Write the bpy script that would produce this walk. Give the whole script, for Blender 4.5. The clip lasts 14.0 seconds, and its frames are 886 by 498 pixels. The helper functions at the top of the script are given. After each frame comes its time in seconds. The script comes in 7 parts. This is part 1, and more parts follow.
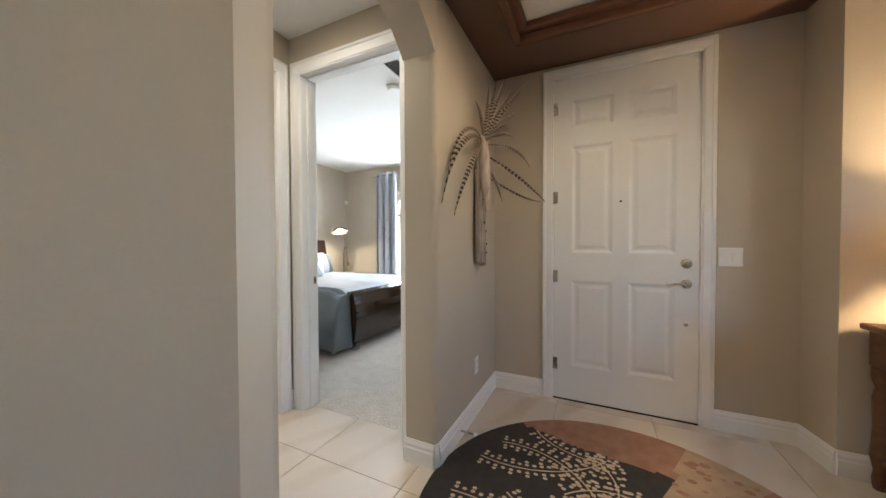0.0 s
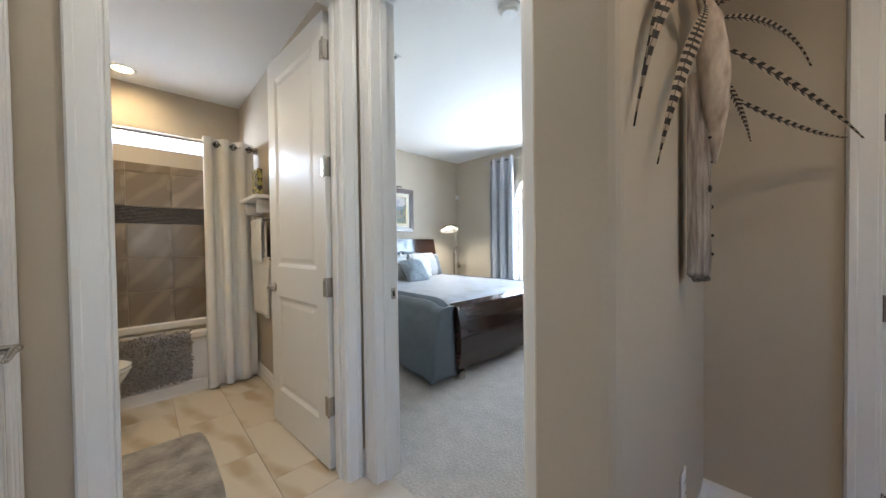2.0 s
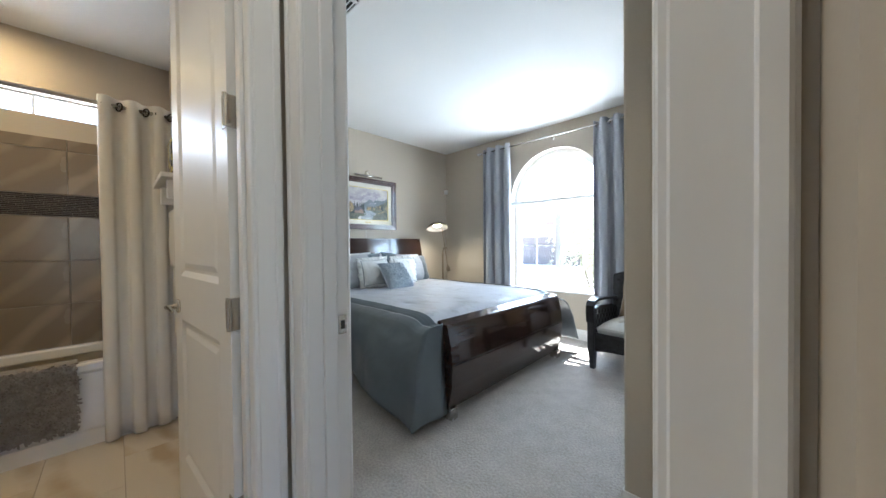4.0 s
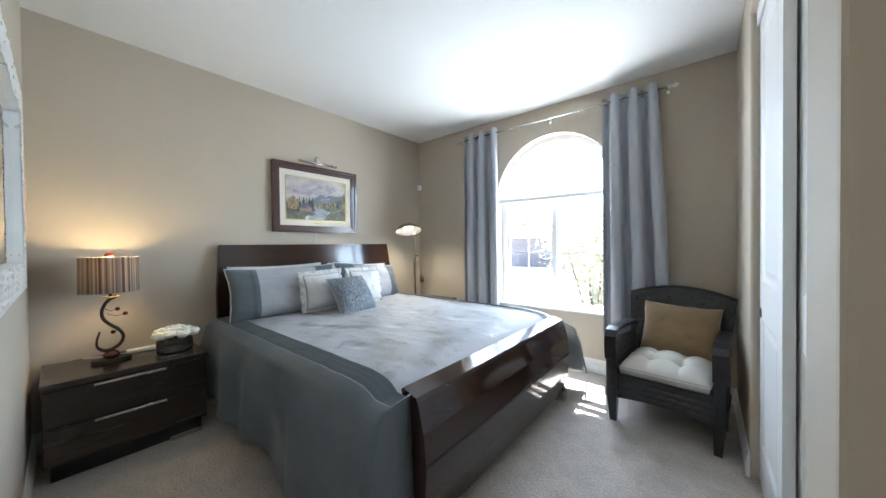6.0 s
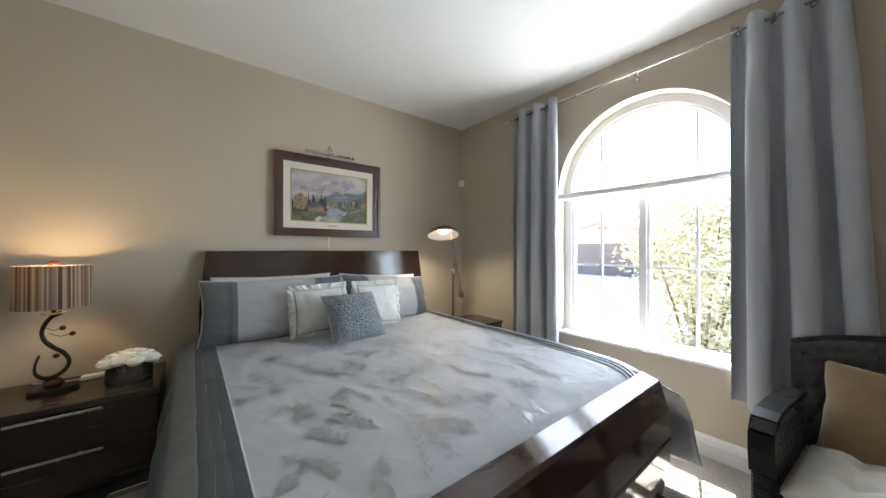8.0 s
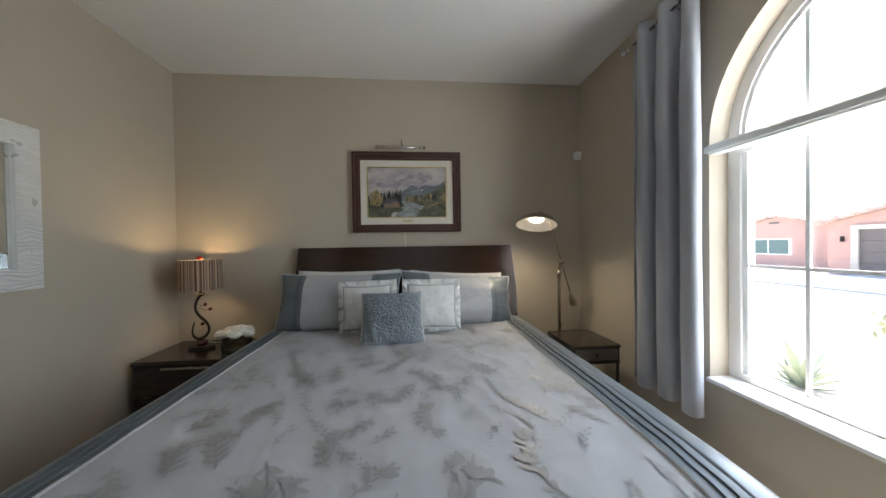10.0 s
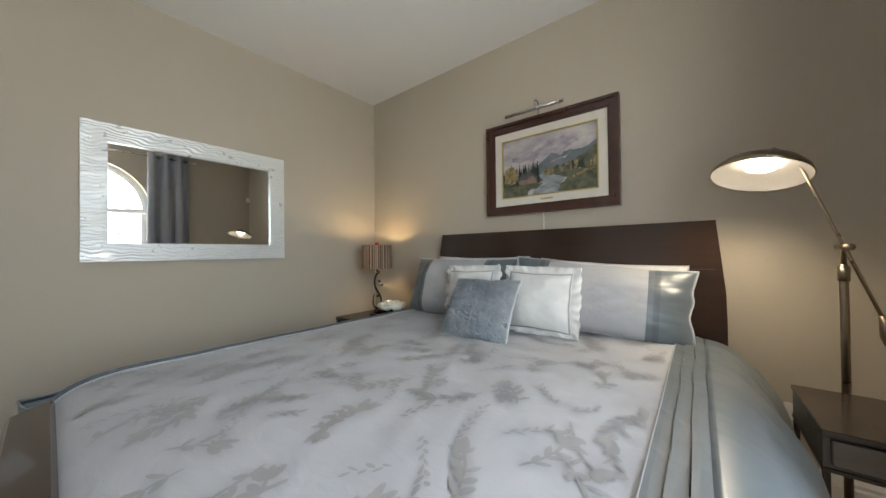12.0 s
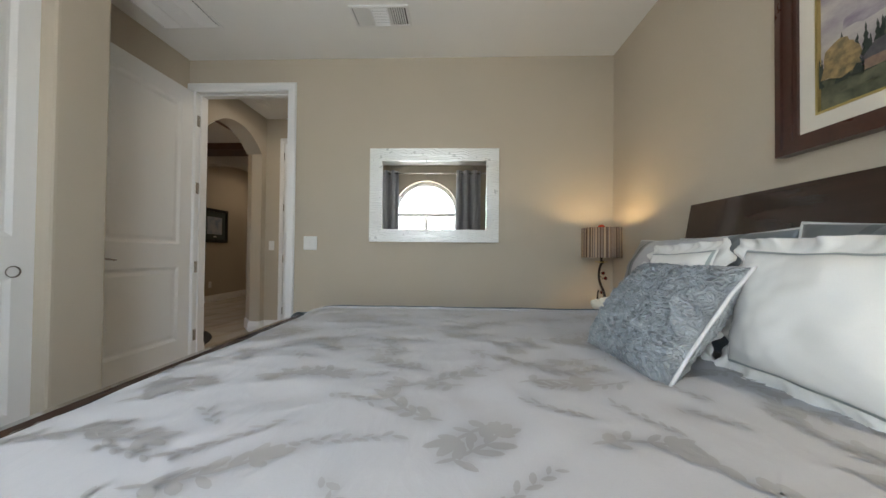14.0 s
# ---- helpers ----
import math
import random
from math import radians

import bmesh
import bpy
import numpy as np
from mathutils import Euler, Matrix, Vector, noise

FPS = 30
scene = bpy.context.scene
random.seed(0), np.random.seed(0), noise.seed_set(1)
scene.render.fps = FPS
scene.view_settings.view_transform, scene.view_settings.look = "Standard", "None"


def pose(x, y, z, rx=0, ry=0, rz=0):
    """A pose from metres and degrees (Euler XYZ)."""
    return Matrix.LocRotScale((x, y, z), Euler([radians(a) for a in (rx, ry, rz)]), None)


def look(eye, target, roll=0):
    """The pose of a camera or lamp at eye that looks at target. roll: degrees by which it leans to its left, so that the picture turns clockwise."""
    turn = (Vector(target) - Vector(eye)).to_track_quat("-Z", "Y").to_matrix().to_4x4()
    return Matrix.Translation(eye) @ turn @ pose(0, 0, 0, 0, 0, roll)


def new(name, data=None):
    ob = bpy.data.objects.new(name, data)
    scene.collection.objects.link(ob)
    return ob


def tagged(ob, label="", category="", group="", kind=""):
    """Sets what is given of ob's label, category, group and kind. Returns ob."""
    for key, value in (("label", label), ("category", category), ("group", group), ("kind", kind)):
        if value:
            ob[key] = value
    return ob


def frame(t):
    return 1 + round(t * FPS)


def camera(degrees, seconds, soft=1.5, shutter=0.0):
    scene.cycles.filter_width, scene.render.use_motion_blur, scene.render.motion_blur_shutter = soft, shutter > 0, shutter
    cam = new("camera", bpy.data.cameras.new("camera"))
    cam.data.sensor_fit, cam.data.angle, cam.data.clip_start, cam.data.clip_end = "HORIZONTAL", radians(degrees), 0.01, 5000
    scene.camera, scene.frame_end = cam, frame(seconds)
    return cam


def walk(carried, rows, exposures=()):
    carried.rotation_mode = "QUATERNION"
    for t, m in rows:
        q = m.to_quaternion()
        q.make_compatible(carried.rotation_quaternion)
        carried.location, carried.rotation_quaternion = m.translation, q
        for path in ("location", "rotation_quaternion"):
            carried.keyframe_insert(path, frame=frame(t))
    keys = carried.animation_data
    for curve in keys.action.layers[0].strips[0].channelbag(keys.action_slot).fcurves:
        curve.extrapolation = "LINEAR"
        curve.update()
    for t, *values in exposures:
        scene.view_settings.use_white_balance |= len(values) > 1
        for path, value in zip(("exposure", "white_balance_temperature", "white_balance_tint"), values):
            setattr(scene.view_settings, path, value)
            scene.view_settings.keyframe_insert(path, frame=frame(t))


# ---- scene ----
cam = camera(108.7, 14.0)
PATH = [
    (0, (-0.438, 0.985, 1.209), (-1.298, 2.791, 1.17), -0.2),
    (0.5, (-0.543, 1.243, 1.211), (-1.573, 2.956, 1.167), -0.4),
    (1, (-0.649, 1.469, 1.188), (-1.851, 3.067, 1.158), -0.5),
    (1.5, (-0.801, 1.656, 1.18), (-2.156, 3.127, 1.148), -0.7),
    (2, (-0.972, 1.778, 1.184), (-2.418, 3.16, 1.151), -0.7),
    (2.5, (-1.106, 1.894, 1.193), (-2.59, 3.235, 1.158), -0.6),
    (3, (-1.216, 2.009, 1.193), (-2.694, 3.356, 1.156), -0.6),
    (3.5, (-1.327, 2.106, 1.18), (-2.767, 3.493, 1.149), -0.6),
    (4, (-1.422, 2.233, 1.174), (-2.816, 3.667, 1.146), -0.6),
    (4.2, (-1.47, 2.286, 1.178), (-2.837, 3.746, 1.143), -0.8),
    (6.5, (-2.124, 3.062, 1.266), (-3.399, 4.603, 1.243), -0.6),
    (7, (-2.234, 3.258, 1.281), (-3.575, 4.742, 1.268), -0.5),
    (7.2, (-2.256, 3.305, 1.277), (-3.636, 4.753, 1.271), -0.5),
    (9.3, (-2.336, 4.31, 1.284), (-4.23, 4.953, 1.255), -0.4),
    (9.5, (-2.337, 4.399, 1.29), (-4.268, 4.918, 1.259), -0.9),
    (10, (-2.374, 4.633, 1.274), (-4.366, 4.815, 1.248), -0.9),
    (10.5, (-2.448, 4.829, 1.252), (-4.441, 4.664, 1.23), -1.0),
    (11, (-2.582, 5.061, 1.205), (-4.503, 4.506, 1.207), -0.9),
    (11.5, (-2.761, 5.268, 1.154), (-4.531, 4.337, 1.172), -0.6),
    (12, (-2.953, 5.399, 1.12), (-4.51, 4.143, 1.139), -0.7),
    (12.5, (-3.177, 5.505, 1.079), (-4.43, 3.946, 1.103), -0.4),
    (12.7, (-3.25, 5.513, 1.068), (-4.369, 3.856, 1.089), -0.4),
    (13, (-3.359, 5.532, 1.039), (-4.248, 3.74, 1.06), -0.3),
    (13.2, (-3.493, 5.528, 1.023), (-4.184, 3.651, 1.04), -0.2),
    (13.5, (-3.601, 5.509, 1.021), (-4.007, 3.551, 1.047), 0.2),
    (14, (-3.791, 5.45, 0.992), (-3.717, 3.452, 1.02), 0.6),
]
walk(cam, [(t, look(eye, target, roll)) for t, eye, target, roll in PATH], exposures=[(0.0, 4.0, 6000, 9), (0.5, 4.0, 5750, 9), (1.0, 3.95, 5350, 9), (1.5, 3.95, 5100, 9), (2.0, 3.75, 5500, 8), (3.0, 3.55, 5600, 8), (4.2, 3.42, 5500, 7), (6.5, 3.3, 5850, 9), (7.2, 3.1, 6100, 10), (9.3, 2.38, 6350, 10), (10.0, 2.2, 6350, 10), (11.0, 2.45, 6550, 10), (12.5, 2.65, 6550, 10), (14.0, 2.62, 6600, 10)])

# ---- world, sun, large lights ----
world = bpy.data.worlds.new("sky")
scene.world = world
world.use_nodes = True
wn = world.node_tree.nodes
sky = wn.new("ShaderNodeTexSky")
sky.sky_type = "NISHITA"
sky.sun_disc = False
sky.sun_elevation, sky.sun_rotation = radians(65), radians(-15)
wn["Background"].inputs["Strength"].default_value = 0.15
world.node_tree.links.new(sky.outputs["Color"], wn["Background"].inputs["Color"])


def lamp(name, kind, m, energy, color, **kw):
    data = bpy.data.lights.new(name, kind)
    data.energy, data.color = energy, color
    for k, v in kw.items():
        if k == "angle":
            data.angle = v
        elif k == "size":
            data.size = v
        elif k == "size_y":
            data.shape, data.size_y = "RECTANGLE", v
        elif k == "radius":
            data.shadow_soft_size = v
        elif k == "cone":
            data.spot_size, data.spot_blend = v, 0.7
    ob = new(name, data)
    ob.matrix_world = m
    return ob


lamp("sun", "SUN", look((-0.5, 2.0, 4.4), (0, 0, 0)), 5.0, (1.0, 0.95, 0.87), angle=radians(0.5))
lamp("window_daylight", "AREA", look((-3.2, 6.32, 1.45), (-3.2, 4.0, 1.25)), 9.3, (0.84, 0.94, 1.0), size=1.15, size_y=1.7)
# fill lamp added at an unseen foyer opening, to brighten the foyer
lamp("foyer_fill_light", "AREA", look((2.55, 1.65, 1.5), (0.0, 1.9, 1.5)), 0.12, (1.0, 0.90, 0.78), size=0.9, size_y=1.0)
lamp("bathroom_window_daylight", "AREA", look((-4.98, 1.7, 2.15), (-4.0, 1.7, 1.6)), 2.2, (0.92, 0.96, 1.0), size=1.3, size_y=0.16)

# ---- materials ----


def mat(name, color, rough=0.6, metal=0.0, vary=0.06, scale=6.0, fine=120.0, bump=0.05, color2=None, dist=0.002, spec=0.5, sheen=0.0,
        coat=0.0, emit=0.0, stretch=(1, 1, 1), mix=0.5, per=0.0):
    """A surface with two scales of variation: broad stains and fine grain."""
    m = bpy.data.materials.new(name)
    m.use_nodes = True
    n, l = m.node_tree.nodes, m.node_tree.links
    b = n["Principled BSDF"]
    tc = n.new("ShaderNodeTexCoord")
    mp = n.new("ShaderNodeMapping")
    mp.inputs["Scale"].default_value = stretch
    l.new(tc.outputs["Object"], mp.inputs["Vector"])
    big = n.new("ShaderNodeTexNoise")
    big.inputs["Scale"].default_value, big.inputs["Detail"].default_value = scale, 6
    l.new(mp.outputs["Vector"], big.inputs["Vector"])
    small = n.new("ShaderNodeTexNoise")
    small.inputs["Scale"].default_value, small.inputs["Detail"].default_value = fine, 4
    l.new(mp.outputs["Vector"], small.inputs["Vector"])
    ramp = n.new("ShaderNodeMapRange")
    ramp.inputs["From Min"].default_value, ramp.inputs["From Max"].default_value = 0.5 - mix * 0.5, 0.5 + mix * 0.5
    l.new(big.outputs["Fac"], ramp.inputs["Value"])
    c = Vector(color[:3])
    d = Vector(color2[:3]) if color2 else c * (1 - vary)
    a = c if color2 else c * (1 + vary)
    mx = n.new("ShaderNodeMix")
    mx.data_type = "RGBA"
    mx.inputs["A"].default_value, mx.inputs["B"].default_value = (*a, 1), (*d, 1)
    l.new(ramp.outputs["Result"], mx.inputs["Factor"])
    hs = n.new("ShaderNodeHueSaturation")
    mr = n.new("ShaderNodeMapRange")
    mr.inputs["To Min"].default_value, mr.inputs["To Max"].default_value = 1 - vary, 1 + vary
    l.new(small.outputs["Fac"], mr.inputs["Value"])
    l.new(mr.outputs["Result"], hs.inputs["Value"])
    l.new(mx.outputs["Result"], hs.inputs["Color"])
    out = hs.outputs["Color"]
    if per:
        oi = n.new("ShaderNodeObjectInfo")
        m2 = n.new("ShaderNodeMapRange")
        m2.inputs["To Min"].default_value, m2.inputs["To Max"].default_value = 1 - per, 1 + per
        l.new(oi.outputs["Random"], m2.inputs["Value"])
        h2 = n.new("ShaderNodeHueSaturation")
        l.new(m2.outputs["Result"], h2.inputs["Value"])
        l.new(out, h2.inputs["Color"])
        out = h2.outputs["Color"]
    l.new(out, b.inputs["Base Color"])
    rr = n.new("ShaderNodeMapRange")
    rr.inputs["To Min"].default_value, rr.inputs["To Max"].default_value = max(0.02, rough - 0.08), min(1, rough + 0.08)
    l.new(big.outputs["Fac"], rr.inputs["Value"])
    l.new(rr.outputs["Result"], b.inputs["Roughness"])
    b.inputs["Metallic"].default_value = metal
    b.inputs["Specular IOR Level"].default_value = spec
    b.inputs["Sheen Weight"].default_value = sheen
    b.inputs["Coat Weight"].default_value = coat
    if emit:
        b.inputs["Emission Color"].default_value = (*c, 1)
        b.inputs["Emission Strength"].default_value = emit
    if bump:
        bp = n.new("ShaderNodeBump")
        bp.inputs["Strength"].default_value, bp.inputs["Distance"].default_value = bump, dist
        l.new(small.outputs["Fac"], bp.inputs["Height"])
        l.new(bp.outputs["Normal"], b.inputs["Normal"])
    return m


def nodes_of(m):
    return m.node_tree.nodes, m.node_tree.links, m.node_tree.nodes["Principled BSDF"]


WALL = mat("beige_wall_paint", (0.47, 0.41, 0.325), 0.75, vary=0.025, scale=1.5, fine=130, bump=0.14, dist=0.003, spec=0.3)
CEIL = mat("ceiling_paint", (0.78, 0.77, 0.75), 0.85, vary=0.015, scale=2, fine=140, bump=0.12, dist=0.003, spec=0.2)
TRIM = mat("white_trim_paint", (0.76, 0.75, 0.74), 0.48, vary=0.012, scale=3, fine=60, bump=0.0)
DOORW = mat("white_door_paint", (0.74, 0.73, 0.71), 0.42, vary=0.015, scale=2, fine=90, bump=0.02, stretch=(1, 1, 0.25))
CARPET = mat("cream_carpet", (0.50, 0.455, 0.405), 0.95, vary=0.42, scale=9, fine=75, bump=1.0, dist=0.012, color2=(0.40, 0.36, 0.315), spec=0.1, sheen=0.2)
WOOD = mat("dark_lacquered_wood", (0.040, 0.020, 0.014), 0.11, vary=0.10, scale=5, fine=60, bump=0.02, color2=(0.030, 0.016, 0.011), stretch=(6, 0.6, 6), coat=0.15)
WOODZ = mat("dark_stained_wood", (0.035, 0.024, 0.019), 0.25, vary=0.25, scale=5, fine=60, bump=0.03, color2=(0.020, 0.014, 0.011), stretch=(6, 0.6, 6), coat=0.2)
BROWN = mat("brown_beam_paint", (0.115, 0.060, 0.038), 0.5, vary=0.05, scale=3, bump=0.05)
CHROME = mat("brushed_nickel", (0.55, 0.53, 0.50), 0.25, 1.0, vary=0.04, scale=20, bump=0.01)
BLACKM = mat("dark_bronze_metal", (0.035, 0.025, 0.02), 0.4, 0.7, vary=0.1, scale=30, bump=0.05)
SATIN = mat("slate_blue_satin", (0.112, 0.131, 0.144), 0.33, vary=0.05, scale=9, fine=350, bump=0.10, sheen=0.05, dist=0.001)
SATIN2 = mat("slate_pleat_satin", (0.100, 0.117, 0.128), 0.48, vary=0.05, scale=9, fine=350, bump=0.10, spec=0.3, dist=0.001)
DAMASK = mat("silver_grey_sateen", (0.415, 0.415, 0.425), 0.68, vary=0.04, scale=5, fine=420, bump=0.10, sheen=0.1, dist=0.001, spec=0.2)
LEAFCOL = mat("woven_leaf_sateen", (0.295, 0.288, 0.281), 0.42, vary=0.02, scale=8, fine=420, bump=0.03, dist=0.001, spec=1.0)
SHAMLEAF = mat("pale_leaf_sateen", (0.375, 0.37, 0.37), 0.36, vary=0.02, scale=8, fine=420, bump=0.05, dist=0.001, spec=0.8)
WHITEC = mat("white_cotton", (0.64, 0.63, 0.60), 0.85, vary=0.03, scale=8, fine=400, bump=0.15, sheen=0.2, dist=0.001)
CURT = mat("grey_blue_curtain_cloth", (0.36, 0.37, 0.40), 0.75, vary=0.04, scale=5, fine=450, bump=0.12, sheen=0.3, dist=0.001)
SHEERC = mat("white_shower_cloth", (0.74, 0.71, 0.66), 0.8, vary=0.03, scale=6, fine=300, bump=0.12)
TUBW = mat("white_enamel", (0.74, 0.71, 0.66), 0.15, vary=0.01, scale=3, bump=0.0, coat=0.3)


def marble(name, base, vein, rough, angle, scale, dist):
    """Stone-look tile: soft bands warped by noise, shifted from tile to tile."""
    m = mat(name, base, rough, vary=0.04, scale=2.0, fine=9, bump=0.01)
    n, l, b = nodes_of(m)
    tc, oi = n.new("ShaderNodeTexCoord"), n.new("ShaderNodeObjectInfo")
    ofs = n.new("ShaderNodeVectorMath")
    ofs.operation = "MULTIPLY_ADD"
    cmb = n.new("ShaderNodeCombineXYZ")
    for k in "XYZ":
        l.new(oi.outputs["Random"], cmb.inputs[k])
    ofs.inputs[1].default_value = (7, 11, 5)
    l.new(cmb.outputs["Vector"], ofs.inputs[0])
    l.new(tc.outputs["Object"], ofs.inputs[2])
    mp = n.new("ShaderNodeMapping")
    mp.inputs["Rotation"].default_value = angle
    l.new(ofs.outputs["Vector"], mp.inputs["Vector"])
    wv = n.new("ShaderNodeTexWave")
    wv.inputs["Scale"].default_value, wv.inputs["Distortion"].default_value = scale, dist
    wv.inputs["Detail"].default_value, wv.inputs["Detail Scale"].default_value = 3, 0.9
    l.new(mp.outputs["Vector"], wv.inputs["Vector"])
    nz = n.new("ShaderNodeTexNoise")
    nz.inputs["Scale"].default_value, nz.inputs["Detail"].default_value = 3.0, 5
    l.new(mp.outputs["Vector"], nz.inputs["Vector"])
    ml = n.new("ShaderNodeMath")
    ml.operation = "MULTIPLY"
    l.new(wv.outputs["Fac"], ml.inputs[0])
    l.new(nz.outputs["Fac"], ml.inputs[1])
    mx = n.new("ShaderNodeMix")
    mx.data_type = "RGBA"
    mx.inputs["A"].default_value, mx.inputs["B"].default_value = (*base, 1), (*vein, 1)
    rp = n.new("ShaderNodeMapRange")
    rp.inputs["From Min"].default_value, rp.inputs["From Max"].default_value = 0.30, 0.58
    l.new(ml.outputs["Value"], rp.inputs["Value"])
    l.new(rp.outputs["Result"], mx.inputs["Factor"])
    h = n.new("ShaderNodeHueSaturation")
    r2 = n.new("ShaderNodeMapRange")
    r2.inputs["To Min"].default_value, r2.inputs["To Max"].default_value = 0.93, 1.07
    l.new(oi.outputs["Random"], r2.inputs["Value"])
    l.new(r2.outputs["Result"], h.inputs["Value"])
    l.new(mx.outputs["Result"], h.inputs["Color"])
    l.new(h.outputs["Color"], b.inputs["Base Color"])
    return m


TILEF = marble("cream_marbled_floor_tile", (0.60, 0.53, 0.43), (0.46, 0.365, 0.25), 0.20, (0, 0, radians(78)), 1.3, 4.6)
TILEW = marble("taupe_marbled_wall_tile", (0.20, 0.152, 0.102), (0.275, 0.218, 0.152), 0.26, (radians(40), 0, radians(90)), 1.6, 4.5)
GROUT = mat("grout", (0.33, 0.29, 0.24), 0.9, vary=0.06, fine=200, bump=0.1)
MOSA = mat("dark_glass_mosaic", (0.055, 0.043, 0.038), 0.38, vary=0.15, scale=10, fine=40, bump=0.0, per=0.6, spec=0.3)
SHAG = mat("grey_shag", (0.33, 0.30, 0.27), 0.95, vary=0.2, scale=25, fine=90, bump=0.8, dist=0.01)
SHAGD = mat("dark_grey_plush", (0.15, 0.135, 0.125), 0.9, vary=0.2, scale=9, fine=60, bump=0.7, color2=(0.36, 0.33, 0.30), dist=0.01, sheen=0.3, mix=0.35)
PLASTW = mat("white_plastic", (0.76, 0.75, 0.72), 0.4, vary=0.01, bump=0.0)
BLACKW = mat("black_painted_wood", (0.016, 0.015, 0.016), 0.3, vary=0.1, scale=10, bump=0.03)
TANC = mat("tan_suede", (0.23, 0.155, 0.078), 0.9, vary=0.10, scale=7, fine=250, bump=0.2, sheen=0.3)
CREAMC = mat("cream_cotton_seat", (0.68, 0.65, 0.60), 0.85, vary=0.03, scale=9, fine=300, bump=0.15)
FRAMEW = mat("mahogany_frame", (0.075, 0.026, 0.016), 0.3, vary=0.2, scale=12, fine=60, bump=0.05, color2=(0.045, 0.018, 0.012), coat=0.3)
GOLD = mat("gilt_edge", (0.52, 0.40, 0.16), 0.35, 0.8, vary=0.1, bump=0.05)
LINENM = mat("cream_linen_mat", (0.66, 0.61, 0.52), 0.8, vary=0.03, fine=400, bump=0.1)
CHARC = mat("dark_slot", (0.012, 0.012, 0.012), 0.7, bump=0.0)
GLASSV = bpy.data.materials.new("clear_glass")
GLASSV.use_nodes = True
nodes_of(GLASSV)[2].inputs["Transmission Weight"].default_value = 1.0
nodes_of(GLASSV)[2].inputs["Roughness"].default_value = 0.0
nodes_of(GLASSV)[2].inputs["IOR"].default_value = 1.45
MIRR = bpy.data.materials.new("mirror_silver")
MIRR.use_nodes = True
nodes_of(MIRR)[2].inputs["Metallic"].default_value = 1.0
nodes_of(MIRR)[2].inputs["Roughness"].default_value = 0.01
nodes_of(MIRR)[2].inputs["Base Color"].default_value = (0.86, 0.87, 0.86, 1)


def glow(name, color, strength):
    m = bpy.data.materials.new(name)
    m.use_nodes = True
    b = nodes_of(m)[2]
    b.inputs["Base Color"].default_value = (*color, 1)
    b.inputs["Emission Color"].default_value = (*color, 1)
    b.inputs["Emission Strength"].default_value = strength
    return m


# ---- mesh helpers ----


def part(name, bm, material, parent=None, label="", smooth=False):
    me = bpy.data.meshes.new(name)
    bmesh.ops.recalc_face_normals(bm, faces=bm.faces)
    bm.to_mesh(me)
    bm.free()
    mats = material if isinstance(material, (list, tuple)) else [material]
    for mm in mats:
        me.materials.append(mm)
    if smooth:
        me.polygons.foreach_set("use_smooth", [True] * len(me.polygons))
    ob = new(name, me)
    if parent is not None:
        ob.parent = parent
    if label:
        ob["label"] = label
    return ob


def thing(name, label, category, group="", at=None):
    ob = new(name)
    ob.empty_display_size = 0.05
    if at is not None:
        ob.matrix_world = at
    return tagged(ob, label, category, group)


def structure(ob, label, category):
    return tagged(ob, label, category, kind="structure")


def box(bm, x0, y0, z0, x1, y1, z1, bevel=0.0, m=None, seg=1):
    c = Matrix.Translation(((x0 + x1) / 2, (y0 + y1) / 2, (z0 + z1) / 2)) @ Matrix.Diagonal((abs(x1 - x0), abs(y1 - y0), abs(z1 - z0), 1))
    r = bmesh.ops.create_cube(bm, size=1, matrix=c)
    vs = r["verts"]
    if bevel:
        es = list({e for v in vs for e in v.link_edges})
        rb = bmesh.ops.bevel(bm, geom=es, offset=bevel, segments=seg, affect="EDGES", profile=0.6)
        vs = list({v for f in rb["faces"] for v in f.verts} | {v for v in vs if v.is_valid})
    if m is not None:
        bmesh.ops.transform(bm, matrix=m, verts=vs)
    return vs


def bx(*a, **k):
    bm = bmesh.new()
    box(bm, *a, **k)
    return bm


def tube(bm, pts, r, seg=10, closed=False):
    """A round bar along points; r a number or one a point."""
    pts = [Vector(p) for p in pts]
    n = len(pts)
    rs = r if isinstance(r, (list, tuple)) else [r] * n
    rings = []
    side = None
    for i, p in enumerate(pts):
        d = (pts[(i + 1) % n] - pts[i - 1]) if closed else (pts[min(i + 1, n - 1)] - pts[max(i - 1, 0)])
        d.normalize()
        if side is None:
            side = d.orthogonal().normalized()
        side = (side - d * side.dot(d)).normalized()
        up = d.cross(side)
        rings.append([bm.verts.new(p + rs[i] * (math.cos(a) * side + math.sin(a) * up)) for a in [2 * math.pi * k / seg for k in range(seg)]])
    m = n if closed else n - 1
    for i in range(m):
        a, b = rings[i], rings[(i + 1) % n]
        for k in range(seg):
            bm.faces.new((a[k], a[(k + 1) % seg], b[(k + 1) % seg], b[k]))
    if not closed:
        bm.faces.new(rings[0][::-1])
        bm.faces.new(rings[-1])
    return bm


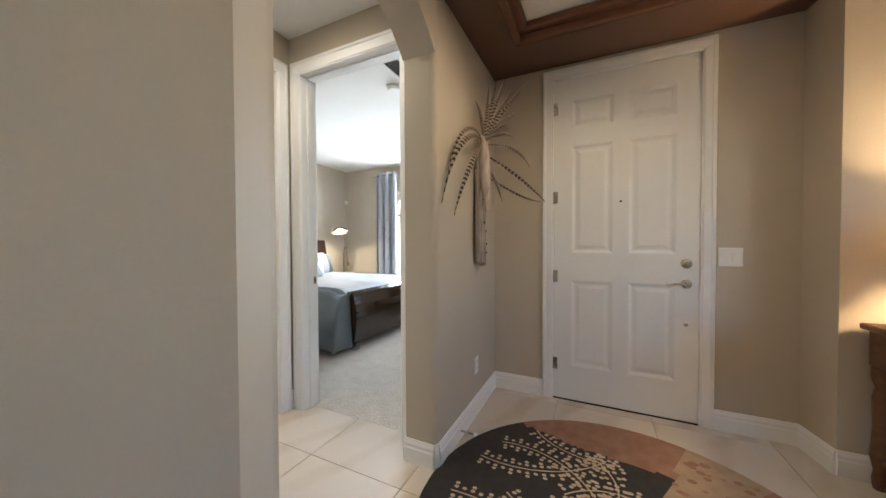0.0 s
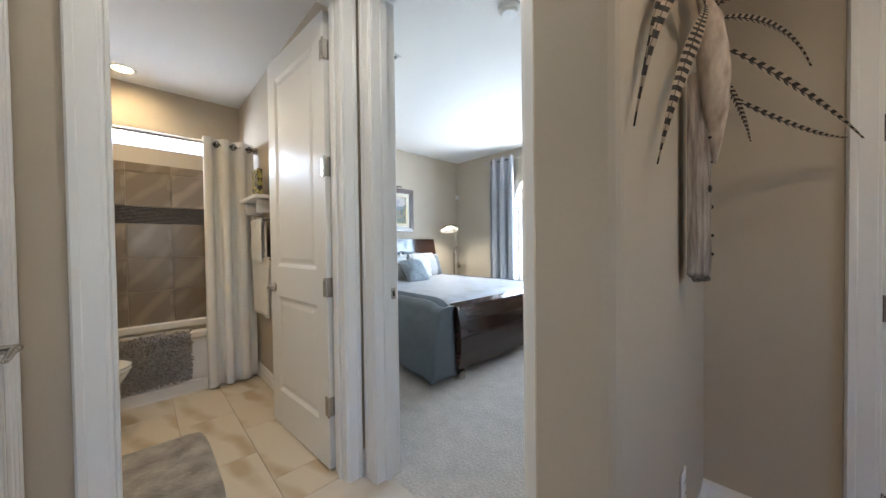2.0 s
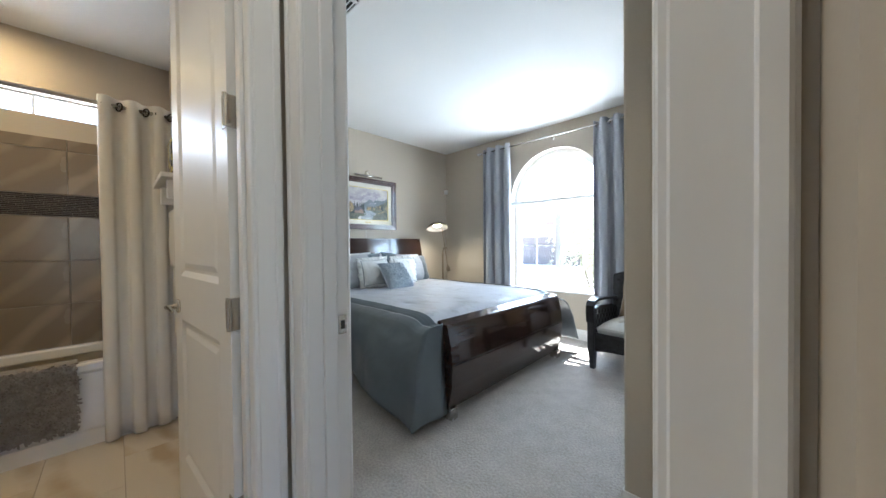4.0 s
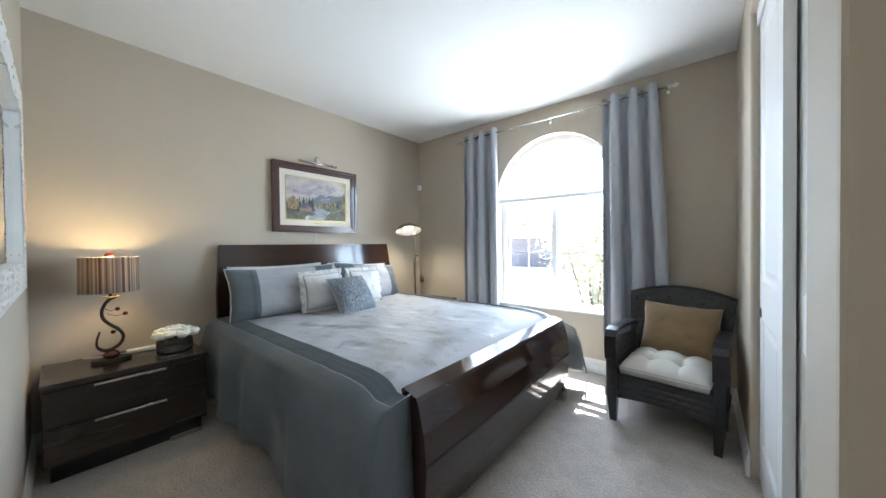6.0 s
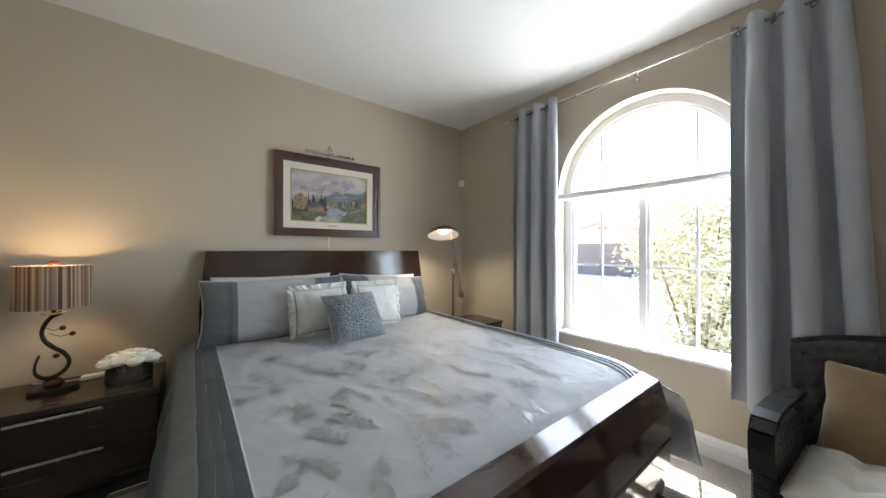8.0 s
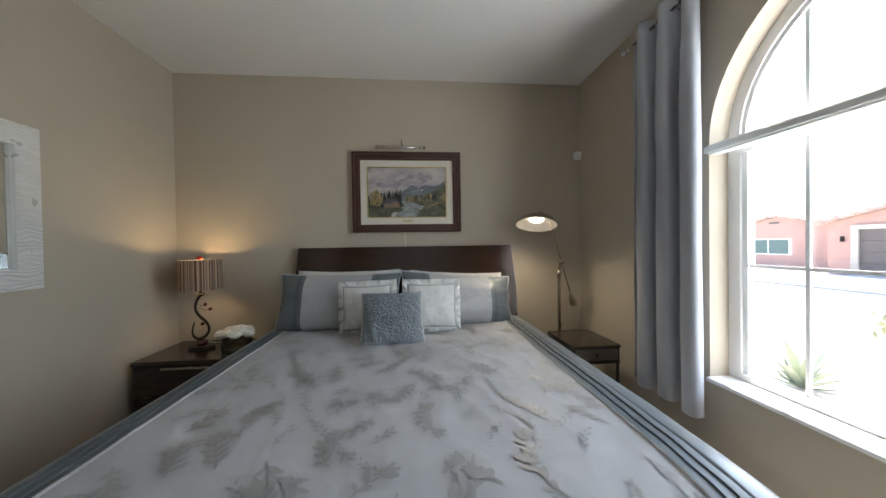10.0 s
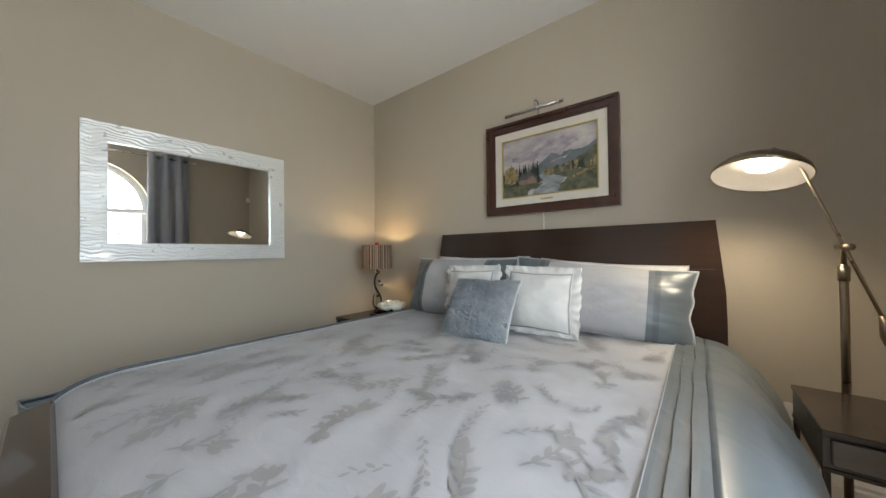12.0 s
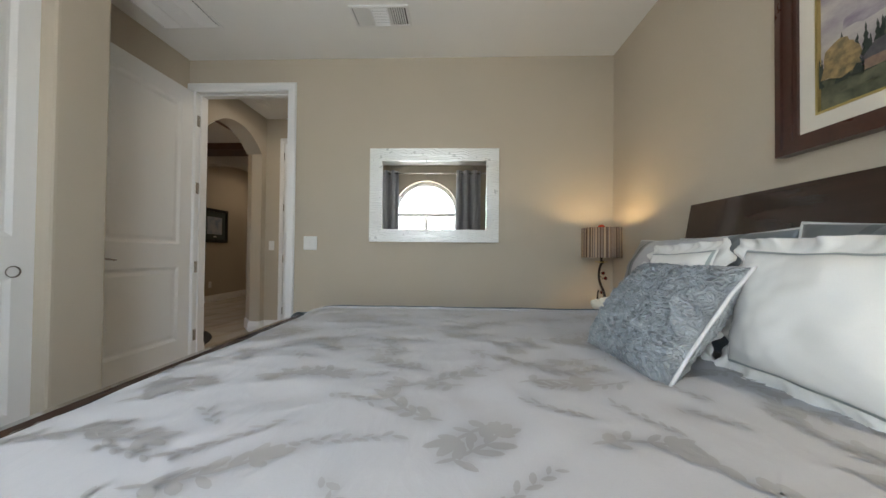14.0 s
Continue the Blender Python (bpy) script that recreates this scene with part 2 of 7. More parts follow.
def lathe(bm, prof, seg=28, m=None):
    """Turns (radius, height) pairs about z."""
    rings = []
    for r, z in prof:
        if r < 1e-5:
            rings.append([bm.verts.new((0, 0, z))])
        else:
            rings.append([bm.verts.new((r * math.cos(2 * math.pi * k / seg), r * math.sin(2 * math.pi * k / seg), z)) for k in range(seg)])
    for a, b in zip(rings, rings[1:]):
        for k in range(seg):
            k2 = (k + 1) % seg
            if len(a) == 1 and len(b) > 1:
                bm.faces.new((a[0], b[k], b[k2]))
            elif len(b) == 1 and len(a) > 1:
                bm.faces.new((a[k], a[k2], b[0]))
            elif len(a) > 1:
                bm.faces.new((a[k], a[k2], b[k2], b[k]))
    if m is not None:
        bmesh.ops.transform(bm, matrix=m, verts=[v for r in rings for v in r])
    return bm


def prism(bm, outline, d0, d1, axis):
    """A flat outline pushed along an axis from d0 to d1; the outline holds the two other axes in order."""
    def put(p, d):
        return {"x": (d, p[0], p[1]), "y": (p[0], d, p[1]), "z": (p[0], p[1], d)}[axis]
    a = [bm.verts.new(put(p, d0)) for p in outline]
    b = [bm.verts.new(put(p, d1)) for p in outline]
    n = len(outline)
    for i in range(n):
        bm.faces.new((a[i], a[(i + 1) % n], b[(i + 1) % n], b[i]))
    bm.faces.new(a[::-1])
    bm.faces.new(b)
    return bm


def arch_head(bm, c0, c1, spring, apex, top, d0, d1, axis, n=20, full=False):
    """The wall above an arched opening between c0 and c1, up to top: a curve of n short prisms."""
    mid, half = (c0 + c1) / 2, (c1 - c0) / 2
    def h(c):
        u = max(-1, min(1, (c - mid) / half))
        if full:
            return spring + (apex - spring) * math.sqrt(max(0, 1 - u * u))
        return spring + (apex - spring) * max(0, 1 - abs(u) ** 2.2)
    cs = [mid - half * math.cos(math.pi * i / n) for i in range(n + 1)]
    for a, b in zip(cs, cs[1:]):
        prism(bm, [(a, h(a)), (b, h(b)), (b, top), (a, top)], d0, d1, axis)
    return bm


# ---- structure: floors, ceilings, walls ----
ZC, ZV, ZB = 2.685, 2.68, 2.62
SY0, SY1 = 2.61, 2.73
bm = bx(-5.32, 2.69, -0.10, -1.30, 6.33, 0.0)
structure(part("floor", bm, CARPET), "cream speckled cut-pile bedroom carpet", "carpet")
bm = bx(-5.12, 0.60, -0.12, -2.44, 2.56, -0.004)
structure(part("floor_bathroom", bm, GROUT), "grouted bathroom floor under marbled tiles", "floor")
bm = bx(-2.44, -3.2, -0.12, 2.6, 3.75, -0.004)
box(bm, -2.44, 2.5, -0.12, -1.4, 2.69, -0.0045)
structure(part("floor_foyer", bm, GROUT), "grouted hall floor under large glossy tiles", "floor")
structure(part("ceiling_bedroom", bx(-5.32, 2.6, ZC, -0.9, 6.33, ZC + 0.12), CEIL), "white lightly textured bedroom ceiling", "ceiling")
structure(part("ceiling_bathroom", bx(-5.1, 0.5, ZB, -2.45, 2.6, ZB + 0.12), CEIL), "white bathroom ceiling", "ceiling")
structure(part("ceiling_vestibule", bx(-2.45, 1.4, ZV, -1.30, 2.66, ZV + 0.12), CEIL), "white vestibule ceiling", "ceiling")

# bedroom west wall
structure(part("wall_west", bx(-5.32, 2.56, 0, -5.12, 6.33, ZC), WALL), "beige painted wall behind the bed", "wall")
# bedroom north wall with the arched window opening
WX0, WX1, WSILL, WSPR, WAPEX = -3.86, -2.60, 0.56, 1.76, 2.39
bm = bmesh.new()
NY0, NY1 = 6.13, 6.33
box(bm, -5.12, NY0, 0, WX0, NY1, ZC)
box(bm, WX1, NY0, 0, -1.2, NY1, ZC)
box(bm, WX0, NY0, 0, WX1, NY1, WSILL)
arch_head(bm, WX0, WX1, WSPR, WAPEX, ZC, NY0, NY1, "y", 28, True)
structure(part("wall_north", bm, WALL), "beige painted wall with an arched window opening", "wall")
# closet front wall (east), its return and the nook behind the bedroom door
EX = -1.808
KY0, KY1 = 3.965, 5.16
bm = bmesh.new()
box(bm, EX, 3.71, 0, EX + 0.11, KY0, ZC, 0.02, seg=3)
box(bm, EX, KY1, 0, EX + 0.11, 6.13, ZC, 0.02, seg=3)
box(bm, EX, KY0 - 0.03, 2.42, EX + 0.11, KY1 + 0.03, ZC)
box(bm, EX + 0.11, 3.71, 0, -1.2, 3.82, ZC)
structure(part("wall_east", bm, WALL), "beige painted closet wall with a wide opening", "wall")
structure(part("wall_closet_back", bx(-1.2, 3.82, 0, -1.19 - 0.003, 6.13, ZC), WALL), "beige closet back wall", "wall")
structure(part("wall_nook", bx(-1.42, SY1, 0, -1.385, 3.71, ZC), WALL), "beige wall behind the open bedroom door", "wall")
# south wall of the bedroom, with the doorway
DX0, DX1, DH = -2.32, -1.49, 2.40
bm = bmesh.new()
box(bm, -5.12, 2.56, 0, -2.56, SY1, ZC)
box(bm, -2.56, SY0, 0, DX0 - 0.02, SY1, ZC)
box(bm, DX1 + 0.02, SY0, 0, -1.385, SY1, ZC)
box(bm, DX0 - 0.02, SY0, DH + 0.02, DX1 + 0.02, SY1, ZC)
structure(part("wall_south", bm, WALL), "beige painted wall with the bedroom doorway", "wall")
# wall between vestibule and bathroom
BY0, BY1 = 1.708, 2.50
bm = bmesh.new()
box(bm, -2.56, BY1 + 0.02, 0, -2.44, SY0, ZC)
box(bm, -2.56, 0.6, 0, -2.44, BY0 - 0.02, ZC)
box(bm, -2.56, BY0 - 0.02, DH + 0.02, -2.44, BY1 + 0.02, ZC)
structure(part("wall_bathroom", bm, WALL), "beige painted wall with the bathroom doorway", "wall")
# bathroom outer walls; a slot window over the tub
bm = bmesh.new()
TX = -4.86
box(bm, TX - 0.16, 0.6, 0, TX, 2.56, 2.075)
box(bm, TX - 0.16, 0.6, 2.225, TX, 2.56, ZB)
box(bm, TX - 0.16, 2.36, 2.075, TX, 2.56, 2.225)
box(bm, TX - 0.16, 0.6, 2.075, TX, 1.0, 2.225)
structure(part("wall_bathroom_west", bm, WALL), "beige bathroom wall with a slot window", "wall")
structure(part("wall_bathroom_south", bx(TX, 0.6, 0, -2.56, 0.72, ZB), WALL), "beige bathroom wall", "wall")
# vestibule south wall with the linen closet door
LX0, LX1, LH = -2.38, -1.62, 2.38
bm = bmesh.new()
box(bm, -2.44, 1.39, 0, LX0 - 0.02, 1.51, ZC)
box(bm, LX1 + 0.02, 1.39, 0, -1.385, 1.51, ZC)
box(bm, LX0 - 0.02, 1.39, LH + 0.02, LX1 + 0.02, 1.51, ZC)
box(bm, -2.44, 0.9, 0, -1.385, 0.96, ZC)
structure(part("wall_vestibule_south", bm, WALL), "beige vestibule wall with a closet doorway", "wall")
# wall between vestibule and foyer with the arch
AY0, AY1, ASPR, AAPEX = 1.60, 2.475, 2.20, 2.42
bm = bmesh.new()
prism(bm, [(-1.385, AY1 + 0.01), (-1.375, AY1), (-1.225, AY1), (-1.211, AY1 + 0.003), (-1.199, AY1 + 0.011), (-1.192, AY1 + 0.022), (-1.19, AY1 + 0.035), (-1.19, 3.75), (-1.385, 3.75)], 0, 2.9, "z")
prism(bm, [(-1.385, 0.96), (-1.05, 0.96), (-1.05, 1.36), (-1.235, 1.565), (-1.26, AY0), (-1.385, AY0)], 0, 2.9, "z")
box(bm, -1.25, 0.35, 0, -1.05, 0.96, 2.9)
arch_head(bm, AY0, AY1, ASPR, AAPEX, 2.9, -1.385, -1.19, "x", 18)
structure(part("wall_arch", bm, WALL), "beige wall pierced by an arched opening", "wall")
# foyer walls
FX0, FX1, FH, FY = -0.725, 0.185, 2.44, 3.57
bm = bmesh.new()
box(bm, -1.19, FY, 0, FX0 - 0.02, FY + 0.18, 2.9)
box(bm, FX1 + 0.02, FY, 0, 0.70, FY + 0.18, 2.9)
box(bm, FX0 - 0.02, FY, FH + 0.02, FX1 + 0.02, FY + 0.18, 2.9)
prism(bm, [(0.66, FY), (0.70, 3.33), (2.6, 3.33), (2.6, FY + 0.18), (0.70, FY + 0.18)], 0, 2.9, "z")
structure(part("wall_foyer_north", bm, WALL), "beige foyer wall round the front door", "wall")
bm = bmesh.new()
# the gap in this east wall is an added, unseen opening for daylight
box(bm, 2.45, -3.2, 0, 2.6, 1.15, 2.9)
box(bm, 2.45, 2.1, 0, 2.6, 3.33, 2.9)
box(bm, 2.45, 1.15, 0, 2.6, 2.1, 1.05)
box(bm, 2.45, 1.15, 2.1, 2.6, 2.1, 2.9)
box(bm, 0.95, -3.2, 0, 1.07, 0.25, 2.9)
box(bm, -1.25, -3.3, 0, 2.6, -3.2, 2.9)
box(bm, -1.25, -3.2, 0, -1.05, 0.25, 2.9)
structure(part("wall_foyer_far", bm, WALL), "beige walls of the hall beyond the foyer", "wall")
bm = bmesh.new()
box(bm, -1.25, 0.25, 0, -0.55, 0.40, 2.9)
box(bm, 0.90, 0.25, 0, 2.45, 0.40, 2.9)
arch_head(bm, -0.55, 0.90, 2.20, 2.42, 2.9, 0.25, 0.40, "y", 18)
structure(part("wall_hall_arch", bm, WALL), "beige wall with a second arched opening", "wall")
# foyer ceiling: brown beam frame round a raised white tray
bm = bmesh.new()
SZ = 2.545
box(bm, -1.19, 3.19, SZ, 2.45, FY, 2.9)
box(bm, -1.19, 0.40, SZ, -0.93, 3.19, 2.9)
box(bm, 2.1, 0.40, SZ, 2.45, 3.19, 2.9)
box(bm, -0.93, 0.40, SZ, 2.1, 0.75, 2.9)
structure(part("ceiling_beams", bm, BROWN), "dark brown painted tray-ceiling beams", "ceiling")
bm = bmesh.new()
box(bm, -0.93, 3.10, SZ + 0.05, 2.1, 3.19, SZ + 0.10, 0.01)
box(bm, -0.93, 3.15, SZ + 0.0, 2.1, 3.19, SZ + 0.05, 0.006)
box(bm, -0.93, 0.75, SZ + 0.05, -0.84, 3.10, SZ + 0.10, 0.01)
box(bm, -0.93, 0.75, SZ + 0.0, -0.89, 3.15, SZ + 0.05, 0.006)
structure(part("trim_tray", bm, mat("reddish_brown_paint", (0.16, 0.07, 0.038), 0.45, vary=0.06, scale=4, bump=0.04)), "reddish brown crown moulding of the tray ceiling", "trim")
structure(part("ceiling_tray", bx(-0.93, 0.75, SZ + 0.10, 2.1, 3.19, SZ + 0.16), CEIL), "white raised centre of the foyer tray ceiling", "ceiling")
structure(part("ceiling_foyer", bx(-1.25, -3.3, 2.9, 2.6, 3.75, 3.0), CEIL), "white hall ceiling", "ceiling")
# unseen outer shell, added to keep daylight out of the enclosed rooms
bm = bmesh.new()
box(bm, -5.1, 0.48, 0, -2.44, 0.6, 2.8)
structure(part("wall_daylight_block", bm, WALL), "unseen added wall that keeps daylight out", "wall")

# ---- trim: casings, baseboards, doors ----


def casing(name, axis, face, out, c0, c1, top, label, w=0.075):
    """Stepped door casing on one face of a wall; out: the side that it stands proud on (+1 or -1)."""
    bm = bmesh.new()
    for i, (a, b, t) in enumerate(((0.0, w, 0.012), (0.010, w - 0.008, 0.017), (w - 0.026, w - 0.004, 0.022))):
        f0, f1 = sorted((face, face + out * t))
        for p in ((c0 - b, c0 - a, 0, top + a), (c1 + a, c1 + b, 0, top + a), (c0 - b, c1 + b, top + a, top + b)):
            if axis == "x":
                box(bm, f0, p[0], p[2], f1, p[1], p[3], 0.003)
            else:
                box(bm, p[0], f0, p[2], p[1], f1, p[3], 0.003)
    return structure(part(name, bm, TRIM), label, "trim")


def jamb(name, axis, f0, f1, c0, c1, top, label):
    bm = bmesh.new()
    t = 0.02
    s = (f0 + f1) / 2
    for p in ((c0 - t, c0, 0, top), (c1, c1 + t, 0, top), (c0 - t, c1 + t, top, top + t),
              (c0, c0 + 0.012, 0, top), (c1 - 0.012, c1, 0, top), (c0, c1, top - 0.012, top)):
        g0, g1 = (f0 - 0.002, f1 + 0.002) if p[1] - p[0] >= t - 1e-6 and not (p[2] == top - 0.012) else (s - 0.02, s + 0.02)
        if axis == "x":
            box(bm, g0, p[0], p[2], g1, p[1], p[3], 0.002)
        else:
            box(bm, p[0], g0, p[2], p[1], g1, p[3], 0.002)
    return structure(part(name, bm, TRIM), label, "trim")


jamb("trim_bedroom_jamb", "y", SY0, SY1, DX0, DX1, DH, "white bedroom door jamb")
casing("trim_bedroom_casing", "y", SY0, -1, DX0, DX1, DH, "white stepped door casing towards the vestibule", 0.095)
casing("trim_bedroom_casing_inner", "y", SY1, 1, DX0, DX1, DH, "white stepped door casing towards the bedroom")
jamb("trim_bathroom_jamb", "x", -2.56, -2.44, BY0, BY1, DH, "white bathroom door jamb")
casing("trim_bathroom_casing", "x", -2.44, 1, BY0, BY1, DH, "white stepped bathroom door casing", 0.085)
jamb("trim_linen_jamb", "y", 1.39, 1.51, LX0, LX1, LH, "white closet door jamb")
casing("trim_linen_casing", "y", 1.51, 1, LX0, LX1, LH, "white closet door casing", 0.05)
jamb("trim_front_jamb", "y", FY, FY + 0.18, FX0, FX1, FH, "white front door jamb")
casing("trim_front_casing", "y", FY, -1, FX0, FX1, FH, "white stepped front door casing", 0.078)


def baseboard(name, runs, label, h=0.13):
    """Runs of (x0, y0, x1, y1, nx, ny): a stepped board on the side of the normal."""
    bm = bmesh.new()
    for x0, y0, x1, y1, nx, ny in runs:
        d = Vector((x1 - x0, y1 - y0, 0))
        L = d.length
        rot = Matrix.Translation((x0, y0, 0)) @ Matrix.Rotation(math.atan2(d.y, d.x), 4, "Z")
        side = 1 if (rot.to_3x3() @ Vector((0, 1, 0))).dot(Vector((nx, ny, 0))) > 0 else -1
        prof = [(0, 0), (0.016, 0), (0.016, h * 0.62), (0.012, h * 0.70), (0.012, h * 0.82), (0.007, h * 0.93), (0.005, h), (0, h)]
        a = [bm.verts.new(rot @ Vector((0, side * p, z))) for p, z in prof]
        b = [bm.verts.new(rot @ Vector((L, side * p, z))) for p, z in prof]
        for i in range(len(prof)):
            j = (i + 1) % len(prof)
            bm.faces.new((a[i], a[j], b[j], b[i]))
        bm.faces.new(a[::-1])
        bm.faces.new(b)
    return structure(part(name, bm, TRIM), label, "baseboard")


baseboard("baseboard_bedroom", [(-5.12, SY1, -5.12, 6.13, 1, 0), (-5.12, 6.13, EX, 6.13, 0, -1), (EX, KY1, EX, 6.13, -1, 0), (EX, 3.71, EX, 3.965, -1, 0),
          (EX, 3.71, -1.42, 3.71, 0, -1), (-1.42, SY1, -1.42, 3.71, -1, 0), (-5.12, SY1, DX0 - 0.075, SY1, 0, 1)], "white moulded bedroom baseboard")
baseboard("baseboard_vestibule", [(-2.44, BY1 + 0.085, -2.44, SY0, 1, 0), (-2.44, 1.51, -2.44, BY0 - 0.085, 1, 0), (-1.385, AY1, -1.385, SY0, -1, 0),
          (-1.385, 1.51, -1.385, AY0, -1, 0), (-1.385, AY0, -1.26, AY0, 0, 1), (-1.385, AY1, -1.205, AY1, 0, -1), (LX1 + 0.05, 1.51, -1.385, 1.51, 0, 1)], "white moulded vestibule baseboard")
baseboard("baseboard_foyer", [(-1.19, AY1 + 0.02, -1.19, FY, 1, 0), (-1.205, AY1, -1.19, AY1 + 0.02, 1, -1), (-1.19, FY, FX0 - 0.078, FY, 0, -1), (FX1 + 0.078, FY, 0.66, FY, 0, -1), (0.66, FY, 0.70, 3.33, -1, -0.2),
          (0.70, 3.33, 2.45, 3.33, 0, -1), (-1.24, 1.57, -1.05, 1.36, 1, 1), (-1.05, 0.40, -1.05, 1.36, 1, 0), (0.95, -3.2, 0.95, 0.25, -1, 0)], "white moulded foyer baseboard")
baseboard("baseboard_bathroom", [(TX, 2.56, -2.56, 2.56, 0, -1)], "white moulded bathroom baseboard", 0.12)


def rbox(bm, x0, x1, z0, z1, y0, y1, slope):
    """A field that slopes in from its foot at y0 to its face at y1."""
    a = [bm.verts.new((x, y0, z)) for x, z in ((x0, z0), (x1, z0), (x1, z1), (x0, z1))]
    b = [bm.verts.new((x, y1, z)) for x, z in ((x0 + slope, z0 + slope), (x1 - slope, z0 + slope), (x1 - slope, z1 - slope), (x0 + slope, z1 - slope))]
    for i in range(4):
        bm.faces.new((a[i], a[(i + 1) % 4], b[(i + 1) % 4], b[i]))
    bm.faces.new(b)


def leaf_mesh(w, h, panels, t=0.036):
    """A moulded panel door from x 0 to w, z 0.012 to h, about y = 0."""
    bm = bmesh.new()
    zs = sorted({0.012, h} | {z for p in panels for z in p[2:]})
    xs = sorted({0.0, w} | {x for p in panels for x in p[:2]})
    for x0, x1 in zip(xs, xs[1:]):
        for z0, z1 in zip(zs, zs[1:]):
            cx, cz = (x0 + x1) / 2, (z0 + z1) / 2
            if not any(p[0] < cx < p[1] and p[2] < cz < p[3] for p in panels):
                box(bm, x0, -t / 2, z0, x1, t / 2, z1)
    for x0, x1, z0, z1 in panels:
        for s in (-1, 1):
            # moulded slope down to the field, then the raised field
            yo, yi, yf = s * t / 2, s * (t / 2 - 0.009), s * (t / 2 - 0.004)
            o = [bm.verts.new((x, yo, z)) for x, z in ((x0, z0), (x1, z0), (x1, z1), (x0, z1))]
            k = 0.022
            i_ = [bm.verts.new((x, yi, z)) for x, z in ((x0 + k, z0 + k), (x1 - k, z0 + k), (x1 - k, z1 - k), (x0 + k, z1 - k))]
            for q in range(4):
                bm.faces.new((o[q], o[(q + 1) % 4], i_[(q + 1) % 4], i_[q]))
            bm.faces.new(i_)
            rbox(bm, x0 + k + 0.012, x1 - k - 0.012, z0 + k + 0.012, z1 - k - 0.012, yi + s * 0.0005, yf, 0.022)
    bmesh.ops.remove_doubles(bm, verts=bm.verts, dist=0.0002)
    return bm


def lever(parent, x, z, s, name="handle", toward=-1):
    bm = bmesh.new()
    lathe(bm, [(0, 0), (0.031, 0), (0.031, 0.006), (0.026, 0.010), (0.012, 0.012), (0.010, 0.045), (0, 0.047)], 24, Matrix.Translation((x, s * 0.018, z)) @ Matrix.Rotation(-s * math.pi / 2, 4, "X"))
    y = s * 0.060
    tube(bm, [(x, s * 0.052, z), (x, y, z), (x + toward * 0.03, y, z + 0.004), (x + toward * 0.07, y, z), (x + toward * 0.105, y, z - 0.006), (x + toward * 0.118, y, z - 0.004)], [0.009, 0.010, 0.0085, 0.008, 0.007, 0.005], 10)
    return part(name, bm, CHROME, parent, "satin nickel lever handle", True)


def hinges(parent, zs, x, y, m=CHROME):
    for z in zs:
        bm = bmesh.new()
        tube(bm, [(x, y, z - 0.045), (x, y, z + 0.045)], 0.007, 10)
        box(bm, x, y - 0.0135, z - 0.044, x + 0.032, y - 0.010 + 0.002, z + 0.044)
        box(bm, x - 0.034, y - 0.004, z - 0.044, x, y - 0.001, z + 0.044)
        part("hinge", bm, m, parent, "satin nickel hinge")


def two_panel(w, h):
    return [(0.115, w - 0.115, 0.24, 0.86), (0.115, w - 0.115, 1.05, h - 0.13)]


# bedroom door, swung open against the nook wall
d = thing("bedroom_door", "white two-panel door standing open", "door", at=pose(DX1 + 0.035, SY1 + 0.015, 0, 0, 0, 89.5))
part("leaf", leaf_mesh(0.825, 2.39, two_panel(0.825, 2.39)), DOORW, d)
lever(d, 0.76, 0.93, 1)
lever(d, 0.76, 0.93, -1)
hinges(d, (0.25, 0.85, 1.55, 2.15), 0.0, -0.02)
for hz in (0.25, 0.85, 1.55, 2.15):
    part("jamb_hinge", bx(-0.075, 0.0325, hz - 0.05, -0.022, 0.0375, hz + 0.05, 0.001), CHROME, d, "satin nickel hinge plate")
st_ = thing("strike_plate", "satin nickel strike plate on the door jamb", "strike plate")
part("plate", bx(DX0 - 0.001, SY1 - 0.032, 0.905, DX0 + 0.003, SY1 - 0.005, 0.962, 0.001), CHROME, st_)
part("slot", bx(DX0 + 0.0025, SY1 - 0.025, 0.92, DX0 + 0.0036, SY1 - 0.012, 0.946), CHARC, st_, "dark latch slot")
# bathroom door, open into the bathroom
d = thing("bathroom_door", "white two-panel bathroom door standing open", "door", at=pose(-2.572, 2.493, 0, 0, 0, 184.0))
part("leaf", leaf_mesh(0.765, 2.385, two_panel(0.765, 2.385)), DOORW, d)
lever(d, 0.70, 0.91, 1)
lever(d, 0.70, 0.91, -1)
for hz in (0.34, 0.965, 1.59, 2.19):
    bm = bx(-0.004, -0.018, hz - 0.05, 0.0, 0.020, hz + 0.05)
    box(bm, -0.001, 0.0185, hz - 0.05, 0.036, 0.0215, hz + 0.05)
    tube(bm, [(-0.006, 0.024, hz - 0.05), (-0.006, 0.024, hz + 0.05)], 0.0075, 10)
    part("hinge", bm, CHROME, d, "satin nickel hinge")
# linen closet door in the vestibule, shut
d = thing("closet_door", "white two-panel closet door, shut", "door", at=pose(LX1 - 0.003, 1.488, 0, 0, 0, 180))
part("leaf", leaf_mesh(0.754, 2.372, two_panel(0.754, 2.372)), DOORW, d)
lever(d, 0.69, 0.93, -1)
for hz in (0.25, 0.90, 1.55, 2.20):
    bm = tube(bmesh.new(), [(-0.002, -0.024, hz - 0.045), (-0.002, -0.024, hz + 0.045)], 0.0075, 10)
    part("hinge", bm, CHROME, d, "satin nickel hinge")
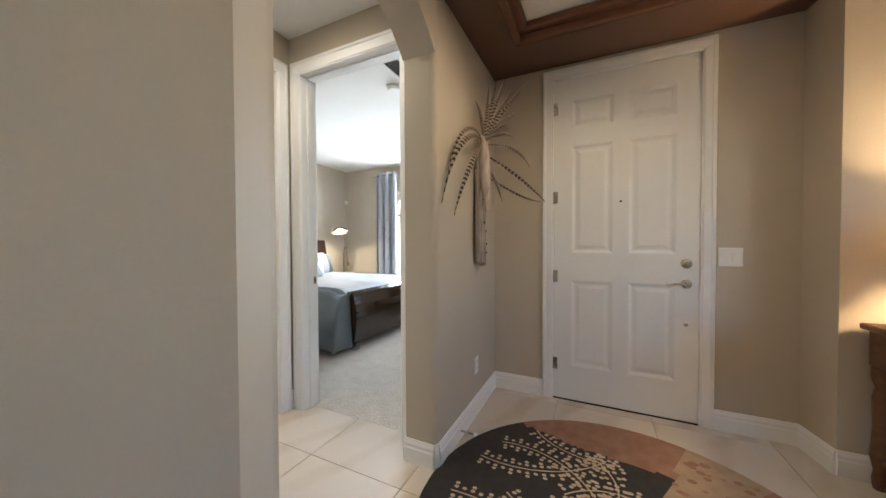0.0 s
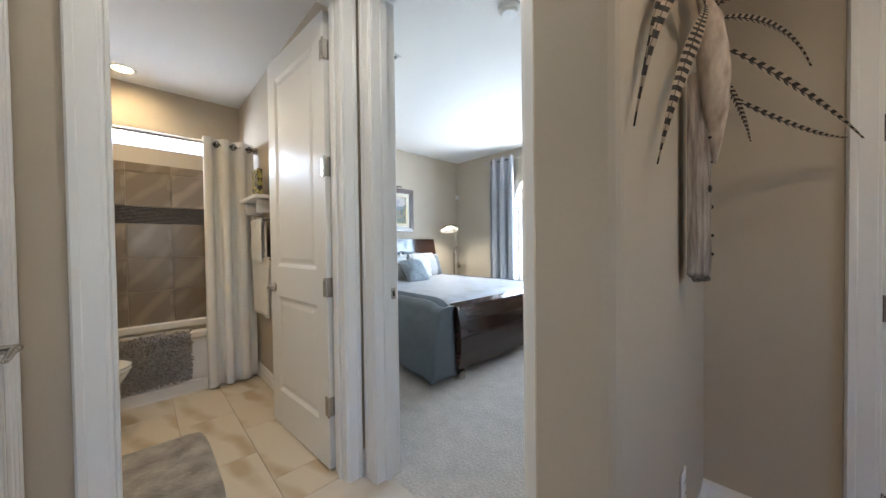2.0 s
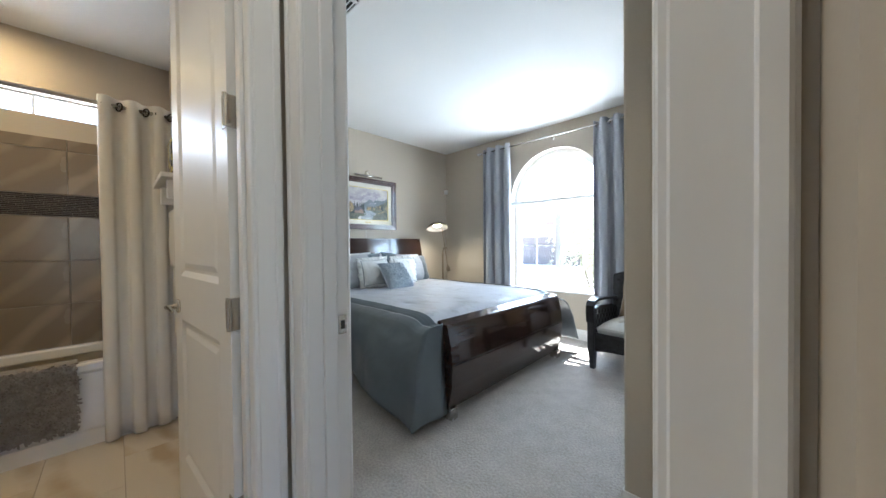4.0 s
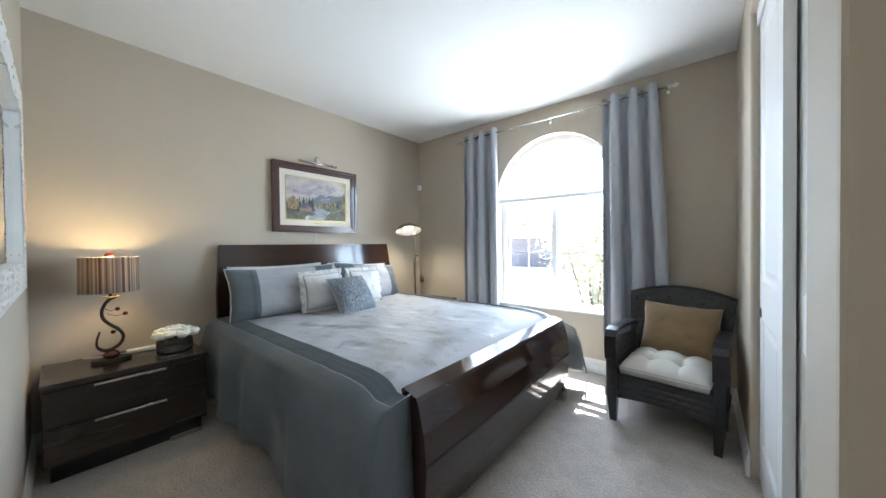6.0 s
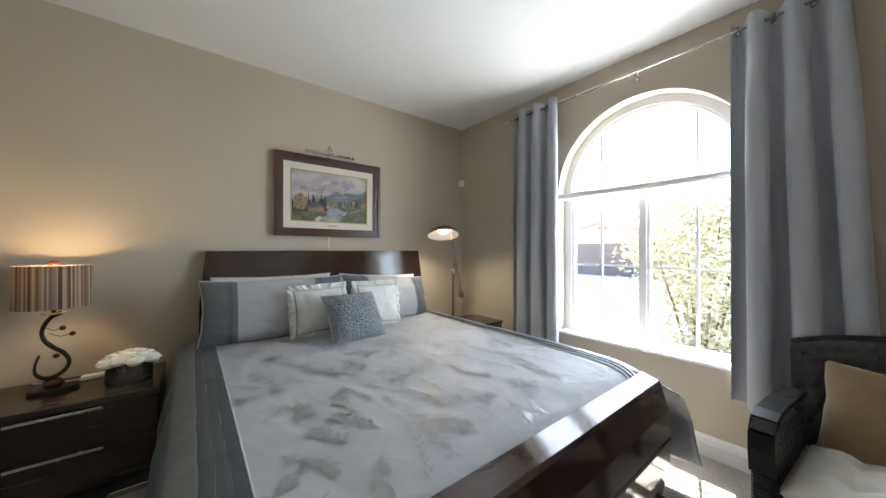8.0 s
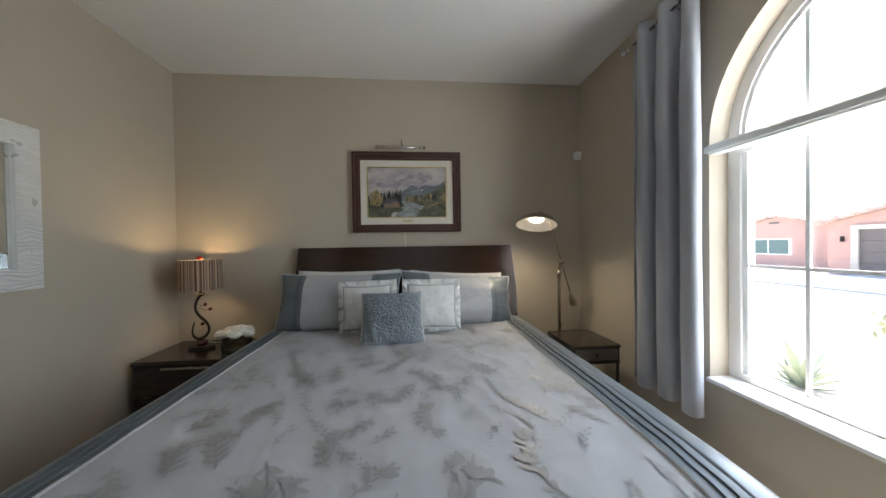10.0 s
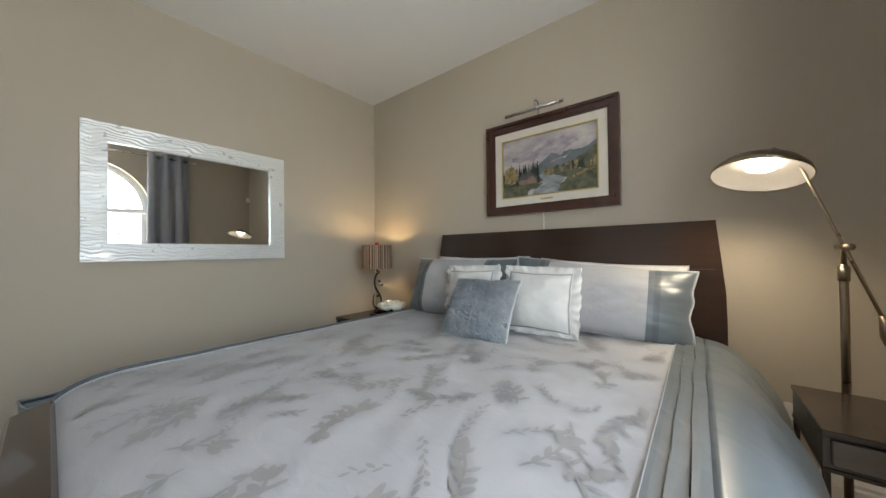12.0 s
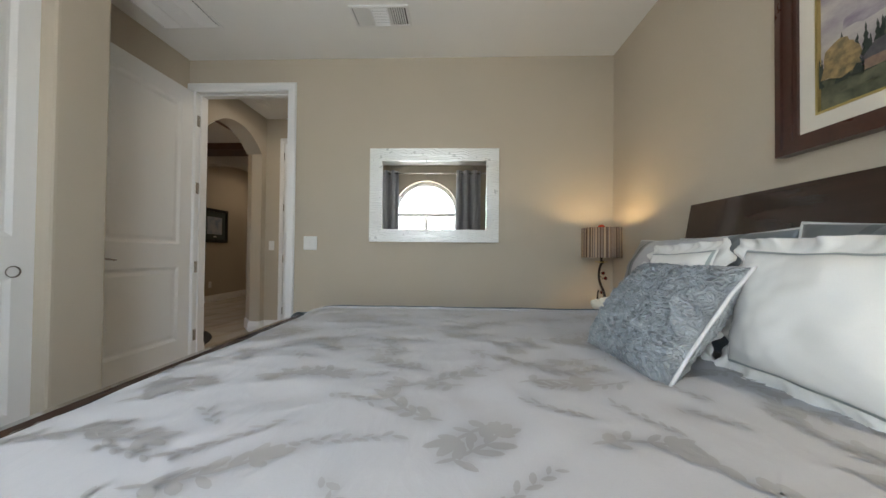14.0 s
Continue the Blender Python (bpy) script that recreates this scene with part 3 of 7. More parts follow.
# front door, six panels
d = thing("front_door", "white six-panel front door, shut", "door", at=pose(FX0 + 0.002, FY + 0.022, 0, 0, 0, 0))
w = FX1 - FX0 - 0.004
a0, a1, b0, b1 = 0.13, w / 2 - 0.05, w / 2 + 0.05, w - 0.13
pan = [(x0, x1, z0, z1) for x0, x1 in ((a0, a1), (b0, b1)) for z0, z1 in ((0.27, 0.92), (1.13, 1.93), (2.06, 2.27))]
part("leaf", leaf_mesh(w, 2.435, pan, 0.04), DOORW, d)
lever(d, w - 0.07, 0.93, -1)
bm = lathe(bmesh.new(), [(0, 0), (0.032, 0), (0.032, 0.008), (0.024, 0.014), (0.012, 0.015), (0.011, 0.03), (0, 0.03)], 24, Matrix.Translation((w - 0.07, -0.02, 1.065)) @ Matrix.Rotation(math.pi / 2, 4, "X"))
part("deadbolt", bm, CHROME, d, "satin nickel deadbolt", True)
bm = lathe(bmesh.new(), [(0, 0), (0.013, 0), (0.013, 0.005), (0, 0.006)], 16, Matrix.Translation((w - 0.07, -0.02, 0.66)) @ Matrix.Rotation(math.pi / 2, 4, "X"))
part("lock_cap", bm, CHROME, d, "small round metal cap", True)
bm = lathe(bmesh.new(), [(0, 0), (0.008, 0), (0.008, 0.004), (0, 0.004)], 16, Matrix.Translation((w / 2, -0.02, 1.50)) @ Matrix.Rotation(math.pi / 2, 4, "X"))
part("peephole", bm, CHARC, d, "dark round peephole", True)
hinges(d, (0.28, 0.95, 1.55, 2.22), 0.0, -0.022)
bm = bx(w - 0.03, -0.032, 2.375, w - 0.008, -0.02, 2.425, 0.003)
box(bm, w - 0.06, -0.036, 2.394, w - 0.008, -0.028, 2.406, 0.002)
part("door_guard", bm, TRIM, d, "small white swing latch")
part("threshold", bx(0, -0.02, 0.0, w, 0.04, 0.010), CHARC, d, "dark door sweep")

# closet sliding doors
BRONZE = mat("dark_nickel", (0.20, 0.18, 0.16), 0.35, 0.9, vary=0.08, bump=0.0)
for i, (y0, y1, x) in enumerate(((3.935, 4.60, -1.712), (4.53, 5.185, -1.755))):
    d = thing("sliding_door", "white panelled sliding closet door", "door", "sliding closet doors", pose(x, y0, 0, 0, 0, 90))
    w = y1 - y0
    part("leaf", leaf_mesh(w, 2.41, [(0.11, w - 0.11, 0.22, 0.86), (0.11, w - 0.11, 1.05, 2.26)], 0.034), DOORW, d)
    px = 0.105 if i == 0 else w - 0.075
    bm = lathe(bmesh.new(), [(0.026, 0), (0.028, 0.002), (0.024, 0.003), (0.021, -0.006), (0, -0.006)], 24, Matrix.Translation((px, 0.018, 0.885)) @ Matrix.Rotation(-math.pi / 2, 4, "X"))
    part("finger_pull", bm, BRONZE, d, "round nickel finger pull", True)
bm = bx(-1.785, KY0 + 0.004, 2.345, -1.776, KY1 - 0.004, 2.419, 0.002)
structure(part("trim_closet_track", bm, TRIM), "white closet track fascia", "trim")

# ---- the window ----
win = thing("window_1", "white vinyl arched window with grilles", "window")
tagged(win, kind="structure")
bm = bmesh.new()
wy0, wy1 = 6.235, 6.285
mid, half = (WX0 + WX1) / 2, (WX1 - WX0) / 2
N = 28
ang = [math.pi - math.pi * i / N for i in range(N + 1)]
for a, b in zip(ang, ang[1:]):
    def pt(t, k):
        return (mid + (half - k) * math.cos(t), WSPR + (WAPEX - WSPR - k) * math.sin(t))
    prism(bm, [pt(a, 0), pt(b, 0), pt(b, 0.055), pt(a, 0.055)], wy0, wy1, "y")
    prism(bm, [pt(a, 0.055), pt(b, 0.055), pt(b, 0.075), pt(a, 0.075)], wy0 + 0.012, wy1, "y")
box(bm, WX0, wy0, WSILL, WX0 + 0.06, wy1, WSPR)
box(bm, WX1 - 0.06, wy0, WSILL, WX1, wy1, WSPR)
box(bm, WX0 + 0.06, wy0, WSILL, WX1 - 0.06, wy1, WSILL + 0.055)
box(bm, WX0 + 0.06, wy0, WSPR - 0.06, WX1 - 0.06, wy1, WSPR + 0.02)
box(bm, mid - 0.03, wy0 - 0.005, WSILL + 0.055, mid + 0.018, wy1, WSPR - 0.06)
box(bm, WX0 + 0.06, wy0 + 0.012, WSILL + 0.055, WX0 + 0.085, wy1, WSPR - 0.06)
box(bm, mid + 0.018, wy0 + 0.012, WSILL + 0.055, mid + 0.04, wy1, WSPR - 0.06)
part("window_frame", bm, TRIM, win)
for x in ((WX0 + mid) / 2, (WX1 + mid) / 2):
    part("muntin", bx(x - 0.008, 6.255, WSILL + 0.055, x + 0.008, 6.266, WSPR - 0.06), TRIM, win)
    part("muntin", bx(x - 0.008, 6.255, WSPR + 0.02, x + 0.008, 6.266, WSPR + 0.51), TRIM, win)
for x0, x1 in ((WX0 + 0.085, mid - 0.03), (mid + 0.04, WX1 - 0.06)):
    part("muntin", bx(x0, 6.256, 1.14, x1, 6.265, 1.156), TRIM, win)
GP = mat("window_glass", (0.9, 0.95, 0.95), 0.02, bump=0.0)
n_, l_, b_ = nodes_of(GP)
tr = n_.new("ShaderNodeBsdfTransparent")
gl = n_.new("ShaderNodeBsdfGlossy")
gl.inputs["Roughness"].default_value = 0.0
fr = n_.new("ShaderNodeLayerWeight")
fr.inputs["Blend"].default_value = 0.5
pw = n_.new("ShaderNodeMath")
pw.operation = "POWER"
pw.inputs[1].default_value = 5.0
l_.new(fr.outputs["Facing"], pw.inputs[0])
md_ = n_.new("ShaderNodeMath")
md_.operation = "MULTIPLY_ADD"
md_.inputs[1].default_value, md_.inputs[2].default_value = 0.7, 0.03
l_.new(pw.outputs["Value"], md_.inputs[0])
ms = n_.new("ShaderNodeMixShader")
l_.new(md_.outputs["Value"], ms.inputs["Fac"])
l_.new(tr.outputs["BSDF"], ms.inputs[1])
l_.new(gl.outputs["BSDF"], ms.inputs[2])
l_.new(ms.outputs["Shader"], n_["Material Output"].inputs["Surface"])
for nm, z0, z1, x0, x1 in (("pane", WSILL + 0.055, WSPR - 0.06, WX0 + 0.085, mid - 0.03), ("pane", WSILL + 0.055, WSPR - 0.06, mid + 0.04, WX1 - 0.06)):
    p = part(nm, bx(x0, 6.268, z0, x1, 6.272, z1), GP, win)
    p.visible_shadow = False
bm = bmesh.new()
vs = [bm.verts.new((mid + (half - 0.07) * math.cos(t), 6.27, WSPR + 0.02 + (WAPEX - WSPR - 0.09) * math.sin(t))) for t in ang]
bm.faces.new(vs)
p = part("arched_pane", bm, GP, win)
p.visible_shadow = False
# sill of two boards, and the raised blind's headrail at the spring of the arch
for x0, x1 in ((WX0 + 0.0, mid + 0.08), (mid + 0.083, WX1)):
    part("window_sill", bx(x0, 6.105, WSILL, x1, 6.235, WSILL + 0.022, 0.004), TRIM, win)
bl = thing("window_blind", "white blind drawn up to its headrail", "blind")
bm = bx(WX0 - 0.0, 6.118, WSPR - 0.055, WX1, 6.17, WSPR - 0.004, 0.004)
part("headrail", bm, PLASTW, bl)
part("valance", bx(WX0 - 0.01, 6.108, WSPR - 0.045, WX1 + 0.01, 6.117, WSPR - 0.014, 0.002), PLASTW, bl)

# ---- curtains ----


def curtain(name, x0, x1, y, z0, z1, waves, amp, material, label, seed, group="", flare=0.0, axis="x", rings=True, ringmat=CHROME, rz=None, lean=0.0):
    """A pleated hanging cloth with eyelets on a rod; axis: the way that it runs."""
    rnd = random.Random(seed)
    c = thing(name, label, "curtain", group)
    nu, nv = waves * 14, 22
    bm = bmesh.new()
    grid = []
    ph = [rnd.uniform(-0.5, 0.5) for _ in range(waves + 2)]
    for j in range(nv + 1):
        v = j / nv
        row = []
        for i in range(nu + 1):
            u = i / nu
            k = u * waves
            wob = ph[int(k)] * (1 - (k % 1)) + ph[int(k) + 1] * (k % 1)
            a = 2 * math.pi * k + 0.5 * wob * (1 - v)
            spread = 1 + flare * (1 - v)
            px = (x0 + x1) / 2 + lean * (1 - v) + (u - 0.5) * (x1 - x0) * spread - 0.021 * math.sin(2 * a) * min(1, (1 - v) * 4) * (1 if axis == "x" else 0.4)
            s = math.sin(a)
            py = y + amp * (0.75 + 0.5 * (1 - v) * abs(wob)) * (abs(s) ** 0.75) * (1 if s > 0 else -1) + 0.012 * noise.noise(Vector((u * 6, v * 4, seed)))
            pz = z0 + (z1 - z0) * v + (0.006 * math.sin(a * 0.5 + seed) if j == 0 else 0)
            row.append(bm.verts.new((px, py, pz) if axis == "x" else (py, px, pz)))
        grid.append(row)
    for j in range(nv):
        for i in range(nu):
            bm.faces.new((grid[j][i], grid[j][i + 1], grid[j + 1][i + 1], grid[j + 1][i]))
    cl = part("cloth", bm, material, c, smooth=True)
    sol = cl.modifiers.new("thick", "SOLIDIFY")
    sol.thickness = 0.003
    if rings:
        for k in range(2 * waves):
            u = (k + 0.5) / (2 * waves)
            px = x0 + u * (x1 - x0)
            bm = bmesh.new()
            R, nn = 0.024, 16
            zz = rz if rz else z1 - 0.05
            tilt = 1 if k % 2 else -1
            pts = []
            for q in range(nn):
                t = 2 * math.pi * q / nn
                p = Vector((R * math.cos(t) * 0.55 * tilt, R * math.cos(t) * 0.84, R * math.sin(t)))
                pts.append(Vector((px, y, zz)) + p if axis == "x" else Vector((y + p.y, px + p.x, zz + p.z)))
            tube(bm, pts, 0.0045, 6, True)
            part("eyelet", bm, ringmat, c, smooth=True)
    return c


curtain("curtain", -4.265, -3.81, 6.03, 0.41, 2.56, 3, 0.068, CURT, "grey-blue eyelet curtain drawn aside, beside the lamp", 3, "bedroom curtains", 0.05, rz=2.505)
curtain("curtain", -2.715, -2.295, 6.03, 0.41, 2.56, 3, 0.072, CURT, "grey-blue eyelet curtain drawn aside, behind the chair", 8, "bedroom curtains", 0.24, rz=2.505, lean=0.05)
rod = thing("curtain_rod", "slim nickel curtain rod with glass finials", "curtain rod")
part("rod", tube(bmesh.new(), [(-4.30, 6.02, 2.505), (-2.22, 6.02, 2.505)], 0.008, 12), CHROME, rod, smooth=True)
for x, s in ((-4.30, -1), (-2.22, 1)):
    bm = lathe(bmesh.new(), [(0, -0.005), (0.013, -0.005), (0.013, 0.012), (0.006, 0.016), (0.014, 0.030), (0.021, 0.047), (0.014, 0.064), (0, 0.072)], 16, Matrix.Translation((x, 6.02, 2.505)) @ Matrix.Rotation(s * math.pi / 2, 4, "Y"))
    part("finial", bm, mat("frosted_finial", (0.6, 0.6, 0.6), 0.15, bump=0.0, coat=0.5), rod, "faceted glass finial", True)
for x in (-4.27, -3.23, -2.23):
    bm = tube(bmesh.new(), [(x, 6.128, 2.515), (x, 6.05, 2.515), (x, 6.02, 2.491)], 0.006, 8)
    box(bm, x - 0.012, 6.122, 2.485, x + 0.012, 6.130, 2.545, 0.003)
    part("bracket", bm, CHROME, rod)

# ---- the bed ----
bed = thing("bed", "dark lacquered wooden sleigh bed with silver feet", "bed")
# headboard: a gently raked panel with slanted ends
bm = bmesh.new()
n = 24
rows = []
for j in range(9):
    v = j / 8
    z = 0.30 + v * 0.965
    x = -4.985 - 0.075 * v ** 1.5
    e = 0.035 * max(0, v - 0.6) / 0.4
    rows.append([(x, 3.66 + e + (5.50 - 3.66 - 2 * e) * i / n, z) for i in range(n + 1)])
f = [[bm.verts.new(p) for p in r] for r in rows]
b = [[bm.verts.new((p[0] - 0.045, p[1], p[2])) for p in r] for r in rows]
for g in (f, b):
    for j in range(8):
        for i in range(n):
            bm.faces.new((g[j][i], g[j][i + 1], g[j + 1][i + 1], g[j + 1][i]))
for j in range(8):
    for i in (0, n):
        bm.faces.new((f[j][i], f[j + 1][i], b[j + 1][i], b[j][i]))
for i in range(n):
    for j in (0, 8):
        bm.faces.new((f[j][i], f[j][i + 1], b[j][i + 1], b[j][i]))
hb = part("headboard", bm, WOOD, bed)
part("groove", bx(-5.005, 3.70, 1.015, -4.999 + 0.006, 5.46, 1.019), CHARC, hb, "fine dark groove")
# footboard: bowed panel with a broad sloping top
bm = bmesh.new()
out = [(-2.925, 0.075), (-2.865, 0.075), (-2.835, 0.22), (-2.826, 0.36), (-2.838, 0.50), (-2.868, 0.615), (-2.878, 0.632), (-2.955, 0.655), (-2.965, 0.645), (-2.925, 0.50), (-2.905, 0.36), (-2.905, 0.22)]
prism(bm, [(x, z) for x, z in out], 3.755, 5.43, "y")
fb = part("footboard", bm, WOOD, bed)
part("lower_rail", bx(-2.832, 3.76, 0.373, -2.823, 5.425, 0.377), CHARC, fb, "fine dark groove")
for y in (3.76, 5.36):
    part("foot", bx(-2.925, y, 0.0, -2.845, y + 0.065, 0.077, 0.003), CHROME, bed, "silver metal foot block")
for y in (3.70, 5.40):
    part("side_rail", bx(-4.98, y, 0.14, -2.93, y + 0.04, 0.36, 0.006), WOOD, bed)
for y in (3.70, 5.40):
    part("leg", bx(-5.02, y, 0.0, -4.95, y + 0.06, 0.30, 0.006), WOOD, bed)
part("slat_base", bx(-4.95, 3.74, 0.20, -2.96, 5.40, 0.26), WOODZ, bed)
mt = part("mattress", bx(-4.95, 3.665, 0.26, -2.985, 5.46, 0.585, 0.05, seg=3), WHITEC, None, smooth=True)
tagged(mt, "white mattress on the bed base, under the comforter", "mattress")


# comforter: a quilted centre, pleated bands and satin drops on both sides
CY0, CY1 = 3.56, 5.54


def top_z(x, y):
    """Height of the comforter's top face."""
    q = 0.006 * noise.noise(Vector((x * 2.1, y * 2.1, 3.0))) + 0.003 * noise.noise(Vector((x * 5.0, y * 5.0, 7.0)))
    wr = noise.noise(Vector((x * 3.0 + 2.0 * y, y * 9.0 - x * 3.0, 1.0)))
    q += 0.0014 * (1 - abs(wr)) ** 8 + 0.0005 * noise.noise(Vector((x * 22.0, y * 14.0, 1.0)))
    tuft = 0.0
    for ix in range(5):
        for iy in range(4):
            cx, cy = -4.65 + ix * 0.40 + (0.2 if iy % 2 else 0), 3.92 + iy * 0.43
            tuft -= 0.007 * math.exp(-((x - cx) ** 2 + (y - cy) ** 2) / 0.0025)
    e = 0.045 * math.exp(-max(0, y - CY0) / 0.04) + 0.06 * math.exp(-max(0, CY1 - y) / 0.05) + 0.060 * math.exp(-max(0, -2.96 - x) / 0.06)
    return 0.690 + q + tuft - e


n_, l_, b_ = SATIN.node_tree.nodes, SATIN.node_tree.links, SATIN.node_tree.nodes["Principled BSDF"]
tcc = n_.new("ShaderNodeTexCoord")
mpp = n_.new("ShaderNodeMapping")
mpp.inputs["Scale"].default_value = (1.0, 1.0, 1.3)
wrk = n_.new("ShaderNodeTexNoise")
wrk.inputs["Scale"].default_value, wrk.inputs["Detail"].default_value, wrk.inputs["Distortion"].default_value = 4.0, 2, 0.6
bpp = n_.new("ShaderNodeBump")
bpp.inputs["Strength"].default_value, bpp.inputs["Distance"].default_value = 0.30, 0.03
l_.new(tcc.outputs["Object"], mpp.inputs["Vector"])
l_.new(mpp.outputs["Vector"], wrk.inputs["Vector"])
l_.new(wrk.outputs["Fac"], bpp.inputs["Height"])
l_.new(bpp.outputs["Normal"], b_.inputs["Normal"])
n_, l_, b_ = nodes_of(DAMASK)
tcc = n_.new("ShaderNodeTexCoord")
mpp = n_.new("ShaderNodeMapping")
mpp.inputs["Scale"].default_value = (1.0, 0.6, 1.0)
l_.new(tcc.outputs["Object"], mpp.inputs["Vector"])
wrk = n_.new("ShaderNodeTexNoise")
wrk.inputs["Scale"].default_value, wrk.inputs["Detail"].default_value, wrk.inputs["Distortion"].default_value = 19, 5, 1.2
l_.new(mpp.outputs["Vector"], wrk.inputs["Vector"])
bpp = n_.new("ShaderNodeBump")
bpp.inputs["Strength"].default_value, bpp.inputs["Distance"].default_value = 0.22, 0.007
l_.new(wrk.outputs["Fac"], bpp.inputs["Height"])
l_.new(bpp.outputs["Normal"], b_.inputs["Normal"])
cf = thing("comforter", "grey leaf-patterned comforter with slate satin sides", "comforter")


def cloth_strip(name, ys, material, label="", nx=220, x0=-4.93, x1=-2.958, wob=0.0):
    """A strip of the comforter's top between stations ys (y, extra height); wob lets its edges waver."""
    bm = bmesh.new()
    grid = []
    for i in range(nx + 1):
        x = x0 + (x1 - x0) * i / nx
        dy = wob * noise.noise(Vector((x * 7.0, ys[0][0] * 9.0, 2.0)))
        row = [bm.verts.new((x, y + dy, top_z(x, y) + h)) for y, h in ys]
        grid.append(row)
    for a, b in zip(grid, grid[1:]):
        for k in range(len(ys) - 1):
            bm.faces.new((a[k], a[k + 1], b[k + 1], b[k]))
    ob = part(name, bm, material, cf, label, name != "pleat")
    return ob


def span(a, b, n, h=0.0):
    return [(a + (b - a) * i / n, h) for i in range(n + 1)]


P0, P1, PLW = 3.735, 5.31, 0.034
cloth_strip("centre_panel", span(P0, P1, 150), DAMASK, "silver-grey sateen with a leaf pattern")
for a, s in ((P0, -1), (P1, 1)):
    for k in range(3):
        y0, y1 = a + s * k * PLW, a + s * (k + 1) * PLW
        cloth_strip("pleat", [(y0 - s * 0.001, 0.001), (y0, 0.0075), (y0 + s * 0.012, 0.006), (y1 - s * 0.004, 0.002), (y1, 0.001)], SATIN2, "slate satin pleat", wob=0.007 if k else 0.002, x1=-2.90 if s < 0 else -2.958)
    cloth_strip("border_piping", [(a - s * 0.005, 0.002), (a, 0.009), (a + s * 0.005, 0.003)], DAMASK, "pale piping")


def side_drop(s):
    """The satin side: from the pleats over the mattress edge and down in soft folds."""
    bm = bmesh.new()
    ya = (P0 - 3 * PLW) if s < 0 else (P1 + 3 * PLW)
    ye = CY0 if s < 0 else CY1
    nx, nt, nd = 110, 8, 24
    grid = []
    for i in range(nx + 1):
        u = i / nx
        x = -4.93 + (4.93 - (2.885 if s < 0 else 2.80)) * u
        row = []
        for k in range(nt + 1):
            y = ya + (ye - ya) * k / nt
            yy = y if s < 0 or x < -2.99 else max(y, 5.455)
            row.append((x, yy, top_z(min(x, -2.98), y) + 0.002 - (0 if x < -2.99 or s < 0 else 0.06 * (x + 2.99) / 0.19)))
        zt = row[-1][2]
        end = max(0, (u - 0.72) / 0.28)
        hem = (0.19 - 0.10 * u * u if s < 0 else 0.20) + 0.045 * noise.noise(Vector((x * 2.5, s, 0))) - (0.04 if s < 0 else 0.07) * end
        for k in range(1, nd + 1):
            v = k / nd
            z = zt + (hem - zt) * v
            fold = (0.030 * math.sin(x * 11 + 1.5 * math.sin(x * 3)) + 0.018 * noise.noise(Vector((x * 4, v * 2, s * 3.0)))) * min(1, v * 1.6)
            bulge = (0.03 if s < 0 else 0.085) * math.sin(min(1, v * 2.2) * math.pi / 2) + (0.03 if s < 0 else 0.07) * v + (0.10 if s < 0 else 0.05) * end * v
            row.append((x + 0.03 * end * v * v, ye + s * (bulge + fold), z + 0.008 * noise.noise(Vector((x * 9, v * 7, s)))))
        grid.append([bm.verts.new(p) for p in row])
    if s < 0:
        # the corner folds in to the footboard
        last = [v.co.copy() for v in grid[-1]]
        for q in range(1, 7):
            f = q / 6
            grid.append([bm.verts.new((p.x - 0.02 * f * f, p.y + (3.752 - p.y) * f, p.z + 0.02 * math.sin(f * 5) * (0.7 - p.z))) for p in last])
    for a, b in zip(grid, grid[1:]):
        for k in range(len(a) - 1):
            bm.faces.new((a[k], a[k + 1], b[k + 1], b[k]))
    ob = part("side_panel", bm, SATIN, cf, "slate satin side hanging in folds", True)
    md = ob.modifiers.new("thick", "SOLIDIFY")
    md.thickness = 0.006


side_drop(-1)
side_drop(1)

# nightstand beside the mirror wall
ns = thing("nightstand", "dark wooden nightstand with two long silver handles", "nightstand")
NX0, NX1, NY_0, NY_1 = -5.095, -4.615, 2.775, 3.49
part("body", bx(NX0, NY_0 + 0.005, 0.09, NX1 - 0.022, NY_1 - 0.005, 0.500, 0.003), WOODZ, ns)
part("top", bx(NX0, NY_0, 0.500, NX1, NY_1, 0.535, 0.004), WOODZ, ns)
part("plinth", bx(NX0 + 0.03, NY_0 + 0.03, 0.0, NX1 - 0.05, NY_1 - 0.03, 0.09), BLACKW, ns)
for z0, z1 in ((0.302, 0.497), (0.100, 0.297)):
    dr = part("drawer", bx(NX1 - 0.022, NY_0 + 0.008, z0, NX1 - 0.003, NY_1 - 0.008, z1, 0.003), WOODZ, ns)
    part("handle", bx(NX1 - 0.003, NY_0 + 0.19, z1 - 0.018, NX1 + 0.012, NY_1 - 0.215, z1 - 0.004, 0.002), CHROME, dr, "long flat silver handle")
part("foot_trim", bx(NX1 - 0.05, NY_1 - 0.20, 0.0, NX1 - 0.02, NY_1 - 0.03, 0.03, 0.002), CHROME, ns, "silver foot")

# ---- bedroom things ----


def frame_of(x, y, z, tilt, yaw=0, spin=0):
    """A pose for a cushion that leans back by tilt degrees: its width runs along y, its height upwards."""
    t = radians(tilt)
    m = Matrix(((0, -math.cos(t), -math.sin(t), 0), (1, 0, 0, 0), (0, -math.sin(t), math.cos(t), 0), (0, 0, 0, 1)))
    return Matrix.Translation((x, y, z)) @ Matrix.Rotation(radians(yaw), 4, "Z") @ m @ Matrix.Rotation(radians(spin), 4, "Y")


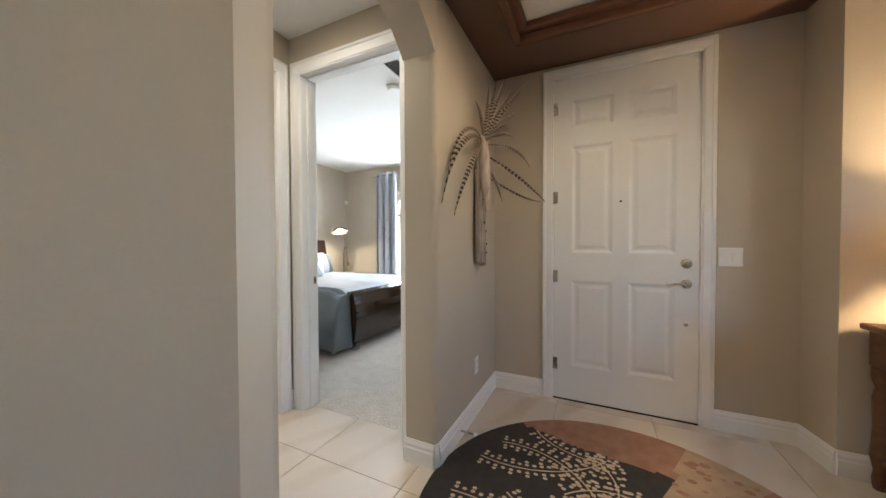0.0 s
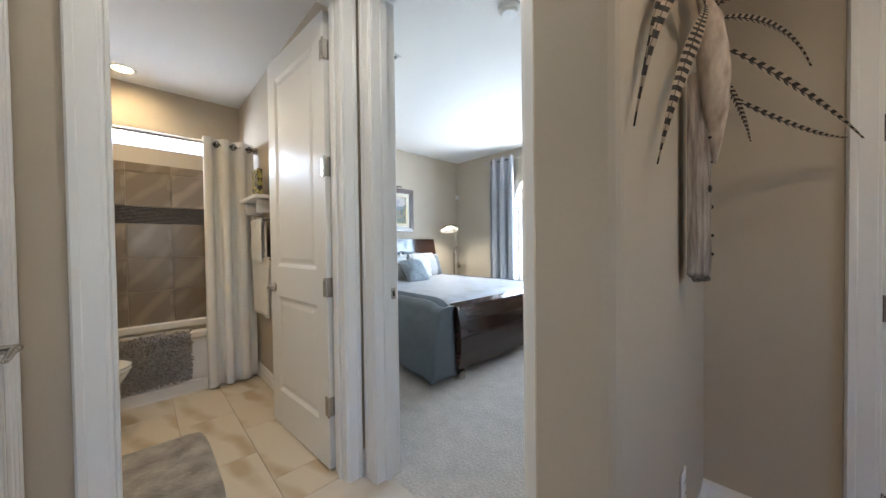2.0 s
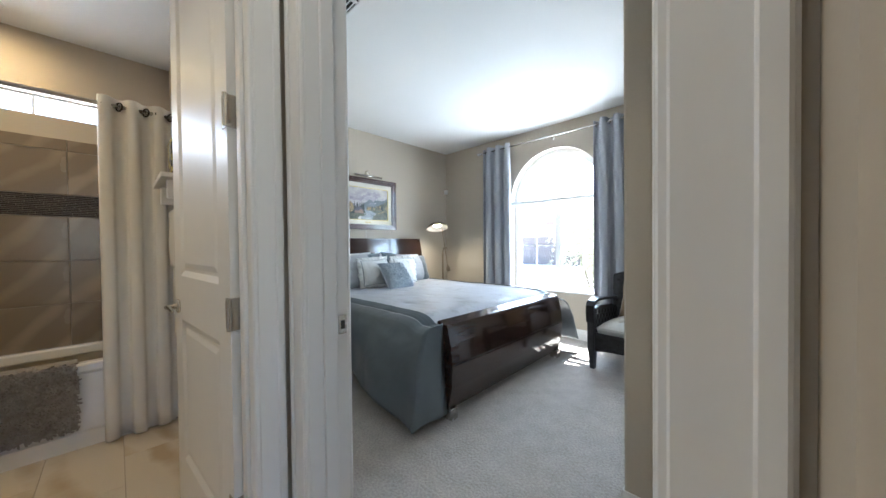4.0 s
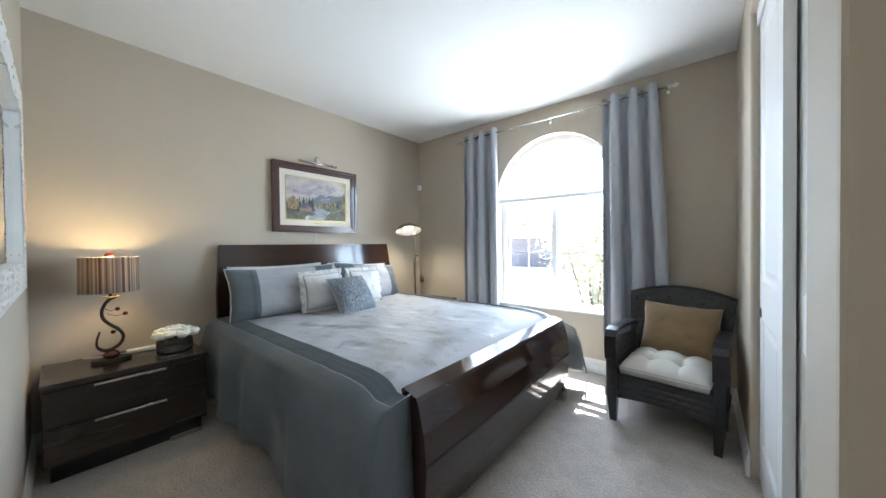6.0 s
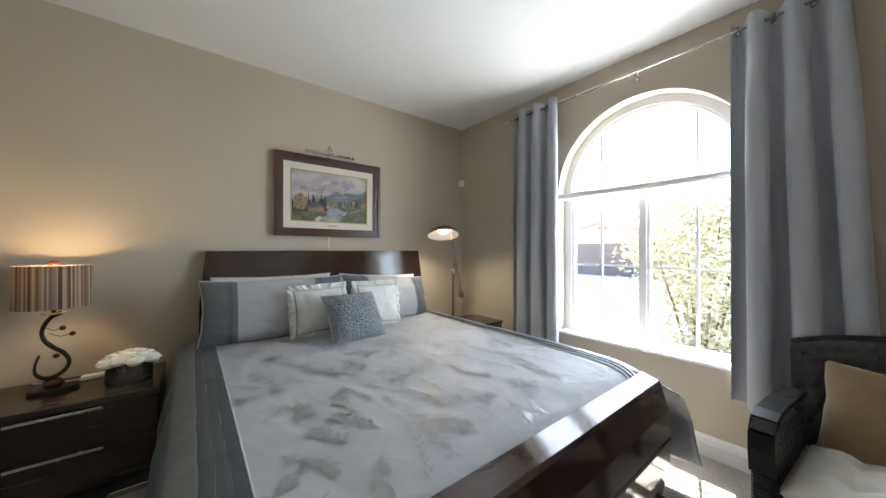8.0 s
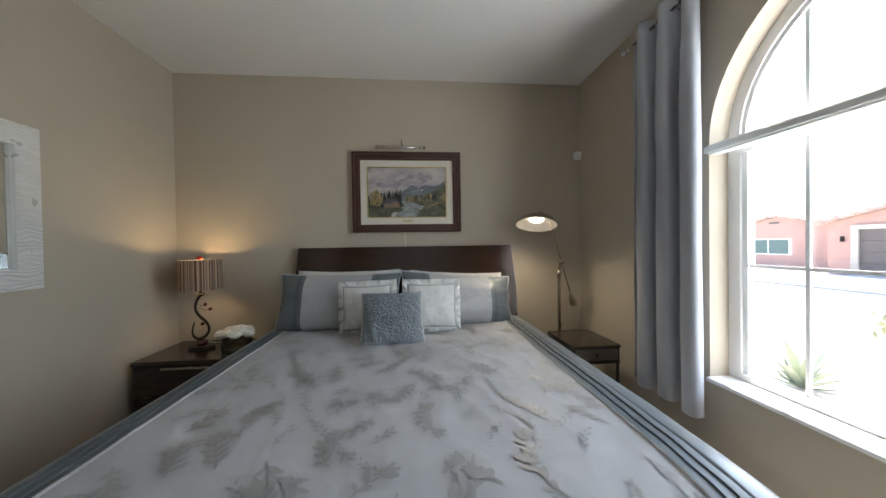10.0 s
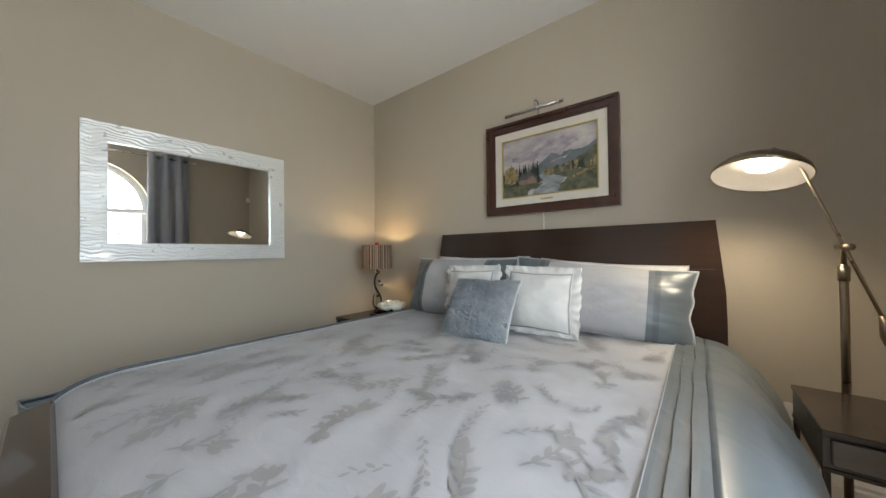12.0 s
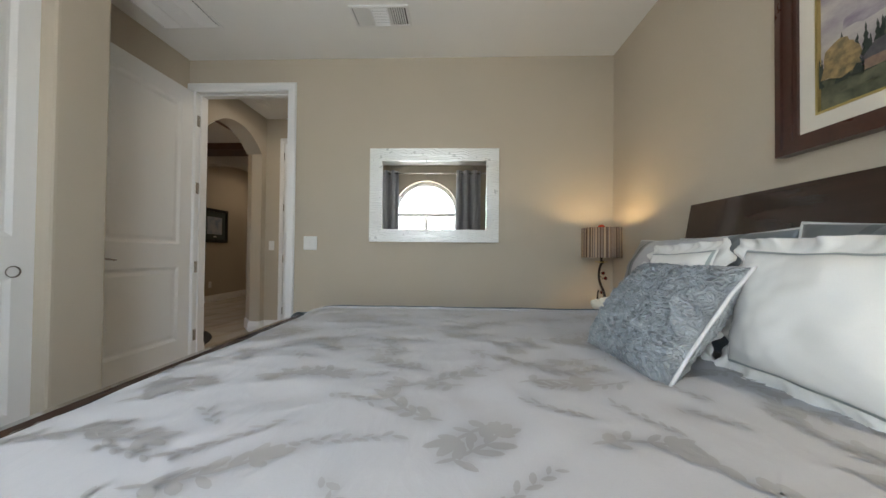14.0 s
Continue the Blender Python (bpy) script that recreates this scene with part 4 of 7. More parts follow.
def pillow_face(u, v, w, h, t, seed, side, soft=0.009, crinkle=0.0):
    """A point of a stuffed cushion; u, v from -1 to 1; side 1 or -1."""
    pin = 1 - (0.075 + 0.03 * noise.noise(Vector((u * 2.5, seed, v)))) * (1 - abs(u) ** 2) * abs(v) ** 3
    pin2 = 1 - (0.06 + 0.03 * noise.noise(Vector((v * 2.5, seed + 5.0, u)))) * (1 - abs(v) ** 2) * abs(u) ** 3
    e = max(0.0, (1 - abs(u) ** 2.6) * (1 - abs(v) ** 2.6))
    th = t / 2 * e ** 0.55
    n1 = noise.noise(Vector((u * 2.2 + seed, v * 2.2, side * 2.0)))
    n2 = noise.noise(Vector((u * 6 + seed, v * 5, side * 5.0)))
    # soft creases that run in from the corners and the ends
    cr = (1 - abs(noise.noise(Vector((u * 2.0 + v * 1.6 + seed, v * 4.5 - u * 1.2, side + 3.0))))) ** 8
    y = side * (th + (soft * n1 + 0.4 * soft * n2 - 0.22 * soft * cr * (0.15 + abs(u))) * min(1, e * 3))
    if crinkle:
        d = noise.noise(Vector((u * 3, v * 3, 9.0)))
        r1 = 1 - abs(noise.noise(Vector((u * 5 + 3 * d, v * 9 - 2 * d, side + 4.0))))
        r2 = 1 - abs(noise.noise(Vector((u * 11 - 2 * d, v * 15 + 3 * d, side + 8.0))))
        y += side * crinkle * (r1 ** 3 + 0.6 * r2 ** 3 - 0.6) * min(1, e * 4)
    return Vector((u * w / 2 * pin2, -y, (v * pin + 1) * h / 2))


def cushion(name, label, m, w, h, t, pieces, seed, group="", piping=None, flange=None, category="pillow", n=30, crinkle=0.0, sprigs=False):
    """A cushion of pieces (name, u0, u1, material); v spans the height. flange: a border (width, material)."""
    c = thing(name, label, category, group, m)
    for nm, u0, u1, material in pieces:
        bm = bmesh.new()
        k = max(4, int(n * (u1 - u0) / 2))
        for side in (1, -1):
            g = [[bm.verts.new(pillow_face(u0 + (u1 - u0) * i / k, -1 + 2 * j / n, w, h, t, seed, side, 0.009, crinkle)) for j in range(n + 1)] for i in range(k + 1)]
            for i in range(k):
                for j in range(n):
                    bm.faces.new((g[i][j], g[i + 1][j], g[i + 1][j + 1], g[i][j + 1]))
        bmesh.ops.remove_doubles(bm, verts=bm.verts, dist=0.0004)
        part(nm, bm, material, c, smooth=True)
    if sprigs:
        tagged(part("leaf_pattern", sham_sprigs(w, h, t, seed), SHAMLEAF, c, "woven leaf sprigs with a soft sheen"), kind="stuff")
    rim = []
    for i in range(40):
        rim.append((-1 + 2 * i / 40, -1))
    for i in range(40):
        rim.append((1, -1 + 2 * i / 40))
    for i in range(40):
        rim.append((1 - 2 * i / 40, 1))
    for i in range(40):
        rim.append((-1, 1 - 2 * i / 40))
    if piping:
        bm = tube(bmesh.new(), [pillow_face(u, v, w, h, t, seed, 1) for u, v in rim], 0.0045, 7, True)
        part("piping", bm, piping, c, smooth=True)
    if flange:
        fw, fm, tape = flange
        bm = bmesh.new()
        a, b, d = [], [], []
        for i, (u, v) in enumerate(rim):
            p = pillow_face(u * 0.96, v * 0.96, w, h, t, seed, 1)
            q = pillow_face(u, v, w, h, t, seed, 1)
            o = Vector((u, 0, v)).normalized()
            wav = 0.012 * math.sin(i * 0.55 + seed) + 0.008 * math.sin(i * 1.3)
            a.append(bm.verts.new(p))
            b.append(bm.verts.new(q + o * fw * 0.5 + Vector((0, wav * 0.4, 0))))
            d.append(bm.verts.new(q + o * fw * (1 + 4 * wav) + Vector((0, wav, 0))))
        L = len(rim)
        for i in range(L):
            j = (i + 1) % L
            bm.faces.new((a[i], a[j], b[j], b[i]))
            bm.faces.new((b[i], b[j], d[j], d[i]))
        ob = part("flange", bm, fm, c, smooth=True)
        md = ob.modifiers.new("thick", "SOLIDIFY")
        md.thickness = 0.004
        bm = bmesh.new()
        for side in (1, -1):
            g = []
            for u, v in rim:
                p0 = pillow_face(u * 0.90, v * 0.90, w, h, t, seed, side)
                p1 = pillow_face(u * 0.945, v * 0.945, w, h, t, seed, side)
                off = Vector((0, -side * 0.003, 0))
                g.append((bm.verts.new(p0 + off), bm.verts.new(p1 + off)))
            for i in range(L):
                j = (i + 1) % L
                bm.faces.new((g[i][0], g[j][0], g[j][1], g[i][1]))
        part("tape_trim", bm, tape, c, "grey-green ribbon trim", True)
    return c


def sham_sprigs(w, h, t, seed):
    """Woven leaf sprigs that lie on a sham's centre field."""
    rnd = random.Random(seed * 7)
    bm = bmesh.new()

    def blade(cx, cz, a, ln, wd):
        vs = []
        for u, v in ((0, 0), (0.3, 0.8), (0.65, 1.0), (1.0, 0), (0.65, -0.9), (0.3, -0.7)):
            x, z = cx + math.cos(a) * u * ln - math.sin(a) * v * wd, cz + math.sin(a) * u * ln + math.cos(a) * v * wd
            if abs(x) > w * 0.26 or abs(z) > h * 0.42:
                return
            vs.append(pillow_face(x / (w / 2), z / (h / 2), w, h, t, seed, 1) + Vector((0, -0.0022, 0)))
        bm.faces.new([bm.verts.new(p) for p in vs])

    for k in range(22):
        x, z, a = rnd.uniform(-w * 0.25, w * 0.25), rnd.uniform(-h * 0.42, h * 0.4), rnd.uniform(0, 6.28)
        for q in range(rnd.randint(3, 6)):
            blade(x, z, a + (0.8 if q % 2 else -0.8), rnd.uniform(0.022, 0.042), rnd.uniform(0.005, 0.009))
            x, z = x + math.cos(a) * 0.018, z + math.sin(a) * 0.018
    return bm


# paler and darker patches put the crinkles' highlights and shade into the colour
CRUSH = mat("crushed_silver_blue_satin", (0.40, 0.435, 0.455), 0.30, 0.4, vary=0.06, scale=14, fine=40, bump=0.0, color2=(0.28, 0.31, 0.335), mix=0.5)
n_, l_, b_ = nodes_of(CRUSH)
vo = n_.new("ShaderNodeTexNoise")
vo.inputs["Scale"].default_value, vo.inputs["Detail"].default_value, vo.inputs["Distortion"].default_value = 24, 3, 3.0
tcc = n_.new("ShaderNodeTexCoord")
l_.new(tcc.outputs["Object"], vo.inputs["Vector"])
bpp = n_.new("ShaderNodeBump")
bpp.inputs["Strength"].default_value, bpp.inputs["Distance"].default_value = 1.0, 0.035
l_.new(vo.outputs["Fac"], bpp.inputs["Height"])
l_.new(bpp.outputs["Normal"], b_.inputs["Normal"])
TAPE = mat("grey_green_ribbon", (0.30, 0.33, 0.32), 0.6, vary=0.05, fine=300, bump=0.1)
PIPE = mat("pale_piping", (0.55, 0.56, 0.56), 0.5, vary=0.03, bump=0.0)

cushion("sleeping_pillow", "white sleeping pillow against the headboard", frame_of(-4.92, 4.12, 0.70, 8, -2), 0.80, 0.385, 0.13, [("cover", -1, 1, WHITEC)], 1, "white pillows", PIPE)
cushion("sleeping_pillow", "white sleeping pillow against the headboard", frame_of(-4.92, 4.96, 0.69, 8, 2, 3), 0.76, 0.365, 0.13, [("cover", -1, 1, WHITEC)], 2, "white pillows", PIPE)
SHAM = [("end_band", -1, -0.66, SATIN), ("pleat_band", -0.66, -0.60, SATIN2), ("pleat_band", -0.60, -0.54, SATIN), ("centre", -0.54, 0.54, DAMASK), ("pleat_band", 0.54, 0.60, SATIN), ("pleat_band", 0.60, 0.66, SATIN2), ("end_band", 0.66, 1, SATIN)]
cushion("pillow_sham", "grey pillow sham with slate satin end bands", frame_of(-4.655, 4.085, 0.672, 19, -4), 0.885, 0.425, 0.20, SHAM, 3, "grey shams", PIPE, n=60, sprigs=True)
cushion("pillow_sham", "grey pillow sham with slate satin end bands", frame_of(-4.68, 4.955, 0.690, 21, 11, 5.5), 0.875, 0.385, 0.20, SHAM, 4, "grey shams", PIPE, n=60, sprigs=True)
cushion("white_cushion", "white square cushion with a ribbon-trimmed flange", frame_of(-4.535, 4.32, 0.703, 10, -3, -2), 0.35, 0.315, 0.14, [("cover", -1, 1, WHITEC)], 5, "white cushions", None, (0.034, WHITEC, TAPE), n=40)
cushion("white_cushion", "white square cushion with a ribbon-trimmed flange", frame_of(-4.53, 4.745, 0.703, 9, 2, 1), 0.355, 0.315, 0.14, [("cover", -1, 1, WHITEC)], 6, "white cushions", None, (0.034, WHITEC, TAPE), n=40)
cushion("accent_cushion", "small crushed silver-blue satin cushion with piping", frame_of(-4.268, 4.50, 0.672, 36, 4.5), 0.385, 0.365, 0.15, [("cover", -1, 1, CRUSH)], 7, "", PIPE, n=120, crinkle=0.011)


# woven leaf sprigs of the comforter's centre panel
rnd = random.Random(21)
bm = bmesh.new()


def leaf(cx, cy, a, ln, wd):
    ca, sa = math.cos(a), math.sin(a)
    vs = []
    for u, v in ((0, 0), (0.25, 0.75), (0.6, 1.0), (0.9, 0.6), (1.0, 0), (0.9, -0.5), (0.6, -0.9), (0.25, -0.7)):
        x, y = cx + ca * u * ln - sa * v * wd, cy + sa * u * ln + ca * v * wd
        if not (-4.92 < x < -2.985 and P0 + 0.012 < y < P1 - 0.012):
            return
        vs.append((x, y, top_z(x, y) + 0.0032))
    bm.faces.new([bm.verts.new(p) for p in vs])


pts = []
tries = 0
while len(pts) < 165 and tries < 20000:
    tries += 1
    p = (rnd.uniform(-4.85, -3.0), rnd.uniform(P0, P1))
    if all((p[0] - q[0]) ** 2 + (p[1] - q[1]) ** 2 > 0.0098 for q in pts):
        pts.append(p)
for k, (cx, cy) in enumerate(pts):
    a = rnd.choice((0.4, 2.6, 3.6, 5.6)) + rnd.uniform(-0.4, 0.4)
    x, y = cx, cy
    if k % 5 < 3:
        # a leafy sprig: bent stem, paired finger leaves, a fan at its tip
        bend = rnd.uniform(-0.25, 0.25)
        for i in range(rnd.randint(3, 5)):
            st = rnd.uniform(0.026, 0.036)
            leaf(x, y, a, st * 1.25, 0.0045)
            x, y = x + math.cos(a) * st, y + math.sin(a) * st
            for sd in (-1, 1):
                if rnd.random() < 0.8:
                    leaf(x, y, a + sd * rnd.uniform(0.5, 1.0), rnd.uniform(0.030, 0.052), rnd.uniform(0.0065, 0.0110))
            a += bend + rnd.uniform(-0.12, 0.12)
        for f in (-0.5, 0.0, 0.5):
            leaf(x, y, a + f + rnd.uniform(-0.1, 0.1), rnd.uniform(0.045, 0.065), rnd.uniform(0.009, 0.013))
    else:
        # loose small leaves in two slanting rows
        for q in range(rnd.randint(6, 11)):
            t = q * 0.016 - 0.06
            sd = 1 if q % 2 else -1
            leaf(x + math.cos(a) * t, y + math.sin(a) * t, a + sd * rnd.uniform(0.3, 0.8), rnd.uniform(0.018, 0.036), rnd.uniform(0.0035, 0.0065))
lp = part("leaf_pattern", bm, LEAFCOL, cf, "woven leaf sprigs in a darker sheen")
tagged(lp, kind="stuff")

# table lamp
tl = thing("table_lamp", "scrolled bronze table lamp with a striped drum shade, lit", "lamp", at=pose(-4.876, 3.055, 0.535) @ Matrix.Diagonal((0.87, 0.87, 1.14, 1.0)))
bm = lathe(bmesh.new(), [(0, 0), (1, 0), (1, 0.012), (0.95, 0.018), (0, 0.018)], 32)
bmesh.ops.scale(bm, vec=(0.062, 0.105, 1), verts=bm.verts)
part("base", bm, BLACKM, tl, smooth=False)
part("glass_bead", lathe(bmesh.new(), [(0, 0.018), (0.03, 0.02), (0.045, 0.033), (0.046, 0.042), (0.03, 0.055), (0, 0.06)], 24), mat("dark_red_glass", (0.09, 0.012, 0.01), 0.12, bump=0.0, coat=0.5), tl, "dark red glass bead", True)
pts = [(0, -0.055, 0.17), (0, -0.07, 0.13), (0, -0.07, 0.09), (0, -0.04, 0.065), (0, 0.0, 0.065), (0, 0.045, 0.09), (0, 0.062, 0.13), (0, 0.04, 0.17), (0, 0.0, 0.20), (0, -0.035, 0.235), (0, -0.045, 0.275), (0, -0.03, 0.315), (0, 0.0, 0.345), (0, 0.04, 0.36)]
sm = []
for i in range(len(pts) - 1):
    for q in range(4):
        t = q / 4
        p0, p1, p2, p3 = (Vector(pts[max(0, min(len(pts) - 1, i + o))]) for o in (-1, 0, 1, 2))
        sm.append(0.5 * ((2 * p1) + (p2 - p0) * t + (2 * p0 - 5 * p1 + 4 * p2 - p3) * t * t + (3 * p1 - p0 - 3 * p2 + p3) * t ** 3))
part("scroll", tube(bmesh.new(), sm, [0.005 + 0.005 * min(1, i / 14) for i in range(len(sm))], 10), BLACKM, tl, smooth=True)
for by, bz, sy in ((0.035, 0.285, -0.035), (0.075, 0.255, -0.02), (0.01, 0.16, 0.03)):
    bd = part("bead", lathe(bmesh.new(), [(0, -0.012), (0.012, -0.007), (0.015, 0), (0.012, 0.007), (0, 0.012)], 14, Matrix.Translation((0, by, bz))), bpy.data.materials["dark_red_glass"], tl, "small dark red bead", True)
    part("wire", tube(bmesh.new(), [(0, by, bz), (0, (by + sy) / 2, bz - 0.008), (0, sy, bz + 0.01)], 0.0016, 6), BLACKM, bd)
part("dish", lathe(bmesh.new(), [(0.008, 0.35), (0.05, 0.356), (0.051, 0.359), (0.008, 0.358)], 24), GOLD, tl, "gilt dish", True)
part("stem", tube(bmesh.new(), [(0, 0, 0.345), (0, 0, 0.45)], 0.010, 10), BLACKM, tl, smooth=True)
SHADE = bpy.data.materials.new("striped_lamp_shade")
SHADE.use_nodes = True
n_, l_, b_ = nodes_of(SHADE)
tcc = n_.new("ShaderNodeTexCoord")
gr = n_.new("ShaderNodeTexGradient")
gr.gradient_type = "RADIAL"
l_.new(tcc.outputs["Object"], gr.inputs["Vector"])
wn1 = n_.new("ShaderNodeTexNoise")
wn1.noise_dimensions = "1D"
wn1.inputs["Scale"].default_value, wn1.inputs["Detail"].default_value = 60, 8
l_.new(gr.outputs["Fac"], wn1.inputs["W"])
cr = n_.new("ShaderNodeValToRGB")
cr.color_ramp.elements[0].position, cr.color_ramp.elements[0].color = 0.36, (0.10, 0.065, 0.045, 1)
cr.color_ramp.elements[1].position, cr.color_ramp.elements[1].color = 0.62, (0.42, 0.34, 0.25, 1)
e_ = cr.color_ramp.elements.new(0.5)
e_.color = (0.22, 0.19, 0.17, 1)
l_.new(wn1.outputs["Fac"], cr.inputs["Fac"])
l_.new(cr.outputs["Color"], b_.inputs["Base Color"])
b_.inputs["Roughness"].default_value = 0.9
trn = n_.new("ShaderNodeBsdfTranslucent")
l_.new(cr.outputs["Color"], trn.inputs["Color"])
msh = n_.new("ShaderNodeMixShader")
msh.inputs["Fac"].default_value = 0.35
l_.new(b_.outputs["BSDF"], msh.inputs[1])
l_.new(trn.outputs["BSDF"], msh.inputs[2])
l_.new(msh.outputs["Shader"], n_["Material Output"].inputs["Surface"])
bm = bmesh.new()
lathe(bm, [(0.158, 0.385), (0.156, 0.575)], 48)
lathe(bm, [(0.154, 0.575), (0.156, 0.385)], 48)
part("shade", bm, SHADE, tl, "brown striped fabric drum shade", True)
part("finial", lathe(bmesh.new(), [(0, 0.575), (0.022, 0.578), (0.026, 0.588), (0.014, 0.598), (0, 0.60)], 16), mat("orange_red_glass", (0.55, 0.06, 0.02), 0.2, bump=0.0), tl, "orange-red glass finial", True)
part("bulb", lathe(bmesh.new(), [(0, 0.45), (0.018, 0.455), (0.026, 0.49), (0.018, 0.515), (0, 0.522)], 16), glow("warm_bulb", (1.0, 0.72, 0.38), 6), tl, "lit bulb", True)
lamp("table_lamp_light", "POINT", Matrix.Translation((-4.876, 3.055, 1.13)), 1.0, (1.0, 0.72, 0.36), radius=0.03)

# flowers in a glass bowl
fl = thing("flower_bowl", "white silk roses in a clear glass bowl", "flowers", at=pose(-4.79, 3.35, 0.535) @ Matrix.Diagonal((1.2, 1.2, 1.15, 1.0)))
bm = lathe(bmesh.new(), [(0, 0.0), (0.070, 0.0), (0.080, 0.006), (0.083, 0.03), (0.080, 0.075), (0.077, 0.075), (0.079, 0.03), (0.074, 0.010), (0, 0.008)], 32)
part("bowl", bm, GLASSV, fl, "clear glass bowl", True)
PETAL = mat("white_petals", (0.80, 0.77, 0.68), 0.7, vary=0.05, scale=30, bump=0.05)
rnd = random.Random(5)
for i in range(13):
    a, r = i * 2.4, 0.088 * math.sqrt((i + 0.3) / 13)
    c0 = Vector((r * math.cos(a), r * math.sin(a), 0.105 + 0.03 * (1 - r / 0.088)))
    bm = bmesh.new()
    for ring, (k, rr, up) in enumerate(((3, 0.010, 0.022), (5, 0.020, 0.016), (6, 0.031, 0.006))):
        for q in range(k):
            b = 2 * math.pi * q / k + ring * 0.7 + i
            d = Vector((math.cos(b), math.sin(b), 0))
            s = Vector((-d.y, d.x, 0))
            g = []
            for v in (0, 0.5, 1):
                for u in (-1, 0, 1):
                    p = c0 + d * (rr * (0.35 + 0.75 * v)) + s * (u * rr * 0.75 * (0.6 + 0.5 * v - 0.35 * v * v)) + Vector((0, 0, up * v + 0.012 * (v * (1 - v)) * 2 - abs(u) * 0.004 * v + 0.01 * (2 - ring) * 0.5))
                    g.append(bm.verts.new(p))
            for v in range(2):
                for u in range(2):
                    bm.faces.new((g[v * 3 + u], g[v * 3 + u + 1], g[v * 3 + u + 4], g[v * 3 + u + 3]))
    ball = len(bm.verts)
    lathe(bm, [(0, -0.020), (0.022, -0.014), (0.031, 0.0), (0.030, 0.012), (0.023, 0.023), (0.016, 0.019), (0.012, 0.027), (0.005, 0.022), (0, 0.024)], 14, Matrix.Translation(c0))
    bm.verts.ensure_lookup_table()
    for v in bm.verts[ball:]:
        v.co += (v.co - c0) * 0.30 * noise.noise((v.co - c0) * 60 + Vector((i, 0, 0)))
    part("rose", bm, PETAL, fl, smooth=True)
bm = bmesh.new()
for i in range(9):
    a = i * 0.7
    tube(bm, [(0.03 * math.cos(a), 0.03 * math.sin(a), 0.012), (0.05 * math.cos(a + 0.4), 0.05 * math.sin(a + 0.4), 0.10)], 0.002, 5)
part("stems", bm, mat("green_stems", (0.10, 0.13, 0.04), 0.6, bump=0.0), fl, "green stems")
# white remote box and its cable
ph = thing("charger_strip", "white plastic power strip on the nightstand", "power strip")
part("strip_body", bx(-5.0, 3.13, 0.535, -4.965, 3.28, 0.562, 0.006), PLASTW, ph)
part("cable", tube(bmesh.new(), [(-4.98, 3.13, 0.545), (-5.0, 3.08, 0.541), (-5.03, 3.0, 0.54), (-5.06, 2.94, 0.54)], 0.0035, 7), PLASTW, ph, smooth=True)

# small bedside table
st = thing("side_table", "small dark side table with one drawer and metal legs", "side table")
X0, X1, Y0, Y1 = -4.785, -4.385, 5.675, 6.005
part("case", bx(X0, Y0, 0.47, X1 - 0.012, Y1, 0.565), WOODZ, st)
part("top", bx(X0 - 0.004, Y0 - 0.004, 0.565, X1 + 0.002, Y1 + 0.004, 0.583, 0.003), WOODZ, st)
dr = part("drawer", bx(X1 - 0.012, Y0 + 0.016, 0.482, X1 - 0.002, Y1 - 0.016, 0.557, 0.003), mat("grey_brown_wood", (0.085, 0.062, 0.046), 0.45, vary=0.2, scale=6, stretch=(1, 1, 8), bump=0.05), st)
bm = lathe(bmesh.new(), [(0, 0), (0.016, 0), (0.016, 0.004), (0.008, 0.010), (0, 0.011)], 18, Matrix.Translation((X1 - 0.002, (Y0 + Y1) / 2, 0.52)) @ Matrix.Rotation(math.pi / 2, 4, "Y"))
part("ring_pull", bm, BLACKM, dr, "dark ring pull", True)
for x in (X0 + 0.008, X1 - 0.022):
    for y in (Y0 + 0.008, Y1 - 0.008):
        part("leg", bx(x - 0.008, y - 0.008, 0.0, x + 0.008, y + 0.008, 0.47, 0.002), BLACKM, st)
part("apron", bx(X0 - 0.002, Y0 - 0.003, 0.458, X1 - 0.006, Y1 + 0.003, 0.470, 0.002), BLACKM, st)

# floor lamp behind it
flp = thing("floor_lamp", "antique brass counterweight floor lamp with domed shade, lit", "lamp")
BRASSD = mat("antique_brass", (0.33, 0.27, 0.20), 0.3, 1.0, vary=0.06, scale=20, bump=0.01)
PX, PY = -4.94, 5.845
part("base", lathe(bmesh.new(), [(0, 0), (0.14, 0), (0.14, 0.016), (0.12, 0.024), (0.02, 0.03), (0.012, 0.05), (0, 0.05)], 32, Matrix.Translation((PX, PY, 0))), BRASSD, flp, smooth=True)
part("pole", tube(bmesh.new(), [(PX, PY, 0.04), (PX, PY, 1.03), (PX, PY, 1.06)], [0.013, 0.013, 0.009], 14), BRASSD, flp, smooth=True)
part("collar", tube(bmesh.new(), [(PX, PY, 0.985), (PX, PY, 1.045)], 0.017, 14), BRASSD, flp, smooth=True)
part("bend", tube(bmesh.new(), [(PX, PY, 1.05), (PX + 0.015, PY - 0.003, 1.085), (PX + 0.035, PY - 0.006, 1.11), (PX + 0.055, PY - 0.01, 1.12)], 0.009, 10), BRASSD, flp, smooth=True)
J = Vector((PX + 0.06, PY - 0.01, 1.12))
A0 = Vector((-4.825, 5.705, 1.48))
A1 = J + (J - A0) * 0.92
part("arm", tube(bmesh.new(), [tuple(A0), tuple(J), tuple(A1)], 0.006, 10), BRASSD, flp, smooth=True)
part("joint", tube(bmesh.new(), [tuple(J - Vector((0.03, 0.01, 0))), tuple(J + Vector((0.03, 0.01, 0)))], 0.013, 12), BRASSD, flp, smooth=True)
part("counterweight", tube(bmesh.new(), [tuple(A1 + (J - A1) * 0.22), tuple(A1), tuple(A1 - (J - A1) * 0.10)], [0.007, 0.030, 0.031], 16), BRASSD, flp, smooth=True)
